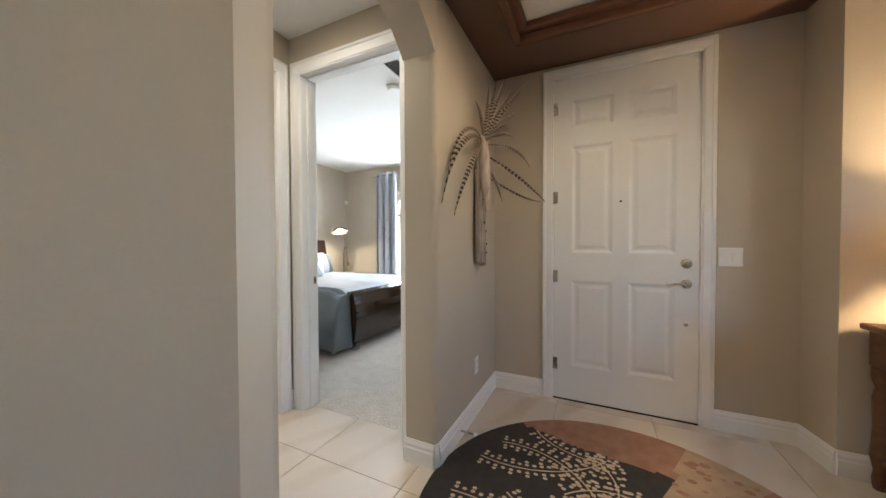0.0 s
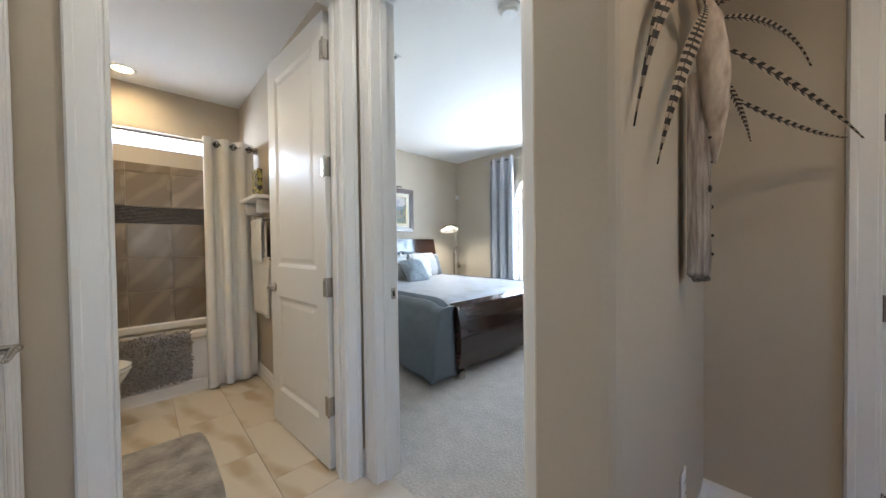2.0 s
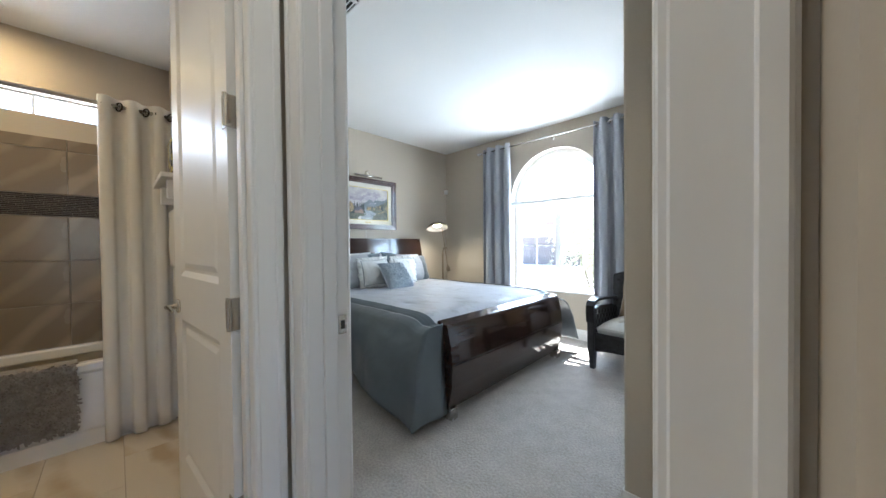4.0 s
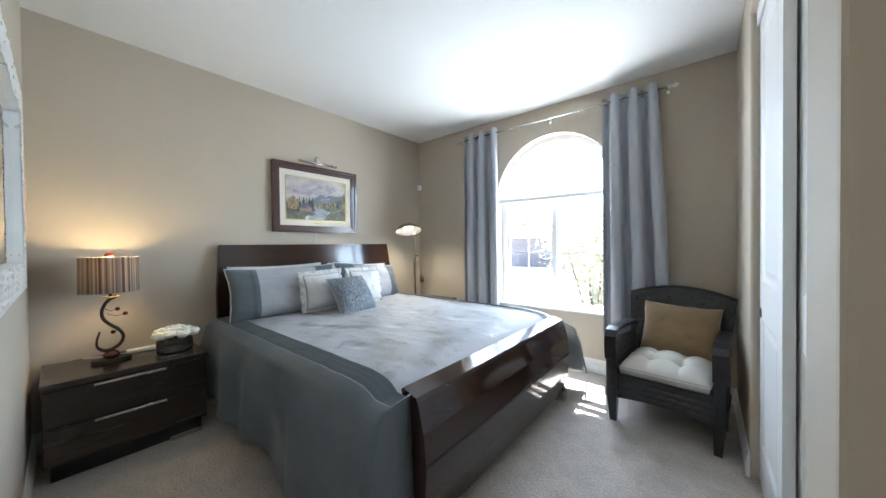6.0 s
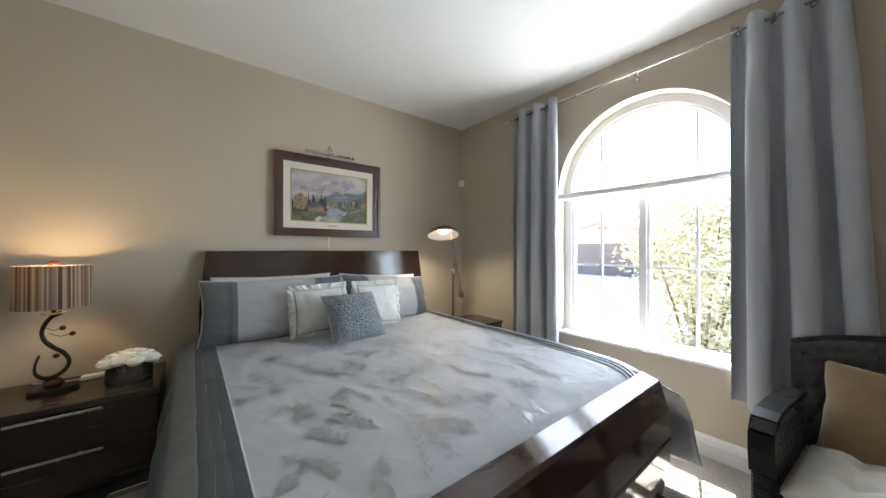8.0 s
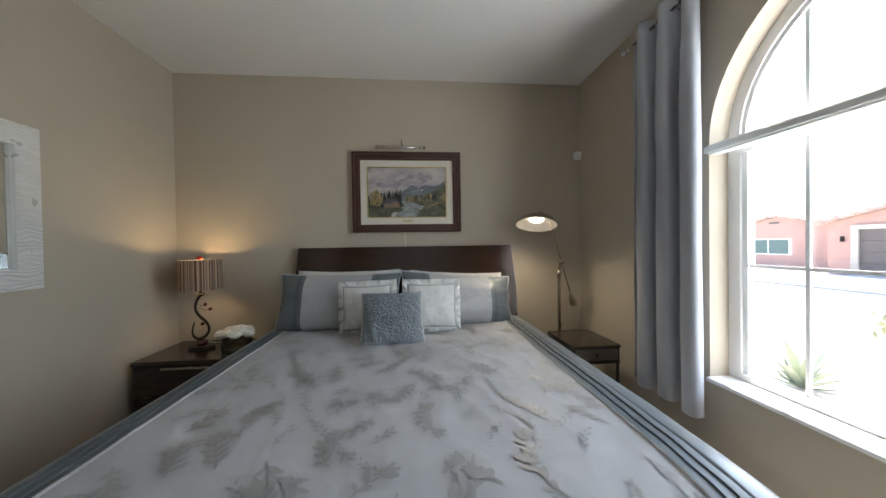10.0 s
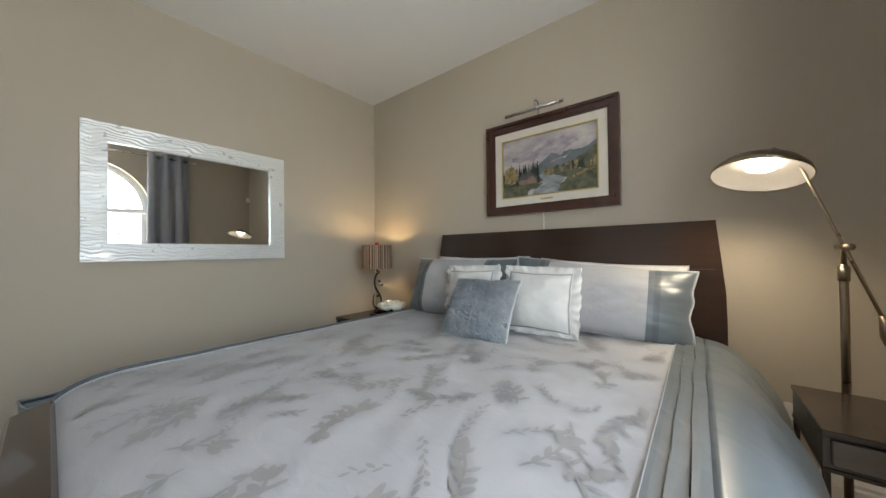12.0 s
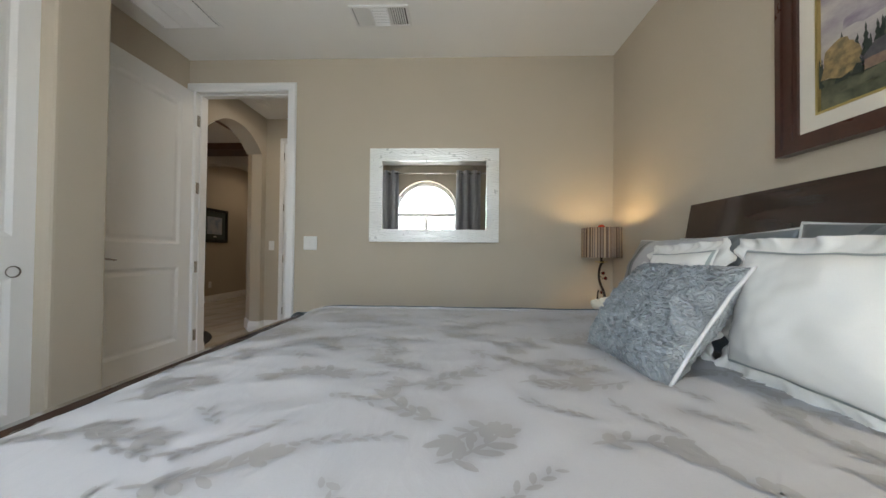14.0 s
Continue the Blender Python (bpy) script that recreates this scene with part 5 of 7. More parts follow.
HM = Matrix.Translation((-4.81, 5.60, 1.452)) @ Matrix.Rotation(radians(-9), 4, "X") @ Matrix.Rotation(radians(-16), 4, "Y")
sh = part("shade", lathe(bmesh.new(), [(0.0, 0.056), (0.03, 0.054), (0.08, 0.042), (0.12, 0.020), (0.150, -0.012), (0.158, -0.036), (0.154, -0.036), (0.146, -0.012), (0.116, 0.016)], 40, HM), BRASSD, flp, "domed brass shade", True)
part("liner", lathe(bmesh.new(), [(0.153, -0.034), (0.144, -0.011), (0.114, 0.014), (0.06, 0.034), (0.0, 0.038)], 40, HM), mat("white_enamel_liner", (0.45, 0.42, 0.38), 0.4, bump=0.0), sh, "white inner lining", True)
part("bulb", lathe(bmesh.new(), [(0, -0.006), (0.035, -0.004), (0.052, 0.004), (0.056, 0.02), (0, 0.03)], 24, HM), glow("lamp_bulb", (1.0, 0.90, 0.72), 3), flp, "lit reflector bulb", True)
part("knuckle", tube(bmesh.new(), [tuple(HM @ Vector((0, 0, 0.058))), tuple(HM @ Vector((0.0, 0.03, 0.085))), tuple(A0)], 0.009, 10), BRASSD, flp, smooth=True)
lamp("floor_lamp_light", "SPOT", HM @ Matrix.Translation((0, 0, -0.012)), 4.2, (1.0, 0.85, 0.62), radius=0.04, cone=radians(150))

# painting with its picture light
pa = thing("painting", "framed landscape painting of a cottage by a river", "painting")
PZ0, PZ1, PYA, PYB = 1.388, 2.063, 4.128, 5.04
def ring_frame(bm, x0, x1, ya, yb, za, zb, w, bev=0.0):
    prism(bm, [(ya, za), (yb, za), (yb - w, za + w), (ya + w, za + w)], x0, x1, "x")
    prism(bm, [(ya, zb), (yb, zb), (yb - w, zb - w), (ya + w, zb - w)], x0, x1, "x")
    prism(bm, [(ya, za), (ya, zb), (ya + w, zb - w), (ya + w, za + w)], x0, x1, "x")
    prism(bm, [(yb, za), (yb, zb), (yb - w, zb - w), (yb - w, za + w)], x0, x1, "x")
    return bm
bm = ring_frame(bmesh.new(), -5.12, -5.075, PYA, PYB, PZ0, PZ1, 0.022)
ring_frame(bm, -5.12, -5.086, PYA + 0.022, PYB - 0.022, PZ0 + 0.022, PZ1 - 0.022, 0.03)
ring_frame(bm, -5.12, -5.094, PYA + 0.052, PYB - 0.052, PZ0 + 0.052, PZ1 - 0.052, 0.014)
part("frame", bm, FRAMEW, pa, "mahogany moulded frame")
part("mount", ring_frame(bmesh.new(), -5.12, -5.104, PYA + 0.066, PYB - 0.066, PZ0 + 0.066, PZ1 - 0.066, 0.055), LINENM, pa, "cream linen mount")
part("gilt_fillet", ring_frame(bmesh.new(), -5.12, -5.100, PYA + 0.121, PYB - 0.121, PZ0 + 0.121, PZ1 - 0.121, 0.008), GOLD, pa, "gilt inner edge")
part("plate", bx(-5.104, 4.545, PZ0 + 0.088, -5.101, 4.63, PZ0 + 0.100), GOLD, pa, "small brass plate")
ya, yb, za, zb = PYA + 0.129, PYB - 0.129, PZ0 + 0.129, PZ1 - 0.129
PW, PHH = yb - ya, zb - za
def paint(name, c1, c2, sc, st=(1, 1, 1)):
    return mat(name, c1, 0.45, vary=0.12, scale=sc, fine=90, bump=0.15, color2=c2, stretch=st, mix=0.4)
SKY1 = paint("painted_sky", (0.55, 0.51, 0.46), (0.30, 0.25, 0.29), 7, (1, 1, 2.0))
CLOUD = paint("painted_clouds", (0.25, 0.21, 0.255), (0.46, 0.41, 0.41), 16, (1, 1, 2.0))
MNT = paint("painted_hills", (0.085, 0.105, 0.10), (0.19, 0.20, 0.22), 11)
WATER = paint("painted_river", (0.40, 0.42, 0.42), (0.13, 0.15, 0.15), 13, (1, 1, 3))
BANK = paint("painted_bank", (0.045, 0.055, 0.032), (0.15, 0.145, 0.09), 24)
TREE = paint("painted_firs", (0.012, 0.020, 0.017), (0.045, 0.055, 0.04), 34)
GOLDT = paint("painted_autumn", (0.40, 0.27, 0.12), (0.10, 0.085, 0.045), 42)
COTT = paint("painted_cottage", (0.19, 0.12, 0.10), (0.30, 0.20, 0.13), 40)
ROOFP = paint("painted_roof", (0.07, 0.065, 0.075), (0.12, 0.11, 0.11), 40)
pm = [SKY1, MNT, WATER, BANK, TREE, GOLDT, COTT, ROOFP, CLOUD]
bm = bmesh.new()
lay = [0]
def flat(poly, mi):
    lay[0] += 1
    f = bm.faces.new([bm.verts.new((-5.1125 + 0.00012 * lay[0], ya + u * PW, za + v * PHH)) for u, v in poly])
    f.material_index = mi
rnd = random.Random(9)
def soft(poly, mi, n=3, amp=0.012):
    out = []
    for (a, b), (c, d) in zip(poly, poly[1:] + poly[:1]):
        for k in range(n):
            t = k / n
            u, v = a + (c - a) * t, b + (d - b) * t
            if 0.01 < u < 0.99 and 0.01 < v < 0.99:
                u, v = u + rnd.uniform(-amp, amp) * 0.6, v + rnd.uniform(-amp, amp)
            out.append((min(1, max(0, u)), min(1, max(0, v))))
    flat(out, mi)
flat([(0, 0), (1, 0), (1, 1), (0, 1)], 0)
soft([(0.10, 0.62), (0.16, 0.78), (0.26, 0.80), (0.38, 0.74), (0.52, 0.86), (0.72, 0.92), (0.84, 0.80), (0.70, 0.66), (0.50, 0.60), (0.30, 0.58)], 8, 4, 0.03)
soft([(0.36, 0.40), (0.46, 0.56), (0.56, 0.66), (0.64, 0.60), (0.74, 0.66), (0.86, 0.62), (1, 0.74), (1, 0.3), (0.4, 0.28)], 1, 4)
soft([(0.52, 0.50), (0.62, 0.55), (0.74, 0.60), (0.70, 0.54), (0.60, 0.50)], 8, 3, 0.02)
soft([(0.76, 0.48), (0.90, 0.56), (1, 0.66), (1, 0.4), (0.8, 0.4)], 3, 4)
soft([(0.34, 0), (0.40, 0.16), (0.42, 0.30), (0.46, 0.36), (0.56, 0.33), (0.72, 0.26), (0.66, 0.14), (0.66, 0)], 2)
soft([(0, 0), (0, 0.26), (0.2, 0.24), (0.38, 0.28), (0.47, 0.24), (0.40, 0.18), (0.30, 0.08), (0.28, 0)], 3, 4)
soft([(1, 0), (1, 0.36), (0.8, 0.32), (0.50, 0.33), (0.60, 0.28), (0.72, 0.22), (0.64, 0.10), (0.62, 0)], 3, 4)
soft([(0.78, 0.20), (0.90, 0.27), (1, 0.30), (1, 0.33), (0.88, 0.30), (0.76, 0.23)], 5, 3, 0.008)
for k in range(44):
    u = rnd.uniform(0.50, 1.0)
    h = 0.07 + 0.17 * (u - 0.5) + rnd.uniform(-0.02, 0.04)
    b = 0.31 + 0.06 * (u - 0.5)
    w = rnd.uniform(0.018, 0.032)
    mi_ = 5 if rnd.random() < 0.6 else (4 if rnd.random() < 0.6 else 3)
    soft([(u - w, b), (u - w * 1.1, b + h * 0.6), (u - w * 0.3, b + h), (u + w * 0.6, b + h * 0.85), (u + w, b)], mi_, 3, 0.012)
for k in range(40):
    u = rnd.uniform(0.0, 0.42)
    h = rnd.uniform(0.18, 0.36)
    b = 0.20 + rnd.uniform(-0.02, 0.06)
    w = h * 0.085
    p = [(max(0, u - w), b)]
    for q in range(5):
        p.append((max(0, u - w * (1 - q / 5) * 0.95), b + h * (q + 0.3) / 5))
        p.append((max(0, u - w * (1 - (q + 1) / 5) * 0.55), b + h * (q + 0.9) / 5))
    p.append((u, b + h))
    for q in range(4, -1, -1):
        p.append((u + w * (1 - (q + 1) / 5) * 0.55, b + h * (q + 0.9) / 5))
        p.append((u + w * (1 - q / 5) * 0.95, b + h * (q + 0.3) / 5))
    p.append((u + w, b))
    flat(p, 4 if k % 7 else 3)
soft([(0.02, 0.24), (0.03, 0.48), (0.09, 0.56), (0.16, 0.48), (0.19, 0.30), (0.15, 0.22)], 5, 4, 0.02)
flat([(0.20, 0.19), (0.20, 0.28), (0.25, 0.36), (0.36, 0.34), (0.40, 0.26), (0.40, 0.19)], 6)
flat([(0.18, 0.27), (0.24, 0.38), (0.34, 0.39), (0.42, 0.27), (0.39, 0.27), (0.345, 0.33), (0.29, 0.27)], 7)
soft([(0.1, 0.1), (0.2, 0.18), (0.42, 0.17), (0.5, 0.20), (0.40, 0.10)], 3, 4)
part("canvas", bm, pm, pa, "painted river valley with firs and a cottage")
pl = thing("picture_light", "slim nickel picture light on an arched arm", "picture light")
part("tube_shade", tube(bmesh.new(), [(-5.0, 4.335, 2.075), (-5.0, 4.74, 2.075)], 0.011, 12), CHROME, pl, smooth=True)
arc = [(-5.085, 4.545 , 2.045), (-5.088, 4.545, 2.10), (-5.075, 4.545, 2.145), (-5.045, 4.545, 2.155), (-5.015, 4.545, 2.135), (-5.002, 4.545, 2.085)]
part("arm", tube(bmesh.new(), arc, 0.005, 8), CHROME, pl, smooth=True)
part("cord", tube(bmesh.new(), [(-5.112, 4.56, 1.39), (-5.114, 4.56, 1.2)], 0.003, 6), PLASTW, pl, "white cord", True)

# mirror with an embossed silver frame
MF = mat("embossed_silver_frame", (0.78, 0.78, 0.76), 0.30, 0.30, vary=0.02, scale=20, bump=0.0)
mi = thing("mirror", "wall mirror in an embossed silver-white frame", "mirror")
bm = bmesh.new()
MX0, MX1, MZ0, MZ1, FW = -4.158, -3.058, 1.088, 1.885, 0.105
def yframe(bm, y0, y1, xa, xb, za, zb, w):
    prism(bm, [(xa, za), (xb, za), (xb - w, za + w), (xa + w, za + w)], y0, y1, "y")
    prism(bm, [(xa, zb), (xb, zb), (xb - w, zb - w), (xa + w, zb - w)], y0, y1, "y")
    prism(bm, [(xa, za), (xa, zb), (xa + w, zb - w), (xa + w, za + w)], y0, y1, "y")
    prism(bm, [(xb, za), (xb, zb), (xb - w, zb - w), (xb - w, za + w)], y0, y1, "y")
yframe(bm, SY1, SY1 + 0.035, MX0, MX1, MZ0, MZ1, FW)
# embossed face: long shallow waves along the frame
NX, NZ = 260, 270
vs = {}
def emboss(x, z):
    w = 0.030 * noise.noise(Vector((x * 7, z * 7, 2.0)))
    brk = noise.noise(Vector((x * 16, z * 22, 9.0)))
    r = math.sin(2 * math.pi * ((z + 0.6 * w) * 50 + 0.9 * brk)) * (0.6 + 0.5 * noise.noise(Vector((x * 12, z * 30, 4.0))))
    return SY1 + 0.0365 + 0.0026 * r
def vert(i, k):
    if (i, k) not in vs:
        x, z = MX0 + (MX1 - MX0) * i / NX, MZ0 + (MZ1 - MZ0) * k / NZ
        vs[i, k] = bm.verts.new((x, emboss(x, z), z))
    return vs[i, k]
for i in range(NX):
    for k in range(NZ):
        x, z = MX0 + (MX1 - MX0) * (i + 0.5) / NX, MZ0 + (MZ1 - MZ0) * (k + 0.5) / NZ
        if not (MX0 + FW < x < MX1 - FW and MZ0 + FW < z < MZ1 - FW):
            bm.faces.new((vert(i, k), vert(i, k + 1), vert(i + 1, k + 1), vert(i + 1, k)))
fr_ = part("frame", bm, MF, mi, "embossed silver-white frame")
part("glass", bx(MX0 + FW - 0.002, SY1 + 0.002, MZ0 + FW - 0.002, MX1 - FW + 0.002, SY1 + 0.015, MZ1 - FW + 0.002), MIRR, mi, "mirror glass")

# wall plates, sensor, ceiling fixtures


def plate(name, label, m, w, h, rockers, cat="switch", outlet=False):
    """A wall plate in the xz plane facing -y."""
    t = thing(name, label, cat, at=m)
    part("plate", bx(-w / 2, -0.007, -h / 2, w / 2, 0, h / 2, 0.003), PLASTW, t)
    for i in range(rockers):
        x = (i - (rockers - 1) / 2) * 0.046
        if outlet:
            for z in (-0.02, 0.02):
                o = part("socket", bx(x - 0.017, -0.009, z - 0.014, x + 0.017, -0.005, z + 0.014, 0.002), PLASTW, t)
                bm = bx(x - 0.008, -0.0095, z - 0.004, x - 0.0055, -0.0088, z + 0.006)
                box(bm, x + 0.0055, -0.0095, z - 0.004, x + 0.008, -0.0088, z + 0.006)
                part("slots", bm, CHARC, o, "dark socket slots")
        else:
            part("rocker", bx(x - 0.017, -0.010, -0.033, x + 0.017, -0.005, 0.033, 0.002), PLASTW, t)
    return t


plate("light_switch", "white double rocker switch on the beige wall", pose(-2.535, SY1, 1.07, 0, 0, 180), 0.118, 0.118, 2)
plate("light_switch", "white double rocker switch beside the front door", pose(0.337, FY, 1.113, 0, 0, 0), 0.122, 0.118, 2)
plate("light_switch", "white rocker switch beside the closet door", pose(-1.475, 1.51, 1.07, 0, 0, 180), 0.072, 0.118, 1)
plate("wall_outlet", "white double outlet low on the wall", pose(-1.19, 3.10, 0.345, 0, 0, 90), 0.072, 0.118, 1, "outlet", True)
plate("wall_outlet", "white double outlet low on the closet wall", pose(-1.655, 3.71, 0.33, 0, 0, 0), 0.072, 0.118, 1, "outlet", True)
plate("wall_outlet", "white double outlet low on the hall wall", pose(0.95, -0.55, 0.34, 0, 0, -90), 0.072, 0.118, 1, "outlet", True)
plate("wall_outlet", "white double outlet behind the small side table", pose(-5.12, 5.731, 0.340, 0, 0, 90), 0.072, 0.118, 1, "outlet", True)
sn = thing("motion_detector", "small white alarm sensor in the wall corner", "sensor")
part("housing", bx(-5.118, 6.07, 2.012, -5.07, 6.122, 2.082, 0.010, seg=2), PLASTW, sn)
part("bracket", bx(-5.10, 6.11, 2.045, -5.08, 6.131, 2.075), PLASTW, sn)


def louvre(name, label, x0, x1, y0, y1, z, cells, blades, along):
    g = thing(name, label, "vent")
    bm = bmesh.new()
    yb_ = 0.022
    box(bm, x0, y0, z - 0.010, x1, y0 + yb_, z, 0.003)
    box(bm, x0, y1 - yb_, z - 0.010, x1, y1, z, 0.003)
    box(bm, x0, y0 + yb_, z - 0.010, x0 + yb_, y1 - yb_, z, 0.003)
    box(bm, x1 - yb_, y0 + yb_, z - 0.010, x1, y1 - yb_, z, 0.003)
    part("frame", bm, TRIM, g)
    # near-black flat sheet stands in for the shade behind the slats
    part("backing", bx(x0 + yb_, y0 + yb_, z - 0.002, x1 - yb_, y1 - yb_, z - 0.0005), CHARC if cells[0] != 0 else GROUT, g, "dark sheet standing for shade in the duct")
    xs = [x0 + yb_ + (x1 - x0 - 2 * yb_) * i / len(cells) for i in range(len(cells) + 1)]
    for c, (a, b) in enumerate(zip(xs, xs[1:])):
        if c:
            part("divider", bx(a - 0.006, y0 + yb_, z - 0.010, a + 0.006, y1 - yb_, z - 0.002), TRIM, g)
        k = cells[c]
        for i in range(abs(k)):
            t = (i + 0.5) / abs(k)
            if k > 0:
                yy = y0 + yb_ + (y1 - y0 - 2 * yb_) * t
                m = Matrix.Translation(((a + b) / 2, yy, z - 0.007)) @ Matrix.Rotation(radians(35), 4, "X")
                part("slat", bx(-(b - a) / 2 + 0.006, -blades, -0.0008, (b - a) / 2 - 0.006, blades, 0.0008, m=m), TRIM, g)
            else:
                xx = a + 0.006 + (b - a - 0.012) * t
                m = Matrix.Translation((xx, (y0 + y1) / 2, z - 0.007)) @ Matrix.Rotation(radians(35 if c else -35), 4, "Y")
                part("slat", bx(-blades, -(y1 - y0) / 2 + yb_, -0.0008, blades, (y1 - y0) / 2 - yb_, 0.0008, m=m), TRIM, g)
    return g


louvre("ceiling_vent", "white three-way ceiling air vent", -3.455, -3.04, 3.115, 3.325, ZC, [-7, 6, -7], 0.008, "x")
louvre("return_grille", "white louvred return-air grille on the ceiling", -2.03, -1.56, 3.13, 3.56, ZC, [17, 17, 17], 0.009, "x")


def smoke(x, y, z, label):
    s = thing("smoke_detector", label, "smoke detector", "smoke detectors")
    part("base", lathe(bmesh.new(), [(0, 0), (0.07, 0), (0.07, -0.012), (0.062, -0.016), (0, -0.016)], 28, Matrix.Translation((x, y, z))), PLASTW, s, smooth=False)
    part("cap", lathe(bmesh.new(), [(0.055, -0.016), (0.055, -0.032), (0.045, -0.040), (0, -0.042)], 28, Matrix.Translation((x, y, z))), PLASTW, s, smooth=False)


smoke(-2.155, 3.52, ZC, "round white smoke detector on the bedroom ceiling")
smoke(-1.60, 1.95, ZV, "round white smoke detector on the vestibule ceiling")


def can_light(x, y, z, watts, color, label, radius=0.06):
    c = thing("downlight", label, "downlight", "recessed downlights")
    part("trim_ring", lathe(bmesh.new(), [(0.062, 0), (0.085, 0), (0.085, -0.004), (0.070, -0.008), (0.062, -0.003)], 32, Matrix.Translation((x, y, z))), PLASTW, c, smooth=True)
    part("lens", lathe(bmesh.new(), [(0, -0.002), (0.064, -0.002)], 32, Matrix.Translation((x, y, z))), glow("downlight_lens", color, 4), c, "glowing lens")
    lamp("downlight_light", "SPOT", pose(x, y, z - 0.02, 0, 0, 0), watts, color, radius=radius, cone=radians(160))


can_light(-4.60, 1.71, ZB, 1.5, (1.0, 0.70, 0.33), "round recessed bathroom downlight, lit")
# this second bathroom downlight is added out of view to brighten the room
can_light(-3.35, 1.35, ZB, 3.0, (1.0, 0.70, 0.33), "round recessed bathroom downlight, lit")
can_light(-1.94, 2.12, ZV, 1.6, (1.0, 0.86, 0.66), "round recessed vestibule downlight, lit")

# wicker armchair
WEAVE = mat("woven_black_wicker", (0.020, 0.018, 0.019), 0.42, vary=0.3, scale=40, fine=90, bump=0.0)
n_, l_, b_ = nodes_of(WEAVE)
tcc = n_.new("ShaderNodeTexCoord")
sep = n_.new("ShaderNodeSeparateXYZ")
l_.new(tcc.outputs["Object"], sep.inputs["Vector"])
ad = n_.new("ShaderNodeMath")
ad.operation = "ADD"
l_.new(sep.outputs["X"], ad.inputs[0])
l_.new(sep.outputs["Y"], ad.inputs[1])
cb = n_.new("ShaderNodeCombineXYZ")
l_.new(ad.outputs["Value"], cb.inputs["X"])
l_.new(sep.outputs["Z"], cb.inputs["Y"])
brk = n_.new("ShaderNodeTexBrick")
brk.inputs["Scale"].default_value = 1.0
brk.inputs["Brick Width"].default_value, brk.inputs["Row Height"].default_value = 0.034, 0.013
brk.inputs["Mortar Size"].default_value, brk.inputs["Mortar Smooth"].default_value = 0.0035, 1.0
l_.new(cb.outputs["Vector"], brk.inputs["Vector"])
bpp = n_.new("ShaderNodeBump")
bpp.inputs["Strength"].default_value, bpp.inputs["Distance"].default_value = 1.0, 0.012
bpp.invert = True
l_.new(brk.outputs["Fac"], bpp.inputs["Height"])
l_.new(bpp.outputs["Normal"], b_.inputs["Normal"])

BLACKS = mat("black_wicker_strand", (0.026, 0.024, 0.025), 0.30, vary=0.25, scale=30, fine=200, bump=0.1)
ch = thing("armchair", "black woven wicker armchair with curved wooden arms", "chair", at=pose(-2.185, 5.60, 0, 0, 0, -5))
# local: front towards -y, width along x
def seat_shell(s):
    bm = bmesh.new()
    n = 16
    w, d0, d1 = 0.285, -0.285, 0.27
    # a side wall that narrows towards the back and rises to the arm
    prism(bm, [(d0 + 0.01, 0.17), (d1, 0.15), (d1 + 0.02, 0.50), (0.10, 0.56), (-0.15, 0.575), (d0 + 0.015, 0.56)], s * w - 0.018, s * w + 0.018, "x")
    return bm
def woven(bm, at, nu, nv, out, amp=0.0055):
    """A basket-woven sheet: at(u, v) gives its place, out the way that strands bulge."""
    g = []
    for a in range(nu + 1):
        row = []
        for b in range(nv + 1):
            p = Vector(at(a / nu, b / nv))
            k = abs(math.sin(math.pi * b / 4)) ** 0.6 * (0.55 + 0.45 * math.cos(math.pi * (a / 3 + b // 4)))
            row.append(bm.verts.new(p + Vector(out) * amp * k))
        g.append(row)
    for a in range(nu):
        for b in range(nv):
            bm.faces.new((g[a][b], g[a + 1][b], g[a + 1][b + 1], g[a][b + 1]))


for s_ in (-1, 1):
    bm = seat_shell(s_)
    for o_ in (-1, 1):
        woven(bm, lambda u, v: (s_ * 0.285 + o_ * 0.019, -0.272 + 0.54 * u, 0.165 + (0.39 - 0.05 * u) * v), 48, 32, (o_, 0, 0))
    part("side_panel", bm, BLACKS, ch, "woven black wicker strands")
bm = bmesh.new()
for o_, dy in ((-1, 0.0), (1, 0.03)):
    woven(bm, lambda u, v: (-0.28 + 0.56 * u, -0.285 - 0.08 * u * (1 - u) + dy, 0.155 + 0.14 * u * (1 - u) + (0.18 - 0.14 * u * (1 - u)) * v), 54, 16, (0, o_, 0))
box(bm, -0.275, -0.28, 0.325, 0.275, -0.262, 0.335)
part("front_apron", bm, BLACKS, ch, "woven black wicker strands")
part("seat", bx(-0.268, -0.275, 0.30, 0.268, 0.25, 0.335, 0.01), WEAVE, ch)
bm = bmesh.new()
NC, NR = 84, 52
rows = []
for j in range(NR + 1):
    v = j / NR
    row = []
    for a in range(NC + 1):
        u = -1 + 2 * a / NC
        hw = 0.280 + 0.048 * v
        top = 0.885 - 0.062 * u * u
        z = 0.16 + (top - 0.16) * v
        y = 0.235 + 0.075 * v + 0.03 * v * v - 0.055 * u * u
        # basket weave: flat strands that pass over and under
        y -= 0.008 * abs(math.sin(math.pi * j / 4)) ** 0.6 * (0.55 + 0.45 * math.cos(math.pi * (a / 3 + j // 4)))
        row.append((u * hw + 0.012 * v, y, z))
    rows.append(row)
F = [[bm.verts.new(p) for p in r] for r in rows]
B = [[bm.verts.new((p[0], p[1] + 0.03, p[2])) for p in r] for r in rows]
for g in (F, B):
    for j in range(NR):
        for a in range(NC):
            bm.faces.new((g[j][a], g[j][a + 1], g[j + 1][a + 1], g[j + 1][a]))
for j in range(NR):
    for a in (0, NC):
        bm.faces.new((F[j][a], F[j + 1][a], B[j + 1][a], B[j][a]))
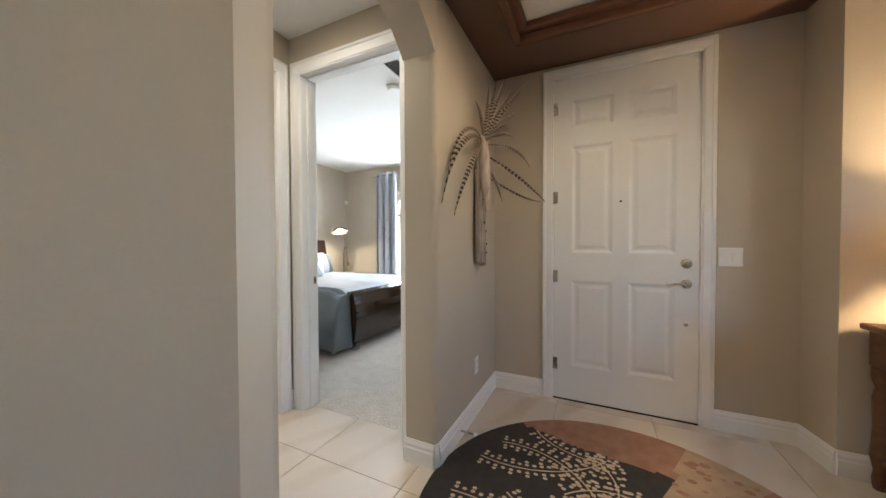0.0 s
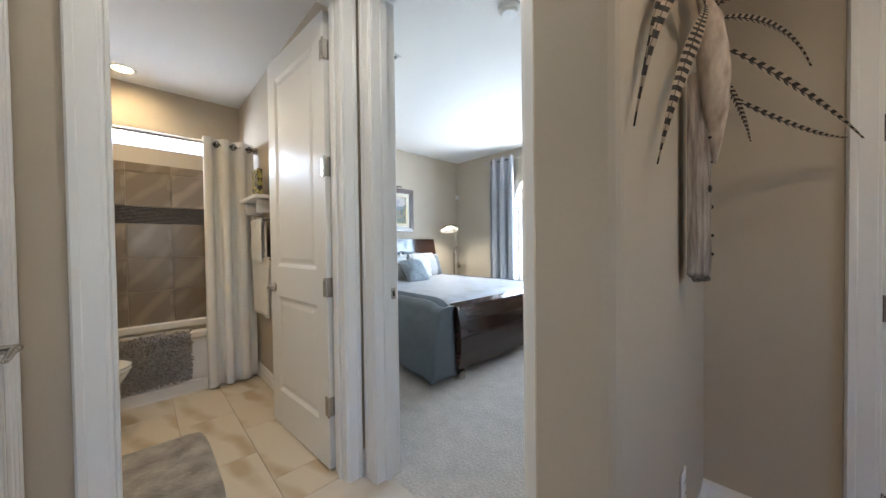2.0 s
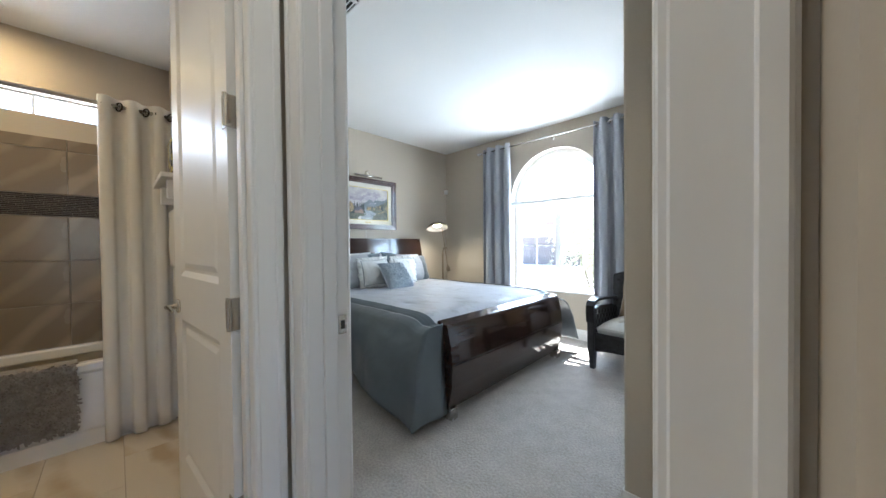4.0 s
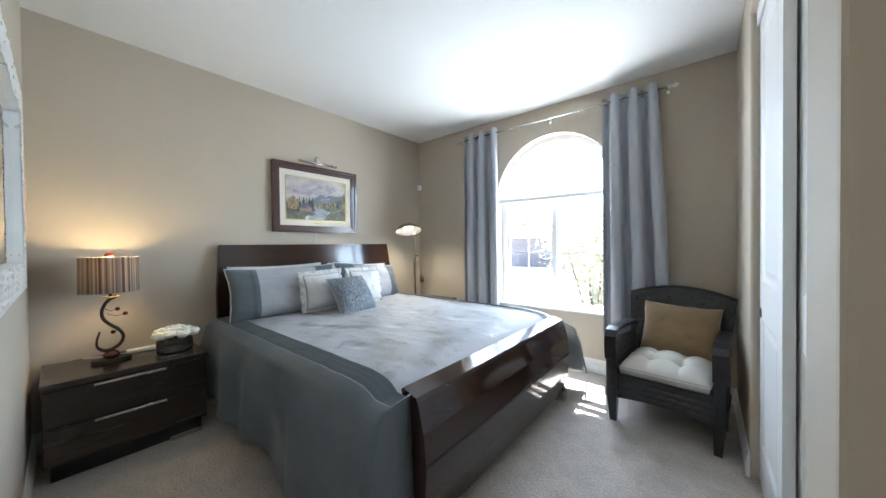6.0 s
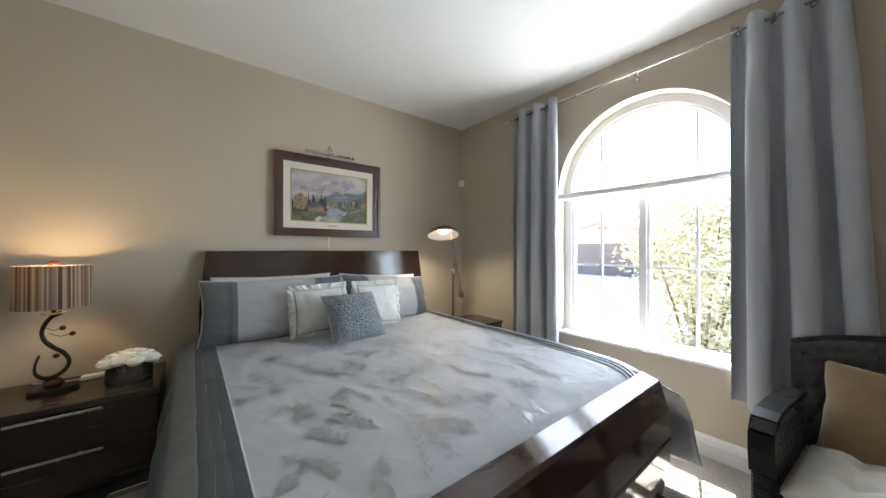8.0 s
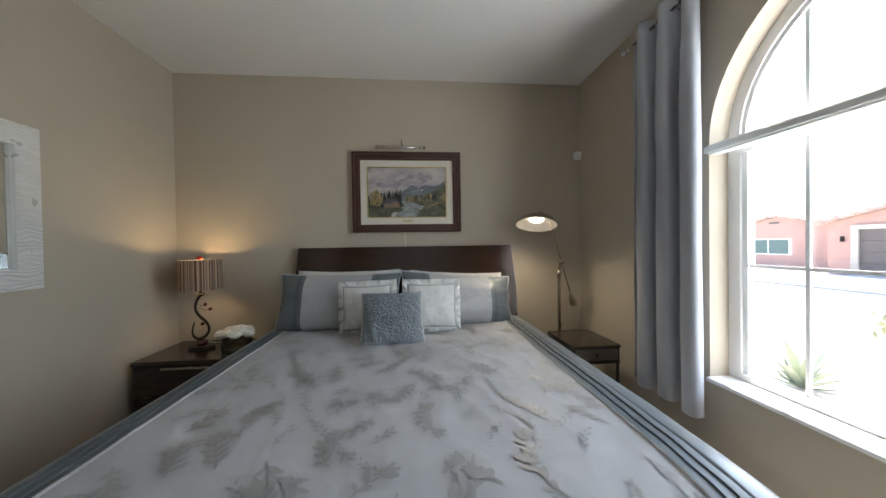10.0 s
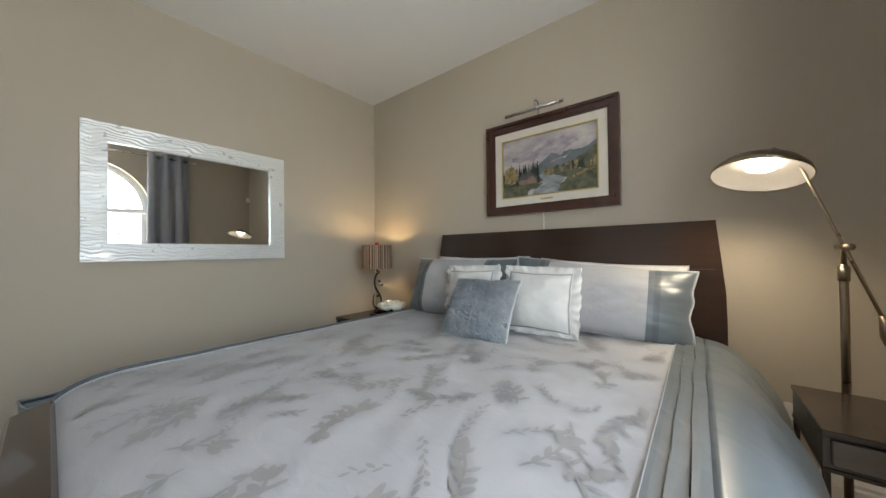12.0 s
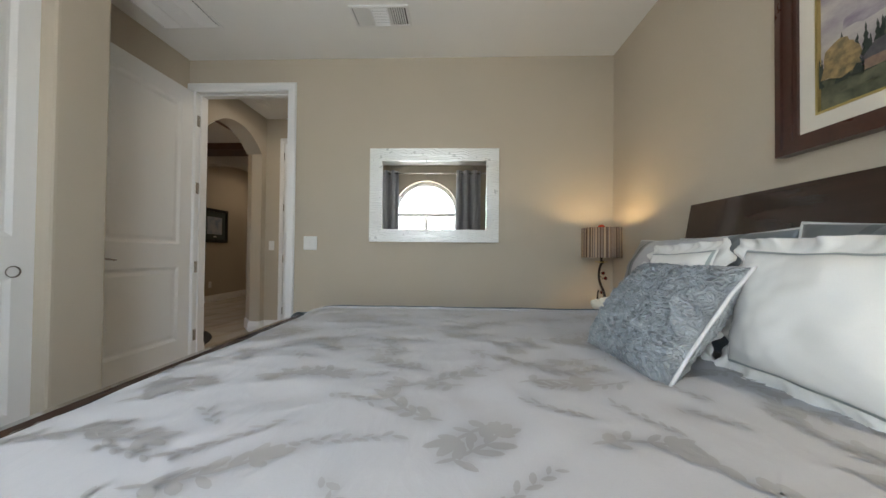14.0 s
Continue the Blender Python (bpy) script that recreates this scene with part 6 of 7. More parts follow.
for a in range(NC):
    for j in (0, NR):
        bm.faces.new((F[j][a], F[j][a + 1], B[j][a + 1], B[j][a]))
part("backrest", bm, BLACKS, ch, "woven black wicker strands", True)
part("back_rim", tube(bmesh.new(), [(p[0], p[1] + 0.015, p[2] + 0.004) for p in rows[NR][::6]], 0.017, 10), WEAVE, ch, smooth=True)
for s in (-1, 1):
    bm = bmesh.new()
    path = [(-0.305, 0.43), (-0.318, 0.52), (-0.315, 0.585), (-0.285, 0.622), (-0.22, 0.638), (-0.08, 0.634), (0.08, 0.622), (0.24, 0.61)]
    for (ya_, za_), (yb_, zb_) in zip(path, path[1:]):
        d = Vector((0, yb_ - ya_, zb_ - za_)).normalized()
        nrm = Vector((0, -d.z, d.y)) * 0.012
        q = [Vector((x, y, z)) + k * nrm for x, (y, z), k in ((s * 0.255, (ya_, za_), 1), (s * 0.330, (ya_, za_), 1), (s * 0.330, (ya_, za_), -1), (s * 0.255, (ya_, za_), -1))]
        r = [Vector((x, y, z)) + k * nrm for x, (y, z), k in ((s * 0.255, (yb_, zb_), 1), (s * 0.330, (yb_, zb_), 1), (s * 0.330, (yb_, zb_), -1), (s * 0.255, (yb_, zb_), -1))]
        A, C = [bm.verts.new(p) for p in q], [bm.verts.new(p) for p in r]
        for k in range(4):
            bm.faces.new((A[k], A[(k + 1) % 4], C[(k + 1) % 4], C[k]))
    bmesh.ops.remove_doubles(bm, verts=bm.verts, dist=0.006)
    part("arm", bm, BLACKW, ch, "black painted bentwood arm")
    part("front_post", bx(s * 0.292 - 0.032, -0.318, 0.16, s * 0.292 + 0.032, -0.265, 0.53, 0.008), WEAVE, ch)
    for y, lean in ((-0.29, -0.0), (0.25, 0.03)):
        bm = bmesh.new()
        x = s * 0.285
        t0 = [bm.verts.new((x + a, y + b, 0.17)) for a, b in ((-0.03, -0.028), (0.03, -0.028), (0.03, 0.028), (-0.03, 0.028))]
        t1 = [bm.verts.new((x + a - s * 0.004, y + b + lean, 0.0)) for a, b in ((-0.019, -0.019), (0.019, -0.019), (0.019, 0.019), (-0.019, 0.019))]
        for k in range(4):
            bm.faces.new((t0[k], t0[(k + 1) % 4], t1[(k + 1) % 4], t1[k]))
        bm.faces.new(t0)
        bm.faces.new(t1[::-1])
        part("leg", bm, BLACKW, ch, "tapered black leg")
CHM = pose(-2.185, 5.60, 0, 0, 0, -5)
sc = thing("seat_cushion", "tufted cream seat cushion on the armchair", "cushion", at=CHM)
bm = bmesh.new()
n = 40
def tuft_z(u, v):
    x, y = u * 0.25, v * 0.25
    e = max(0, (1 - abs(u) ** 3.4) * (1 - abs(v) ** 3.4)) ** 0.5
    d = 0
    for cx in (-0.085, 0.085):
        for cy in (-0.085, 0.085):
            r2 = (x - cx) ** 2 + (y - cy) ** 2
            d += 0.060 * math.exp(-r2 / 0.0012) + 0.013 * math.exp(-abs(x - cx) / 0.016) + 0.013 * math.exp(-abs(y - cy) / 0.016)
    return 0.040 + 0.085 * e - d * 0.75 * e
for side in (1, 0):
    g = [[bm.verts.new((-(-1 + 2 * i / n) * 0.25, -0.03 + (-1 + 2 * j / n) * 0.265, 0.335 + (tuft_z(-1 + 2 * i / n, -1 + 2 * j / n) if side else 0.012 * max(0, 1 - max(abs(-1 + 2 * i / n), abs(-1 + 2 * j / n)) ** 8) * 0 + (0.055 if max(abs(-1 + 2 * i / n), abs(-1 + 2 * j / n)) > 0.999 else 0.002)))) for j in range(n + 1)] for i in range(n + 1)]
    for i in range(n):
        for j in range(n):
            bm.faces.new((g[i][j], g[i + 1][j], g[i + 1][j + 1], g[i][j + 1]))
bmesh.ops.remove_doubles(bm, verts=bm.verts, dist=0.0006)
part("cover", bm, CREAMC, sc, smooth=True)
for cx in (-0.085, 0.085):
    for cy in (-0.085, 0.085):
        part("button", lathe(bmesh.new(), [(0, 0.004), (0.008, 0.002), (0.010, -0.003)], 12, Matrix.Translation((cx, -0.03 + cy * 1.06, 0.366))), CREAMC, sc, smooth=True)
tp = cushion("throw_pillow", "tan suede throw pillow on the armchair", CHM @ Matrix.Translation((0.02, 0.13, 0.395)) @ Matrix.Rotation(radians(-18), 4, "X") @ Matrix.Rotation(radians(2), 4, "Y"), 0.48, 0.40, 0.18, [("cover", -1, 1, TANC)], 12)

# ---- bathroom things ----
tub = thing("bathtub", "white enamel alcove bathtub", "bathtub")
AX = -4.24
bm = bmesh.new()
prism(bm, [(AX, 0.0), (AX, 0.09), (AX - 0.012, 0.10), (AX - 0.012, 0.43), (AX + 0.004, 0.45), (AX + 0.004, 0.485), (AX - 0.01, 0.497), (AX - 0.06, 0.497), (AX - 0.085, 0.47), (AX - 0.12, 0.12), (AX - 0.12, 0.0)], 0.98, 2.50, "y")
part("apron", bm, TUBW, tub)
bm = bmesh.new()
box(bm, TX + 0.012, 0.98, 0.43, TX + 0.07, 2.50, 0.497, 0.01)
box(bm, TX + 0.07, 2.40, 0.10, AX - 0.09, 2.50, 0.497, 0.01)
box(bm, TX + 0.07, 0.98, 0.10, AX - 0.09, 1.08, 0.497, 0.01)
box(bm, TX + 0.07, 1.08, 0.06, AX - 0.1, 2.40, 0.12)
part("basin", bm, TUBW, tub)
# alcove tiles on the long wall and the end wall
tw = structure(part("wall_tub_surround", bx(TX, 0.76, 0.497, TX + 0.006, 2.545, 1.93), GROUT), "grouted tub surround under marbled tiles", "wall")


def tile_mesh(name, a, b, t, axis, bev=0.0015):
    bm = bmesh.new()
    if axis == "x":
        box(bm, 0, 0.0015, 0.0015, t, a - 0.0015, b - 0.0015, bev)
    elif axis == "z":
        box(bm, 0.0015, 0.0015, 0, a - 0.0015, b - 0.0015, t, bev)
    me = bpy.data.meshes.new(name)
    bm.to_mesh(me)
    bm.free()
    return me


def put_piece(name, me, material, parent, loc):
    if not me.materials:
        me.materials.append(material)
    o = new(name, me)
    o.parent = parent
    o.location = loc
    return o


TW = 0.305
full = tile_mesh("tile", TW, 0.30, 0.006, "x")
ends = {}
for rz0, rz1 in ((0.49, 0.79), (0.79, 1.09), (1.09, 1.395), (1.545, 1.85), (1.85, 1.93)):
    y = 1.70 - 3 * TW
    while y < 2.54:
        y1 = min(2.545, y + TW)
        key = (round(y1 - y, 3), round(rz1 - rz0, 3))
        if key not in ends:
            ends[key] = tile_mesh("tile", key[0], key[1], 0.006, "x")
        if y1 > 0.80:
            put_piece("tile", ends[key], TILEW, tw, (TX + 0.006, y, rz0))
        y += TW
# mosaic band of thin strips
rnd = random.Random(4)
strips = [tile_mesh("mosaic_strip", L, 0.0118, 0.007, "x", 0.0) for L in (0.05, 0.08, 0.11, 0.14)]
for r in range(12):
    y = 1.36 + rnd.uniform(-0.05, 0)
    while y < 2.40:
        k = rnd.randrange(4)
        put_piece("mosaic_strip", strips[k], MOSA, tw, (TX + 0.006, y, 1.397 + r * 0.0122))
        y += (0.05, 0.08, 0.11, 0.14)[k] + 0.0005
# slot window over the tub
w2 = thing("window_2", "white-framed slot window over the tub", "window")
tagged(w2, kind="structure")
bm = bmesh.new()
for z0, z1 in ((2.075, 2.092), (2.208, 2.225)):
    box(bm, TX - 0.11, 1.0, z0, TX - 0.06, 2.36, z1)
for y in (1.0, 1.85, 2.343):
    box(bm, TX - 0.11, y, 2.092, TX - 0.06, y + 0.017, 2.208)
part("window_frame", bm, TRIM, w2)
p = part("pane", bx(TX - 0.09, 1.017, 2.092, TX - 0.086, 2.343, 2.208), GP, w2)
p.visible_shadow = False
bm = bmesh.new()
for z0, z1, y0, y1 in ((2.225, 2.255, 0.97, 2.39), (2.075, 2.225, 2.36, 2.39)):
    box(bm, TX, y0, z0, TX + 0.010, y1, z1, 0.002)
part("window_trim", bm, WALL, w2)
# shower rod and curtains
sr = thing("shower_rod", "nickel shower curtain rod", "shower rod")
part("rod", tube(bmesh.new(), [(-4.20, 0.73, 2.035), (-4.20, 2.553, 2.035)], 0.012, 12), CHROME, sr, smooth=True)
for y in (0.735, 2.548):
    part("flange", tube(bmesh.new(), [(-4.20, y - 0.012, 2.035), (-4.20, y + 0.012, 2.035)], 0.03, 16), CHROME, sr, smooth=True)
curtain("shower_curtain", 2.17, 2.53, -4.20, 0.015, 2.085, 3, 0.036, SHEERC, "white shower curtain drawn aside, beside the towels", 31, "shower curtains", 0.02, "y", True, BLACKM, 2.035)
curtain("shower_curtain", 1.14, 1.52, -4.20, 0.015, 2.085, 3, 0.036, SHEERC, "white shower curtain drawn aside, beside the toilet", 33, "shower curtains", 0.02, "y", True, BLACKM, 2.035)


def shag(bm, x0, x1, y0, y1, top, n, rnd, l=0.022, r=0.006, normal="z", drop=None):
    """Tufts of loose pile on a backing."""
    for _ in range(n):
        a, b = rnd.uniform(x0, x1), rnd.uniform(y0, y1)
        if normal == "z":
            p = Vector((a, b, top))
            d = Vector((rnd.uniform(-1, 1), rnd.uniform(-1, 1), 0.9)).normalized()
        else:
            p = Vector((top, a, b))
            d = Vector((0.7, rnd.uniform(-1, 1), rnd.uniform(-1.2, 0.5))).normalized()
        s = d.orthogonal().normalized() * r
        t = d.cross(s).normalized() * r
        q = p + d * l
        vs = [bm.verts.new(p + s), bm.verts.new(p - s * 0.5 + t), bm.verts.new(p - s * 0.5 - t)]
        ve = [bm.verts.new(q + s * 0.8), bm.verts.new(q - s * 0.4 + t * 0.8), bm.verts.new(q - s * 0.4 - t * 0.8)]
        for k in range(3):
            bm.faces.new((vs[k], vs[(k + 1) % 3], ve[(k + 1) % 3], ve[k]))
        bm.faces.new(ve)


hm = thing("tub_mat", "grey shaggy mat hung over the tub edge", "bath mat")
bm = bx(AX + 0.006, 1.66, 0.13, AX + 0.014, 2.06, 0.50)
box(bm, AX - 0.10, 1.66, 0.50, AX + 0.014, 2.06, 0.508)
part("backing", bm, SHAG, hm)
bm = bmesh.new()
shag(bm, 1.655, 2.065, 0.125, 0.515, AX + 0.012, 1500, random.Random(2), 0.026, 0.006, "x")
tagged(part("pile", bm, SHAG, hm, "grey chenille pile"), kind="stuff")
bmt = thing("bath_mat", "dark grey plush bath mat on the tiles", "bath mat")
bm = bmesh.new()
n = 36
x0, x1, y0, y1 = -3.52, -2.68, 1.50, 2.06
g = []
for i in range(n + 1):
    row = []
    for j in range(n + 1):
        u, v = -1 + 2 * i / n, -1 + 2 * j / n
        k = 0.93 + 0.07 * (1 - abs(u * v) ** 4)
        e = max(0, (1 - abs(u) ** 12) * (1 - abs(v) ** 12)) ** 0.5
        row.append(bm.verts.new(((x0 + x1) / 2 + u * k * (x1 - x0) / 2, (y0 + y1) / 2 + v * k * (y1 - y0) / 2, 0.002 + 0.022 * e + 0.005 * e * noise.noise(Vector((u * 6, v * 5, 0))))))
    g.append(row)
for i in range(n):
    for j in range(n):
        bm.faces.new((g[i][j], g[i + 1][j], g[i + 1][j + 1], g[i][j + 1]))
part("plush_top", bm, SHAGD, bmt, smooth=True)
# toilet
to = thing("toilet", "white porcelain toilet with a closed lid", "toilet", at=pose(-3.86, 1.02, 0))


def oval(bm, prof, m=None, n=32):
    """Stacked ovals (half width, back, front, height): a bowl shape facing +y."""
    rings = []
    for w, y0, y1, z in prof:
        c, h = (y0 + y1) / 2, (y1 - y0) / 2
        rings.append([bm.verts.new((w * math.cos(t), c + h * math.sin(t), z)) for t in [2 * math.pi * k / n for k in range(n)]])
    for a, b in zip(rings, rings[1:]):
        for k in range(n):
            bm.faces.new((a[k], a[(k + 1) % n], b[(k + 1) % n], b[k]))
    bm.faces.new(rings[0][::-1])
    bm.faces.new(rings[-1])
    return bm


part("bowl", oval(bmesh.new(), [(0.115, 0.02, 0.56, 0.0), (0.115, 0.02, 0.56, 0.04), (0.10, 0.04, 0.52, 0.12), (0.12, 0.05, 0.56, 0.22), (0.165, 0.03, 0.66, 0.32), (0.185, 0.02, 0.70, 0.385), (0.183, 0.02, 0.70, 0.40)]), TUBW, to, smooth=True)
part("seat", oval(bmesh.new(), [(0.185, 0.05, 0.705, 0.402), (0.19, 0.045, 0.71, 0.412), (0.186, 0.05, 0.705, 0.420)]), PLASTW, to, smooth=False)
part("lid", oval(bmesh.new(), [(0.186, 0.05, 0.705, 0.423), (0.19, 0.045, 0.71, 0.434), (0.17, 0.06, 0.69, 0.447)]), PLASTW, to, smooth=False)
part("tank", bx(-0.22, -0.29, 0.38, 0.22, -0.06, 0.76, 0.02, seg=2), TUBW, to)
part("tank_lid", bx(-0.23, -0.297, 0.76, 0.23, -0.05, 0.79, 0.008), TUBW, to)
part("neck", bx(-0.11, -0.25, 0.0, 0.11, 0.10, 0.40, 0.03, seg=2), TUBW, to)
# shelf with towels on the north wall
sf = thing("wall_shelf", "white wall shelf with a towel bar", "shelf")
part("board", bx(-4.12, 2.40, 1.545, -3.62, 2.56, 1.57, 0.003), TRIM, sf)
for x in (-4.05, -3.70):
    part("bracket", bx(x - 0.012, 2.43, 1.44, x + 0.012, 2.56, 1.545, 0.004), TRIM, sf)
part("towel_bar", tube(bmesh.new(), [(-4.12, 2.49, 1.385), (-3.62, 2.49, 1.385)], 0.009, 10), CHROME, sf, smooth=True)
part("lower_bar", tube(bmesh.new(), [(-4.14, 2.51, 1.08), (-3.60, 2.51, 1.08)], 0.009, 10), CHROME, sf, smooth=True)


def towel(label, x0, x1, y, top, drop, seed):
    t = thing("towel", label, "towel", "white towels")
    bm = bmesh.new()
    n, pr = 16, []
    for k in range(15):
        pr.append((-0.016, top - drop + drop * k / 14))
    for k in range(1, 6):
        a = math.pi * k / 6
        pr.append((-0.016 * math.cos(a), top + 0.016 * math.sin(a)))
    for k in range(15):
        pr.append((0.016, top - drop * 0.9 * k / 14))
    g = []
    for i in range(n + 1):
        u = i / n
        g.append([bm.verts.new((x0 + (x1 - x0) * u, y + p[0] * (1 + 0.35 * math.sin(u * 9 + seed + p[1] * 4)) + 0.006 * noise.noise(Vector((u * 4, p[1] * 5, seed))), p[1])) for p in pr])
    for a, b in zip(g, g[1:]):
        for k in range(len(pr) - 1):
            bm.faces.new((a[k], a[k + 1], b[k + 1], b[k]))
    o = part("terry", bm, WHITEC, t, smooth=True)
    md = o.modifiers.new("thick", "SOLIDIFY")
    md.thickness = 0.009


towel("small white towel folded over the upper bar", -4.07, -3.75, 2.485, 1.387, 0.33, 1)
towel("large white towel folded over the lower bar", -4.10, -3.68, 2.507, 1.082, 0.46, 4)
dv = thing("decor_box", "black and yellow patterned ornament on the shelf", "ornament")
part("panel", bx(-3.95, 2.46, 1.57, -3.80, 2.50, 1.80, 0.006), mat("black_yellow_pattern", (0.03, 0.03, 0.03), 0.5, vary=0.1, scale=30, fine=60, bump=0.0, color2=(0.42, 0.36, 0.10), mix=0.1), dv)
# bathroom floor tiles, long plank format
def lay(x0, x1, y0, y1, a, b, z, parent, material, off=0.5, name="floor_tile"):
    cache = {}
    r = 0
    y = y0
    while y < y1 - 1e-4:
        h = min(b, y1 - y)
        x = x0 - (a * off if r % 2 else 0)
        while x < x1 - 1e-4:
            xa, xb = max(x, x0), min(x + a, x1)
            if xb - xa > 0.02:
                key = (round(xb - xa, 3), round(h, 3))
                if key not in cache:
                    cache[key] = tile_mesh(name, key[0], key[1], 0.005, "z", 0.001)
                put_piece(name, cache[key], material, parent, (xa, y, z))
            x += a
        y += b
        r += 1


lay(-4.25, -2.50, 0.72, 2.55, 0.61, 0.305, -0.004, bpy.data.objects["floor_bathroom"], TILEF)
FT = marble("glossy_cream_hall_tile", (0.55, 0.50, 0.44), (0.485, 0.425, 0.355), 0.14, (0, 0, radians(20)), 1.0, 5.0)
lay(-2.50, -1.29, 1.07, 2.69, 0.605, 0.605, -0.004, bpy.data.objects["floor_foyer"], FT, 0.0)
lay(-1.29, 1.735, -1.35, 3.57, 0.605, 0.605, -0.004, bpy.data.objects["floor_foyer"], FT, 0.0)

# ---- foyer things ----
# rug: round, in black, terracotta and tan sectors with dotted scrolls
rug = thing("rug", "round black, terracotta and tan patterned rug", "rug", at=pose(-0.31, 2.42, 0))
RB = mat("black_rug_pile", (0.022, 0.020, 0.020), 0.95, vary=0.2, scale=20, fine=300, bump=0.5, dist=0.004)
RT = mat("terracotta_rug_pile", (0.20, 0.10, 0.065), 0.95, vary=0.2, scale=14, fine=300, bump=0.5, color2=(0.27, 0.16, 0.11), dist=0.004)
RN = mat("tan_rug_pile", (0.30, 0.225, 0.155), 0.95, vary=0.15, scale=14, fine=300, bump=0.5, dist=0.004)
RD = mat("cream_rug_dots", (0.42, 0.30, 0.20), 0.95, vary=0.25, scale=12, fine=300, bump=0.4, color2=(0.55, 0.47, 0.36), dist=0.004)
RR = 0.88
def rug_field(x, y):
    """0 black, 1 terracotta, 2 tan: bands that sweep across the round rug."""
    across = 0.933 * x - 0.361 * y
    if across > 0.046:
        return 1 if across > 0.375 else 2
    return 1 if 0.227 * x + 0.974 * y > 0.513 + 0.02 * math.sin(x * 7) else 0


def rug_part(k):
    bm = bmesh.new()
    na, nr, z = 120, 42, 0.012
    for a in range(na):
        t0, t1 = 2 * math.pi * a / na, 2 * math.pi * (a + 1) / na
        for r in range(nr):
            r0, r1, tm = RR * r / nr, RR * (r + 1) / nr, (t0 + t1) / 2
            rm = (r0 + r1) / 2
            if rug_field(rm * math.cos(tm), rm * math.sin(tm)) != k:
                continue
            q = [(r1, t0), (r1, t1)] + ([(r0, t1), (r0, t0)] if r else [(0, 0)])
            bm.faces.new([bm.verts.new((d * math.cos(t), d * math.sin(t), z)) for d, t in q])
            if r == nr - 1:
                bm.faces.new([bm.verts.new((d * math.cos(t), d * math.sin(t), h)) for d, t, h in ((r1, t0, z), (r1 * 1.004, t0, 0), (r1 * 1.004, t1, 0), (r1, t1, z))])
    bmesh.ops.remove_doubles(bm, verts=bm.verts, dist=0.0003)
    return bm


part("black_field", rug_part(0), RB, rug, "black pile")
part("terracotta_field", rug_part(1), RT, rug, "terracotta pile")
part("tan_field", rug_part(2), RN, rug, "tan pile")
rnd = random.Random(3)
bm = bmesh.new()
fields = (0,)
def dot(x, y, r, z=0.0135):
    if x * x + y * y < (RR - 0.02) ** 2 and rug_field(x, y) in fields:
        vs = [bm.verts.new((x + r * math.cos(t), y + r * 0.85 * math.sin(t), z)) for t in [2 * math.pi * k / 10 for k in range(10)]]
        bm.faces.new(vs)
def swirl(cx, cy, a, L, cur, w):
    x, y = cx, cy
    pts = []
    k = int(L / 0.02)
    for i in range(k):
        pts.append((x, y))
        x += 0.02 * math.cos(a)
        y += 0.02 * math.sin(a)
        a += cur * 0.02
        if i % 2 == 0:
            for s in (-1, 1):
                for q in (1, 2)[:1 + (i % 4 == 0)]:
                    d = 0.024 * q + 0.006
                    dot(x - s * math.sin(a) * d, y + s * math.cos(a) * d, 0.012)
    for (xa, ya_), (xb, yb_) in zip(pts, pts[1:]):
        d = Vector((xb - xa, yb_ - ya_, 0)).normalized()
        nn = Vector((-d.y, d.x, 0)) * w
        if xa * xa + ya_ * ya_ < (RR - 0.03) ** 2 and xb * xb + yb_ * yb_ < (RR - 0.03) ** 2:
            bm.faces.new([bm.verts.new(p) for p in ((xa - nn.x, ya_ - nn.y, 0.0132), (xb - nn.x, yb_ - nn.y, 0.0132), (xb + nn.x, yb_ + nn.y, 0.0132), (xa + nn.x, ya_ + nn.y, 0.0132))])
for cx, cy, a, L, cur in ((-0.62, 0.42, 0.2, 0.62, -2.2), (-0.70, 0.25, -0.2, 0.75, 1.6), (-0.45, 0.62, -0.9, 0.5, 2.5), (-0.75, -0.05, 0.1, 0.7, -1.4), (-0.55, -0.30, 0.6, 0.7, -1.8), (-0.25, 0.15, 0.8, 0.6, -3.0), (-0.3, -0.4, 1.1, 0.55, 1.6), (-0.15, 0.5, -0.6, 0.4, -3.5), (-0.5, 0.05, -0.7, 0.45, 2.0)):
    swirl(cx, cy, a, L, cur, 0.004)
tagged(part("scroll_pattern", bm, RD, rug, "cream dotted scrolls"), kind="stuff")
bm = bmesh.new()
fields = (2,)
for _ in range(420):
    a, r = rnd.uniform(0, 2 * math.pi), 0.85 * math.sqrt(rnd.random())
    x, y = r * math.cos(a), r * math.sin(a)
    if rug_field(x, y) == 2:
        dot(x, y, rnd.uniform(0.010, 0.026))
tagged(part("pebble_dots", bm, RT, rug, "brown pebble dots"), kind="stuff")

# feather and driftwood wall hanging
fh = thing("feather_hanging", "driftwood wall hanging with long barred feathers", "wall hanging")
DRIFT = mat("bleached_driftwood", (0.40, 0.34, 0.29), 0.8, vary=0.25, scale=14, fine=60, bump=0.6, color2=(0.13, 0.10, 0.085), stretch=(6, 6, 0.5), mix=0.4)
PEEL = mat("pale_bark", (0.56, 0.48, 0.40), 0.75, vary=0.15, scale=11, fine=40, bump=0.4, color2=(0.30, 0.22, 0.17), stretch=(3, 3, 1), mix=0.35)
FEA = mat("barred_feather", (0.36, 0.285, 0.215), 0.8, vary=0.2, scale=30, fine=60, bump=0.3)
FEB = mat("dark_feather_bars", (0.022, 0.017, 0.015), 0.8, vary=0.2, scale=30, bump=0.2)
rnd = random.Random(12)
FXX, FYY = -1.135, 3.06
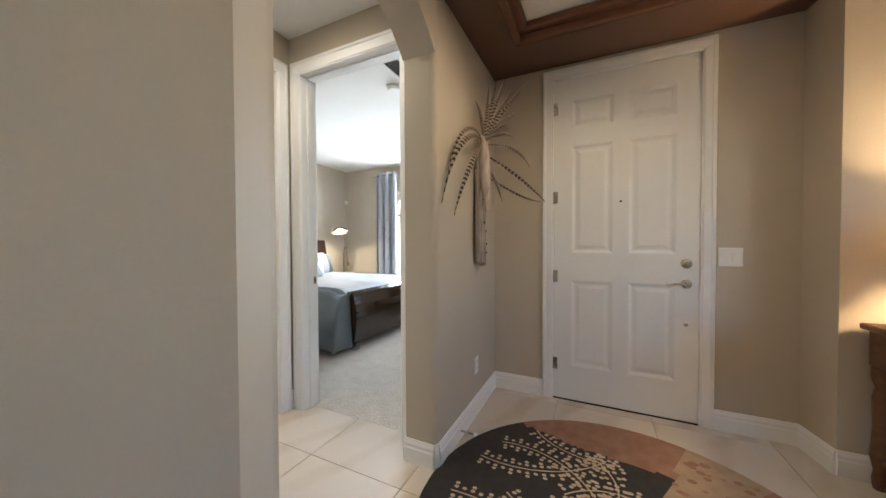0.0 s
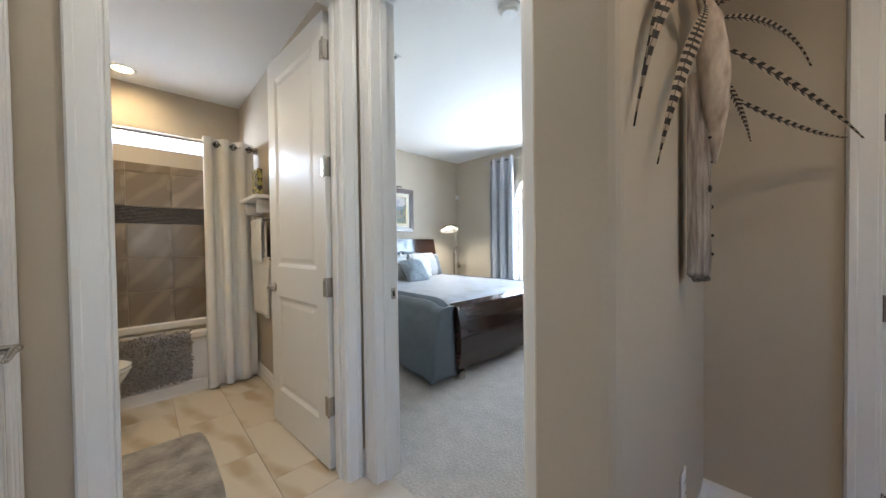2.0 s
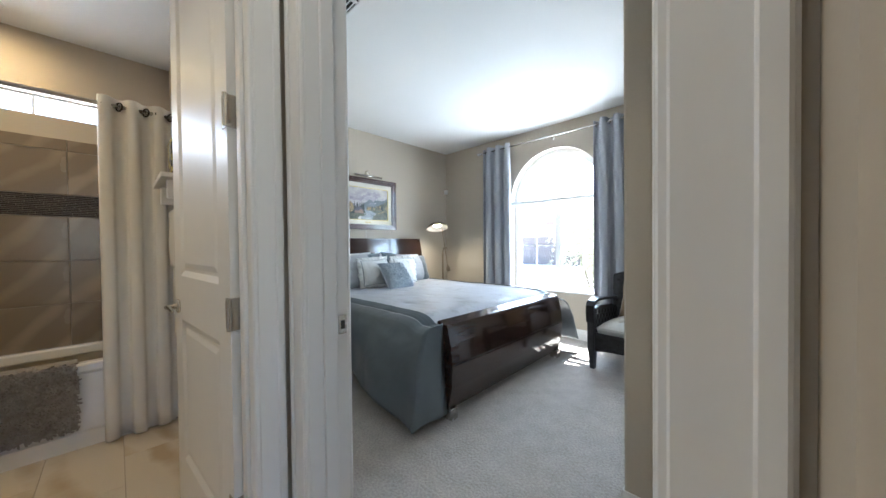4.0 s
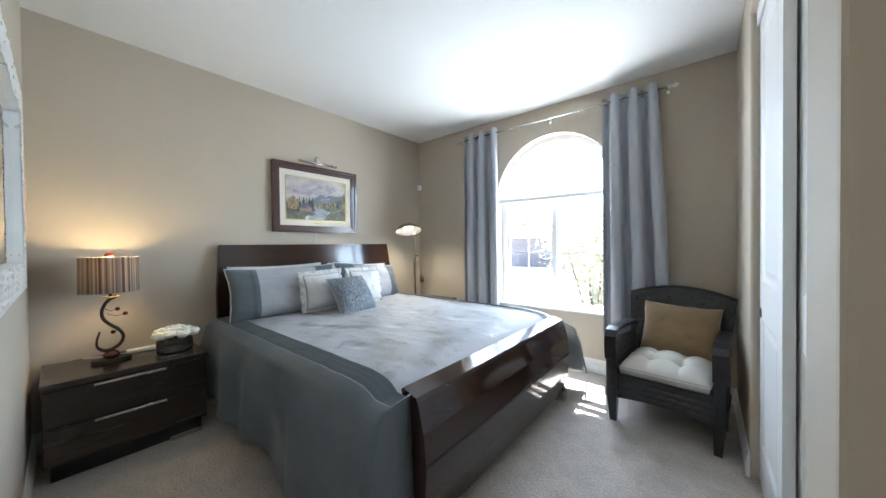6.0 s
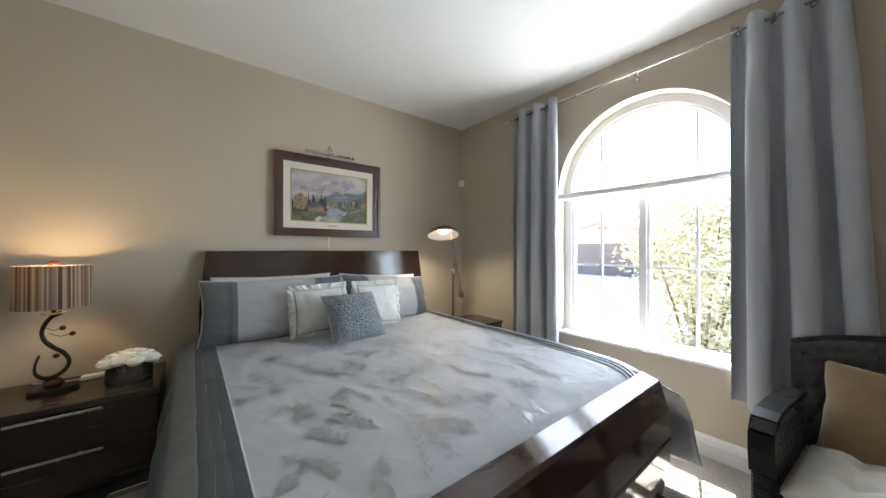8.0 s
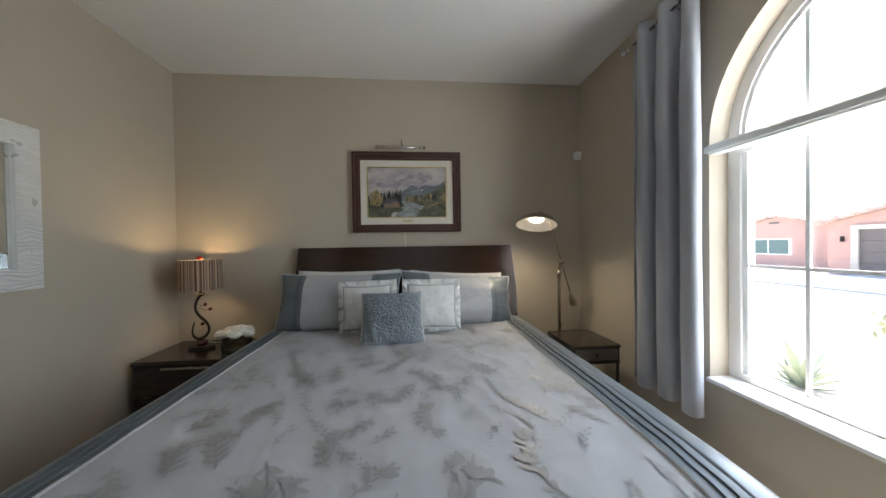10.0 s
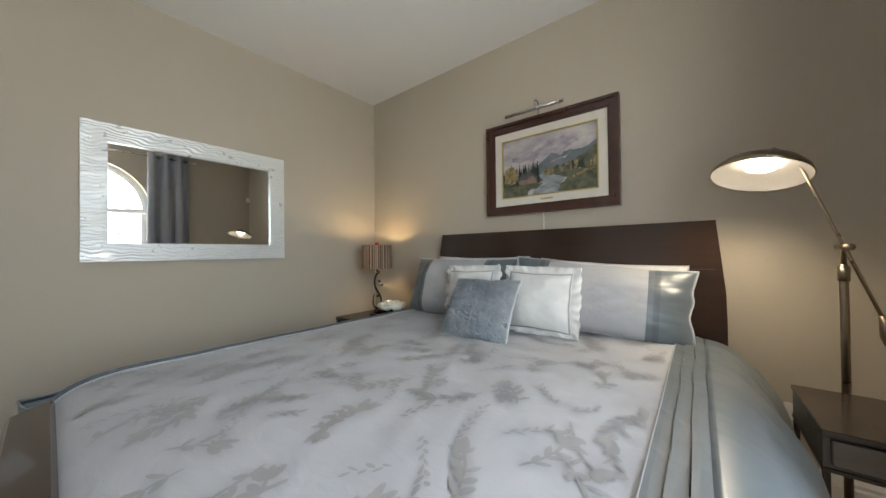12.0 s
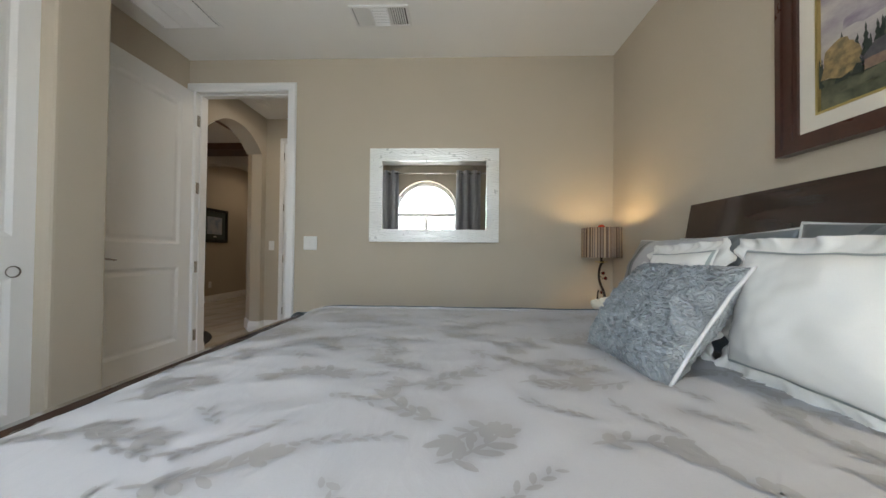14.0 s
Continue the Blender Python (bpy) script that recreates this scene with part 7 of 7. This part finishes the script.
# weathered board with grain furrows and a ragged foot
bm = bmesh.new()
NB, NH = 26, 60
g = []
for i in range(NB + 1):
    u = i / NB
    row = []
    foot = 1.045 + 0.05 * abs(noise.noise(Vector((u * 9, 4.0, 0)))) + 0.03 * (1 - u)
    for k in range(NH + 1):
        v = k / NH
        z = foot + (1.70 - foot) * v
        fur = 0.007 * noise.noise(Vector((u * 16, v * 1.3, 1.0))) + 0.004 * noise.noise(Vector((u * 40, v * 4, 6.0)))
        row.append(bm.verts.new((FXX - 0.012 + 0.034 * math.sin(math.pi * min(1, max(0, u))) ** 0.5 + fur, FYY - 0.035 + 0.105 * u + 0.004 * noise.noise(Vector((v * 7, u, 3.0))), z)))
    g.append(row)
back = [[bm.verts.new((FXX - 0.03, p.co.y, p.co.z)) for p in row] for row in g]
for i in range(NB):
    for k in range(NH):
        bm.faces.new((g[i][k], g[i + 1][k], g[i + 1][k + 1], g[i][k + 1]))
    for k in (0, NH):
        bm.faces.new((g[i][k], g[i + 1][k], back[i + 1][k], back[i][k]))
for i in (0, NB):
    for k in range(NH):
        bm.faces.new((g[i][k], g[i][k + 1], back[i][k + 1], back[i][k]))
part("driftwood_board", bm, DRIFT, fh, "weathered grey driftwood", True)
for dy, z, r in ((0.0, 1.345, 0.011), (0.035, 1.29, 0.007), (0.052, 1.20, 0.005), (0.02, 1.43, 0.004), (0.05, 1.14, 0.005), (-0.01, 1.50, 0.004)):
    part("knot", lathe(bmesh.new(), [(0, -0.006), (r, -0.003), (r * 1.1, 0.002), (r * 0.5, 0.005), (0, 0.006)], 9, Matrix.Translation((FXX + 0.022, FYY + dy, z)) @ Matrix.Rotation(math.pi / 2, 4, "Y")), FEB, fh, "dark knot")
bm = bmesh.new()
pts = [(FXX + 0.01, FYY - 0.03, 1.93), (FXX + 0.025, FYY - 0.025, 1.86), (FXX + 0.03, FYY - 0.02, 1.77), (FXX + 0.032, FYY - 0.012, 1.68), (FXX + 0.032, FYY + 0.002, 1.58), (FXX + 0.03, FYY + 0.02, 1.50), (FXX + 0.026, FYY + 0.036, 1.43)]
tube(bm, pts, [0.015, 0.028, 0.039, 0.042, 0.035, 0.022, 0.009], 12)
for v in bm.verts:
    v.co += Vector((rnd.uniform(-0.004, 0.004), rnd.uniform(-0.007, 0.007), rnd.uniform(-0.008, 0.008)))
part("bark", bm, PEEL, fh, "pale peeled bark", True)


def feather(ctrl, w, n=40):
    """A barred feather along a bent quill: pairs of barbs in alternating dark and light."""
    c = [Vector(p) for p in ctrl]
    pts = []
    for i in range(n + 1):
        t = i / n
        pts.append((1 - t) ** 3 * c[0] + 3 * (1 - t) ** 2 * t * c[1] + 3 * (1 - t) * t * t * c[2] + t ** 3 * c[3])
    f = part("feather", tube(bmesh.new(), [tuple(p) for p in pts], [0.0028 * (1 - 0.8 * i / n) for i in range(n + 1)], 5), FEB, fh)
    for mi, m in ((0, FEA), (1, FEB)):
        bm = bmesh.new()
        for i in range(2, n):
            if (i % 2 == 0) != (mi == 0):
                continue
            d = (pts[i + 1] - pts[i]).normalized()
            fc = Vector((0.62, -0.78, 0.1))
            nrm = fc - d * d.dot(fc)
            nrm = nrm.normalized() if nrm.length > 0.2 else Vector((0, 1, 0))
            s = d.cross(nrm).normalized()
            t = i / n
            wd = w * (math.sin(math.pi * min(1, t * 1.05) ** 0.8) * 0.9 + 0.12) * (0.86 if mi else 1.0)
            L = (pts[i + 1] - pts[i])
            for q in (-1, 1):
                a, b = pts[i], pts[i] + L * 1.02
                tip = s * (q * wd) + d * wd * 0.8
                vs = [bm.verts.new(p) for p in (a, b, b + tip + nrm * 0.004, a + tip + nrm * 0.004)]
                bm.faces.new(vs)
        tagged(part("barb_row", bm, m, f, "dark bars" if mi else "brown barbs"), kind="stuff")


R0 = Vector((FXX + 0.015, FYY - 0.02, 1.89))


def plume(tip, lift, sag, w, root=(0, 0, 0)):
    """A feather from the bundle's top to its tip; lift bends its start upwards, sag its second half."""
    a, e = R0 + Vector(root), Vector(tip)
    feather([a, a.lerp(e, 0.3) + Vector((0.02, 0, lift)), a.lerp(e, 0.75) + Vector((0.01, 0, sag)), e], w)


# upright plumes
for tip in ((-0.868, 3.19, 2.28), (-0.983, 3.084, 2.29), (-1.052, 2.949, 2.193), (-0.94, 3.12, 2.22), (-1.02, 3.02, 2.26), (-1.0, 3.12, 2.12), (-1.08, 2.99, 2.08), (-0.93, 3.17, 2.09), (-1.12, 2.90, 2.10)):
    plume(tip, 0.05, 0.02, 0.015)
# sprays over the door side and drooping ones
for tip, lift, sag, w, root in (((-0.95, 3.25, 1.94), 0.06, 0.05, 0.014, (0, 0.03, 0)), ((-0.98, 3.21, 2.02), 0.06, 0.04, 0.013, (0, 0.02, 0)), ((-0.891, 3.47, 1.784), 0.07, 0.10, 0.017, (0, 0.04, -0.02)),
                                ((-0.776, 3.50, 1.514), 0.02, 0.02, 0.016, (0, 0.05, -0.08)), ((-0.81, 3.48, 1.52), -0.04, -0.05, 0.012, (0, 0.05, -0.22)), ((-1.03, 3.20, 1.50), 0.03, 0.01, 0.013, (0, 0.05, -0.16)),
                                ((-1.175, 2.518, 1.422), 0.16, 0.30, 0.020, (0, -0.02, 0)), ((-1.168, 2.56, 1.55), 0.17, 0.30, 0.015, (0, -0.02, 0)), ((-1.165, 2.659, 1.365), 0.06, 0.11, 0.019, (0, -0.03, -0.02)), ((-1.15, 2.90, 1.68), 0.02, 0.03, 0.013, (0, -0.03, 0))):
    plume(tip, lift, sag, w, root)

# console table with its lamp and dry branches, at the foyer's side
ct = thing("console_table", "rustic brown wooden console table with turned legs", "table")
RW = mat("rustic_brown_wood", (0.16, 0.075, 0.032), 0.5, vary=0.2, scale=7, fine=60, bump=0.15, color2=(0.085, 0.042, 0.02), stretch=(1, 6, 6))
CX0, CX1, CYA, CYB = 0.79, 1.80, 2.92, 3.30
part("top", bx(CX0 - 0.03, CYA - 0.03, 0.775, CX1 + 0.03, CYB + 0.01, 0.805, 0.006), RW, ct)
part("case", bx(CX0, CYA, 0.60, CX1, CYB, 0.775, 0.003), RW, ct)
for x in (CX0 + 0.20, CX0 + 0.70):
    dd = part("drawer", bx(x - 0.17, CYA - 0.014, 0.625, x + 0.24, CYA, 0.755, 0.004), RW, ct)
    part("knob", lathe(bmesh.new(), [(0, 0), (0.008, 0.004), (0.016, 0.016), (0.010, 0.026), (0, 0.028)], 14, Matrix.Translation((x + 0.03, CYA - 0.014, 0.69)) @ Matrix.Rotation(math.pi / 2, 4, "X")), BLACKM, dd, "dark knob", True)
for x in (CX0 + 0.03, CX1 - 0.03):
    for y in (CYA + 0.03, CYB - 0.03):
        part("leg", lathe(bmesh.new(), [(0, 0), (0.02, 0), (0.026, 0.05), (0.02, 0.09), (0.034, 0.16), (0.026, 0.30), (0.03, 0.45), (0.02, 0.50), (0.034, 0.54), (0.034, 0.60)], 14, Matrix.Translation((x, y, 0))), RW, ct, smooth=True)
part("shelf", bx(CX0 + 0.02, CYA + 0.03, 0.13, CX1 - 0.02, CYB - 0.03, 0.155, 0.004), RW, ct)
cl_ = thing("console_lamp", "lit table lamp with a cream shade on the console", "lamp", at=pose(1.12, 3.10, 0.805))
part("base", lathe(bmesh.new(), [(0, 0), (0.07, 0), (0.07, 0.015), (0.03, 0.03), (0.05, 0.10), (0.055, 0.16), (0.03, 0.24), (0.012, 0.27), (0.012, 0.34), (0, 0.34)], 24), BLACKM, cl_, smooth=True)
bm = bmesh.new()
lathe(bm, [(0.16, 0.30), (0.10, 0.52)], 32)
part("shade", bm, SHADE, cl_, "tapered fabric shade", True)
part("bulb", lathe(bmesh.new(), [(0, 0.34), (0.02, 0.35), (0.028, 0.39), (0.016, 0.42), (0, 0.425)], 14), bpy.data.materials["warm_bulb"], cl_, "lit bulb", True)
lamp("console_lamp_light", "POINT", Matrix.Translation((1.12, 3.10, 1.22)), 6.5, (1.0, 0.68, 0.36), radius=0.04)
vs_ = thing("branch_vase", "slim dark vase with dry branches on the console", "vase", at=pose(0.90, 3.17, 0.805))
part("vase", lathe(bmesh.new(), [(0, 0), (0.035, 0), (0.045, 0.08), (0.03, 0.20), (0.02, 0.26), (0.024, 0.28), (0.018, 0.27), (0, 0.02)], 18), BLACKM, vs_, smooth=True)
rnd = random.Random(6)
for k in range(7):
    a, e = rnd.uniform(0, 6.28), rnd.uniform(0.06, 0.17)
    pts = [(0, 0, 0.20)] + [(e * t * math.cos(a + 0.3 * t) * (1 + rnd.uniform(-0.2, 0.2)), e * t * math.sin(a + 0.3 * t), 0.25 + 0.42 * t) for t in (0.3, 0.6, 1.0)]
    part("branch", tube(bmesh.new(), pts, [0.003, 0.0025, 0.002, 0.001], 5), FEA, vs_)
# spring door stop on the baseboard
ds = thing("door_stop", "spring door stop screwed to the baseboard", "door stop")
part("spring", tube(bmesh.new(), [(-1.175 + 0.01 * 0, 2.78, 0.05), (-1.13, 2.78, 0.05), (-1.09, 2.78, 0.05)], 0.006, 8), CHROME, ds, smooth=True)
part("tip", tube(bmesh.new(), [(-1.09, 2.78, 0.05), (-1.075, 2.78, 0.05)], 0.009, 8), PLASTW, ds, smooth=True)
# hall picture and hall door seen through the arches
hp = thing("hall_picture", "dark-framed picture of boats on blue water", "picture")
bm = bmesh.new()
hx = 0.95
for ya_, yb_, za_, zb_ in ((-0.98, -0.28, 1.16, 1.22), (-0.98, -0.28, 1.76, 1.82), (-0.98, -0.92, 1.22, 1.76), (-0.34, -0.28, 1.22, 1.76)):
    box(bm, hx - 0.03, ya_, za_, hx, yb_, zb_, 0.004)
part("frame", bm, BLACKW, hp, "dark frame")
part("mount", bx(hx - 0.012, -0.92, 1.22, hx - 0.002, -0.34, 1.76), mat("dark_green_mount", (0.06, 0.075, 0.07), 0.8, bump=0.05), hp, "dark green mount")
part("print", bx(hx - 0.015, -0.82, 1.32, hx - 0.0125, -0.44, 1.66), paint("boats_on_water", (0.16, 0.24, 0.36), (0.45, 0.45, 0.48), 9), hp, "pale boats on blue water")
part("label", bx(hx - 0.0145, -0.68, 1.265, hx - 0.0125, -0.60, 1.285), PLASTW, hp, "small white caption plate")
hd = thing("hall_door", "white hall door standing in its frame", "door", at=pose(0.935, -0.02, 0, 0, 0, 90))
part("leaf", leaf_mesh(0.20, 2.34, []), DOORW, hd)
hinges(hd, (0.3, 0.95, 1.6, 2.15), 0.0, 0.025, BLACKM)
part("frame", bx(-0.07, 0.0, 0, -0.004, 0.03, 2.40, 0.003), TRIM, hd)
# made-up hall downlights, added to light the foyer
can_light(-0.45, 2.45, 2.645, 3.4, (1.0, 0.76, 0.50), "added foyer downlight out of view, lit", 0.2)
can_light(0.1, -1.2, 2.9, 3.2, (1.0, 0.80, 0.58), "added hall downlight, lit")

# ---- outdoors ----
GRAV = mat("pale_desert_gravel", (0.64, 0.59, 0.52), 0.95, vary=0.2, scale=3, fine=60, bump=0.6, dist=0.02)
CONC = mat("pale_concrete", (0.55, 0.53, 0.50), 0.9, vary=0.06, scale=2, fine=60, bump=0.2)
ASPH = mat("sunlit_asphalt", (0.26, 0.25, 0.24), 0.95, vary=0.1, scale=4, fine=120, bump=0.3)
structure(part("ground", bx(-1500, 6.34, -0.80, 1500, 3000, -0.70), GRAV), "pale desert gravel yard reaching to the horizon", "ground")
structure(part("road", bx(-300, 13.5, -0.705, 300, 20.5, -0.69), ASPH), "sunlit asphalt street", "road")
structure(part("pavement", bx(-300, 20.5, -0.71, 300, 22.0, -0.59), CONC), "pale concrete pavement with a kerb", "pavement")
structure(part("driveway", bx(-17.2, 22.0, -0.71, -10.4, 27.95, -0.65), CONC), "pale concrete driveway", "driveway")
STUC = mat("terracotta_stucco", (0.47, 0.285, 0.24), 0.9, vary=0.06, scale=3, fine=60, bump=0.3)
ROOF = mat("clay_roof_tile", (0.42, 0.30, 0.25), 0.85, vary=0.15, scale=5, fine=20, bump=0.2, per=0.12)
GARG = mat("grey_brown_garage_door", (0.13, 0.105, 0.095), 0.6, vary=0.05, scale=3, bump=0.1)


def house(x, y, w, d, h, gable, label, garage):
    hs = thing("house", label, "house", "houses across the street")
    bm = bmesh.new()
    prism(bm, [(x, -0.71), (x + w, -0.71), (x + w, h), (x + w / 2, h + gable), (x, h)], y, y + d, "y")
    part("wall", bm, STUC, hs)
    for s in (0, 1):
        bm = bmesh.new()
        xa, xb = (x - 0.4, x + w / 2) if s == 0 else (x + w / 2, x + w + 0.4)
        k = gable / (w / 2)
        za, zb = (h - 0.4 * k, h + gable) if s == 0 else (h + gable, h - 0.4 * k)
        prism(bm, [(xa, za + 0.02), (xb, zb + 0.02), (xb, zb + 0.16), (xa, za + 0.16)], y - 0.25, y + d + 0.2, "y")
        rf = part("roof", bm, ROOF, hs)
        me = None
        cnt = int((xb - xa) / 0.6)
        for i in range(cnt):
            t0 = (i + 0.5) / cnt
            cx, cz = xa + (xb - xa) * t0, za + (zb - za) * t0
            if me is None:
                b2 = tube(bmesh.new(), [(0, 0, 0), (0, d + 0.5, 0)], 0.14, 8)
                me = bpy.data.meshes.new("roof_tile")
                b2.to_mesh(me)
                b2.free()
            put_piece("roof_tile", me, ROOF, rf, (cx, y - 0.3, cz + 0.14))
    bm = bmesh.new()
    part("vent", bx(x + w / 2 - 0.35, y - 0.03, h + gable * 0.55, x + w / 2 + 0.35, y, h + gable * 0.7, 0.02), GARG, hs, "dark clay gable vents")
    if garage:
        g0, g1 = x + w * 0.14, x + w * 0.80
        gd = part("garage_door", bx(g0, y - 0.02, -0.67, g1, y + 0.02, 1.75), GARG, hs, "grey-brown sectional garage door")
        for q in range(1, 4):
            part("seam", bx(g0, y - 0.026, -0.67 + q * 0.605, g1, y - 0.018, -0.65 + q * 0.605), CHARC, gd)
        bm = bmesh.new()
        box(bm, g0 - 0.30, y - 0.12, -0.71, g0, y, 1.98)
        box(bm, g1, y - 0.12, -0.71, g1 + 0.30, y, 1.98)
        box(bm, g0, y - 0.12, 1.75, g1, y, 1.98)
        part("garage_surround", bm, mat("pale_stucco_trim", (0.52, 0.45, 0.38), 0.85, bump=0.2), hs, "pale stucco surround")
        part("wall_light", bx(g0 - 0.75, y - 0.12, 1.1, g0 - 0.6, y, 1.4, 0.02), BLACKM, hs)
    else:
        wn_ = part("window", bx(x + w * 0.30, y - 0.05, 0.15, x + w * 0.62, y + 0.02, 1.35, 0.01), TRIM, hs, "white-framed window")
        part("pane", bx(x + w * 0.32, y - 0.06, 0.23, x + w * 0.455, y - 0.048, 1.27), mat("window_dark_glass", (0.10, 0.16, 0.15), 0.1, bump=0.0), wn_, "dark greenish glass")
        part("pane", bx(x + w * 0.465, y - 0.06, 0.23, x + w * 0.60, y - 0.048, 1.27), bpy.data.materials["window_dark_glass"], wn_, "dark greenish glass")
    return hs


house(-18.3, 28.0, 9.2, 9.0, 2.15, 1.2, "terracotta stucco house with a wide garage door", True)
house(-28.5, 31.5, 9.4, 8.0, 1.9, 1.0, "terracotta stucco house wing with a window", False)
house(-4.0, 29.0, 10.0, 9.0, 2.1, 1.2, "terracotta stucco house with a wide garage door", True)

# leafy shrub close to the window
LF = mat("pale_olive_leaves", (0.33, 0.34, 0.21), 0.6, vary=0.25, scale=8, bump=0.1, color2=(0.44, 0.44, 0.31), mix=0.5)
BARKM = mat("shrub_bark", (0.14, 0.10, 0.07), 0.9, vary=0.2, scale=20, bump=0.4)


def shrub(x, y, r, h, seed, label, count):
    rnd = random.Random(seed)
    s = thing("shrub", label, "shrub", at=pose(x, y, -0.71))
    stems = []
    for k in range(9):
        a = k * 0.7 + rnd.uniform(-0.2, 0.2)
        e = r * rnd.uniform(0.35, 0.8)
        pts = [(0.05 * math.cos(a), 0.05 * math.sin(a), 0), (e * 0.35 * math.cos(a), e * 0.35 * math.sin(a), h * 0.35), (e * math.cos(a + 0.2), e * math.sin(a + 0.2), h * rnd.uniform(0.6, 0.95))]
        stems.append(pts)
        part("limb", tube(bmesh.new(), pts, [0.03, 0.02, 0.006], 6), BARKM, s)
    vv, ff = [], []
    clumps = [(rnd.gauss(0, r * 0.42), rnd.gauss(0, r * 0.42), h * (0.12 + 0.85 * rnd.random() ** 0.8), rnd.uniform(0.12, 0.3)) for _ in range(110)]
    for _ in range(count):
        cx, cy, cz, cr = clumps[rnd.randrange(len(clumps))]
        c = Vector((cx + rnd.gauss(0, cr * 0.6), cy + rnd.gauss(0, cr * 0.6), max(0.05, cz + rnd.gauss(0, cr * 0.55))))
        d = Vector((rnd.gauss(0, 1), rnd.gauss(0, 1), rnd.gauss(0.4, 0.8))).normalized()
        sd = d.orthogonal().normalized()
        L, w = rnd.uniform(0.05, 0.10), rnd.uniform(0.010, 0.017)
        i = len(vv)
        vv += [c, c + d * L * 0.5 + sd * w, c + d * L, c + d * L * 0.5 - sd * w]
        ff.append((i, i + 1, i + 2, i + 3))
    me = bpy.data.meshes.new("crown")
    me.from_pydata([tuple(v) for v in vv], [], ff)
    me.materials.append(LF)
    o = new("crown", me)
    o.parent = s
    tagged(o, kind="stuff")


shrub(-3.35, 8.45, 0.85, 2.6, 4, "tall pale-leaved desert shrub close to the window", 15000)
shrub(-0.9, 9.6, 1.0, 1.9, 9, "pale-leaved desert shrub in the gravel yard", 8000)
# agave
ag = thing("agave", "pale green agave rosette in the gravel", "agave", at=pose(-6.1, 9.7, -0.70))
AGM = mat("pale_agave", (0.34, 0.37, 0.27), 0.6, vary=0.1, scale=8, bump=0.1)
rnd = random.Random(8)
for k in range(26):
    a = k * 2.4
    up = 0.35 + 0.6 * (k / 26)
    L = 1.05
    d = Vector((math.cos(a), math.sin(a), 0))
    s = Vector((-d.y, d.x, 0))
    bm = bmesh.new()
    rows = []
    for i in range(7):
        t = i / 6
        p = d * (L * t * (1.25 - up)) + Vector((0, 0, L * up * (t - 0.25 * t * t)))
        w = 0.07 * (1 - t) ** 0.7 * (0.7 + 0.6 * t)
        rows.append([bm.verts.new(p - s * w + Vector((0, 0, 0.012))), bm.verts.new(p - Vector((0, 0, 0.012 * (1 - t)))), bm.verts.new(p + s * w + Vector((0, 0, 0.012)))])
    for r0, r1 in zip(rows, rows[1:]):
        for q in range(2):
            bm.faces.new((r0[q], r0[q + 1], r1[q + 1], r1[q]))
    part("blade", bm, AGM, ag, smooth=True)
# green utility cover and small plants in the yard
ub = thing("utility_box", "small green utility cover in the gravel", "utility box")
part("lid", bx(-4.1, 7.75, -0.70, -3.72, 8.05, -0.61, 0.012), mat("green_plastic", (0.05, 0.11, 0.07), 0.5, vary=0.06, bump=0.05), ub)
for px, py in ((-17.0, 18.2 - 6), (-12.0, 12.5)):
    rnd = random.Random(int(px * 10))
    tf = thing("grass_tuft", "dry grass tuft in the gravel", "plant", "yard tufts", pose(px, py, -0.70))
    bm = bmesh.new()
    for _ in range(70):
        a, e = rnd.uniform(0, 6.28), rnd.uniform(0.1, 0.4)
        d = Vector((math.cos(a), math.sin(a), 0))
        q = d * e + Vector((0, 0, rnd.uniform(0.25, 0.5)))
        s_ = Vector((-d.y, d.x, 0)) * 0.01
        bm.faces.new([bm.verts.new(p) for p in (d * 0.05 - s_, d * 0.05 + s_, q)])
    tagged(part("blades", bm, AGM, tf), kind="stuff")
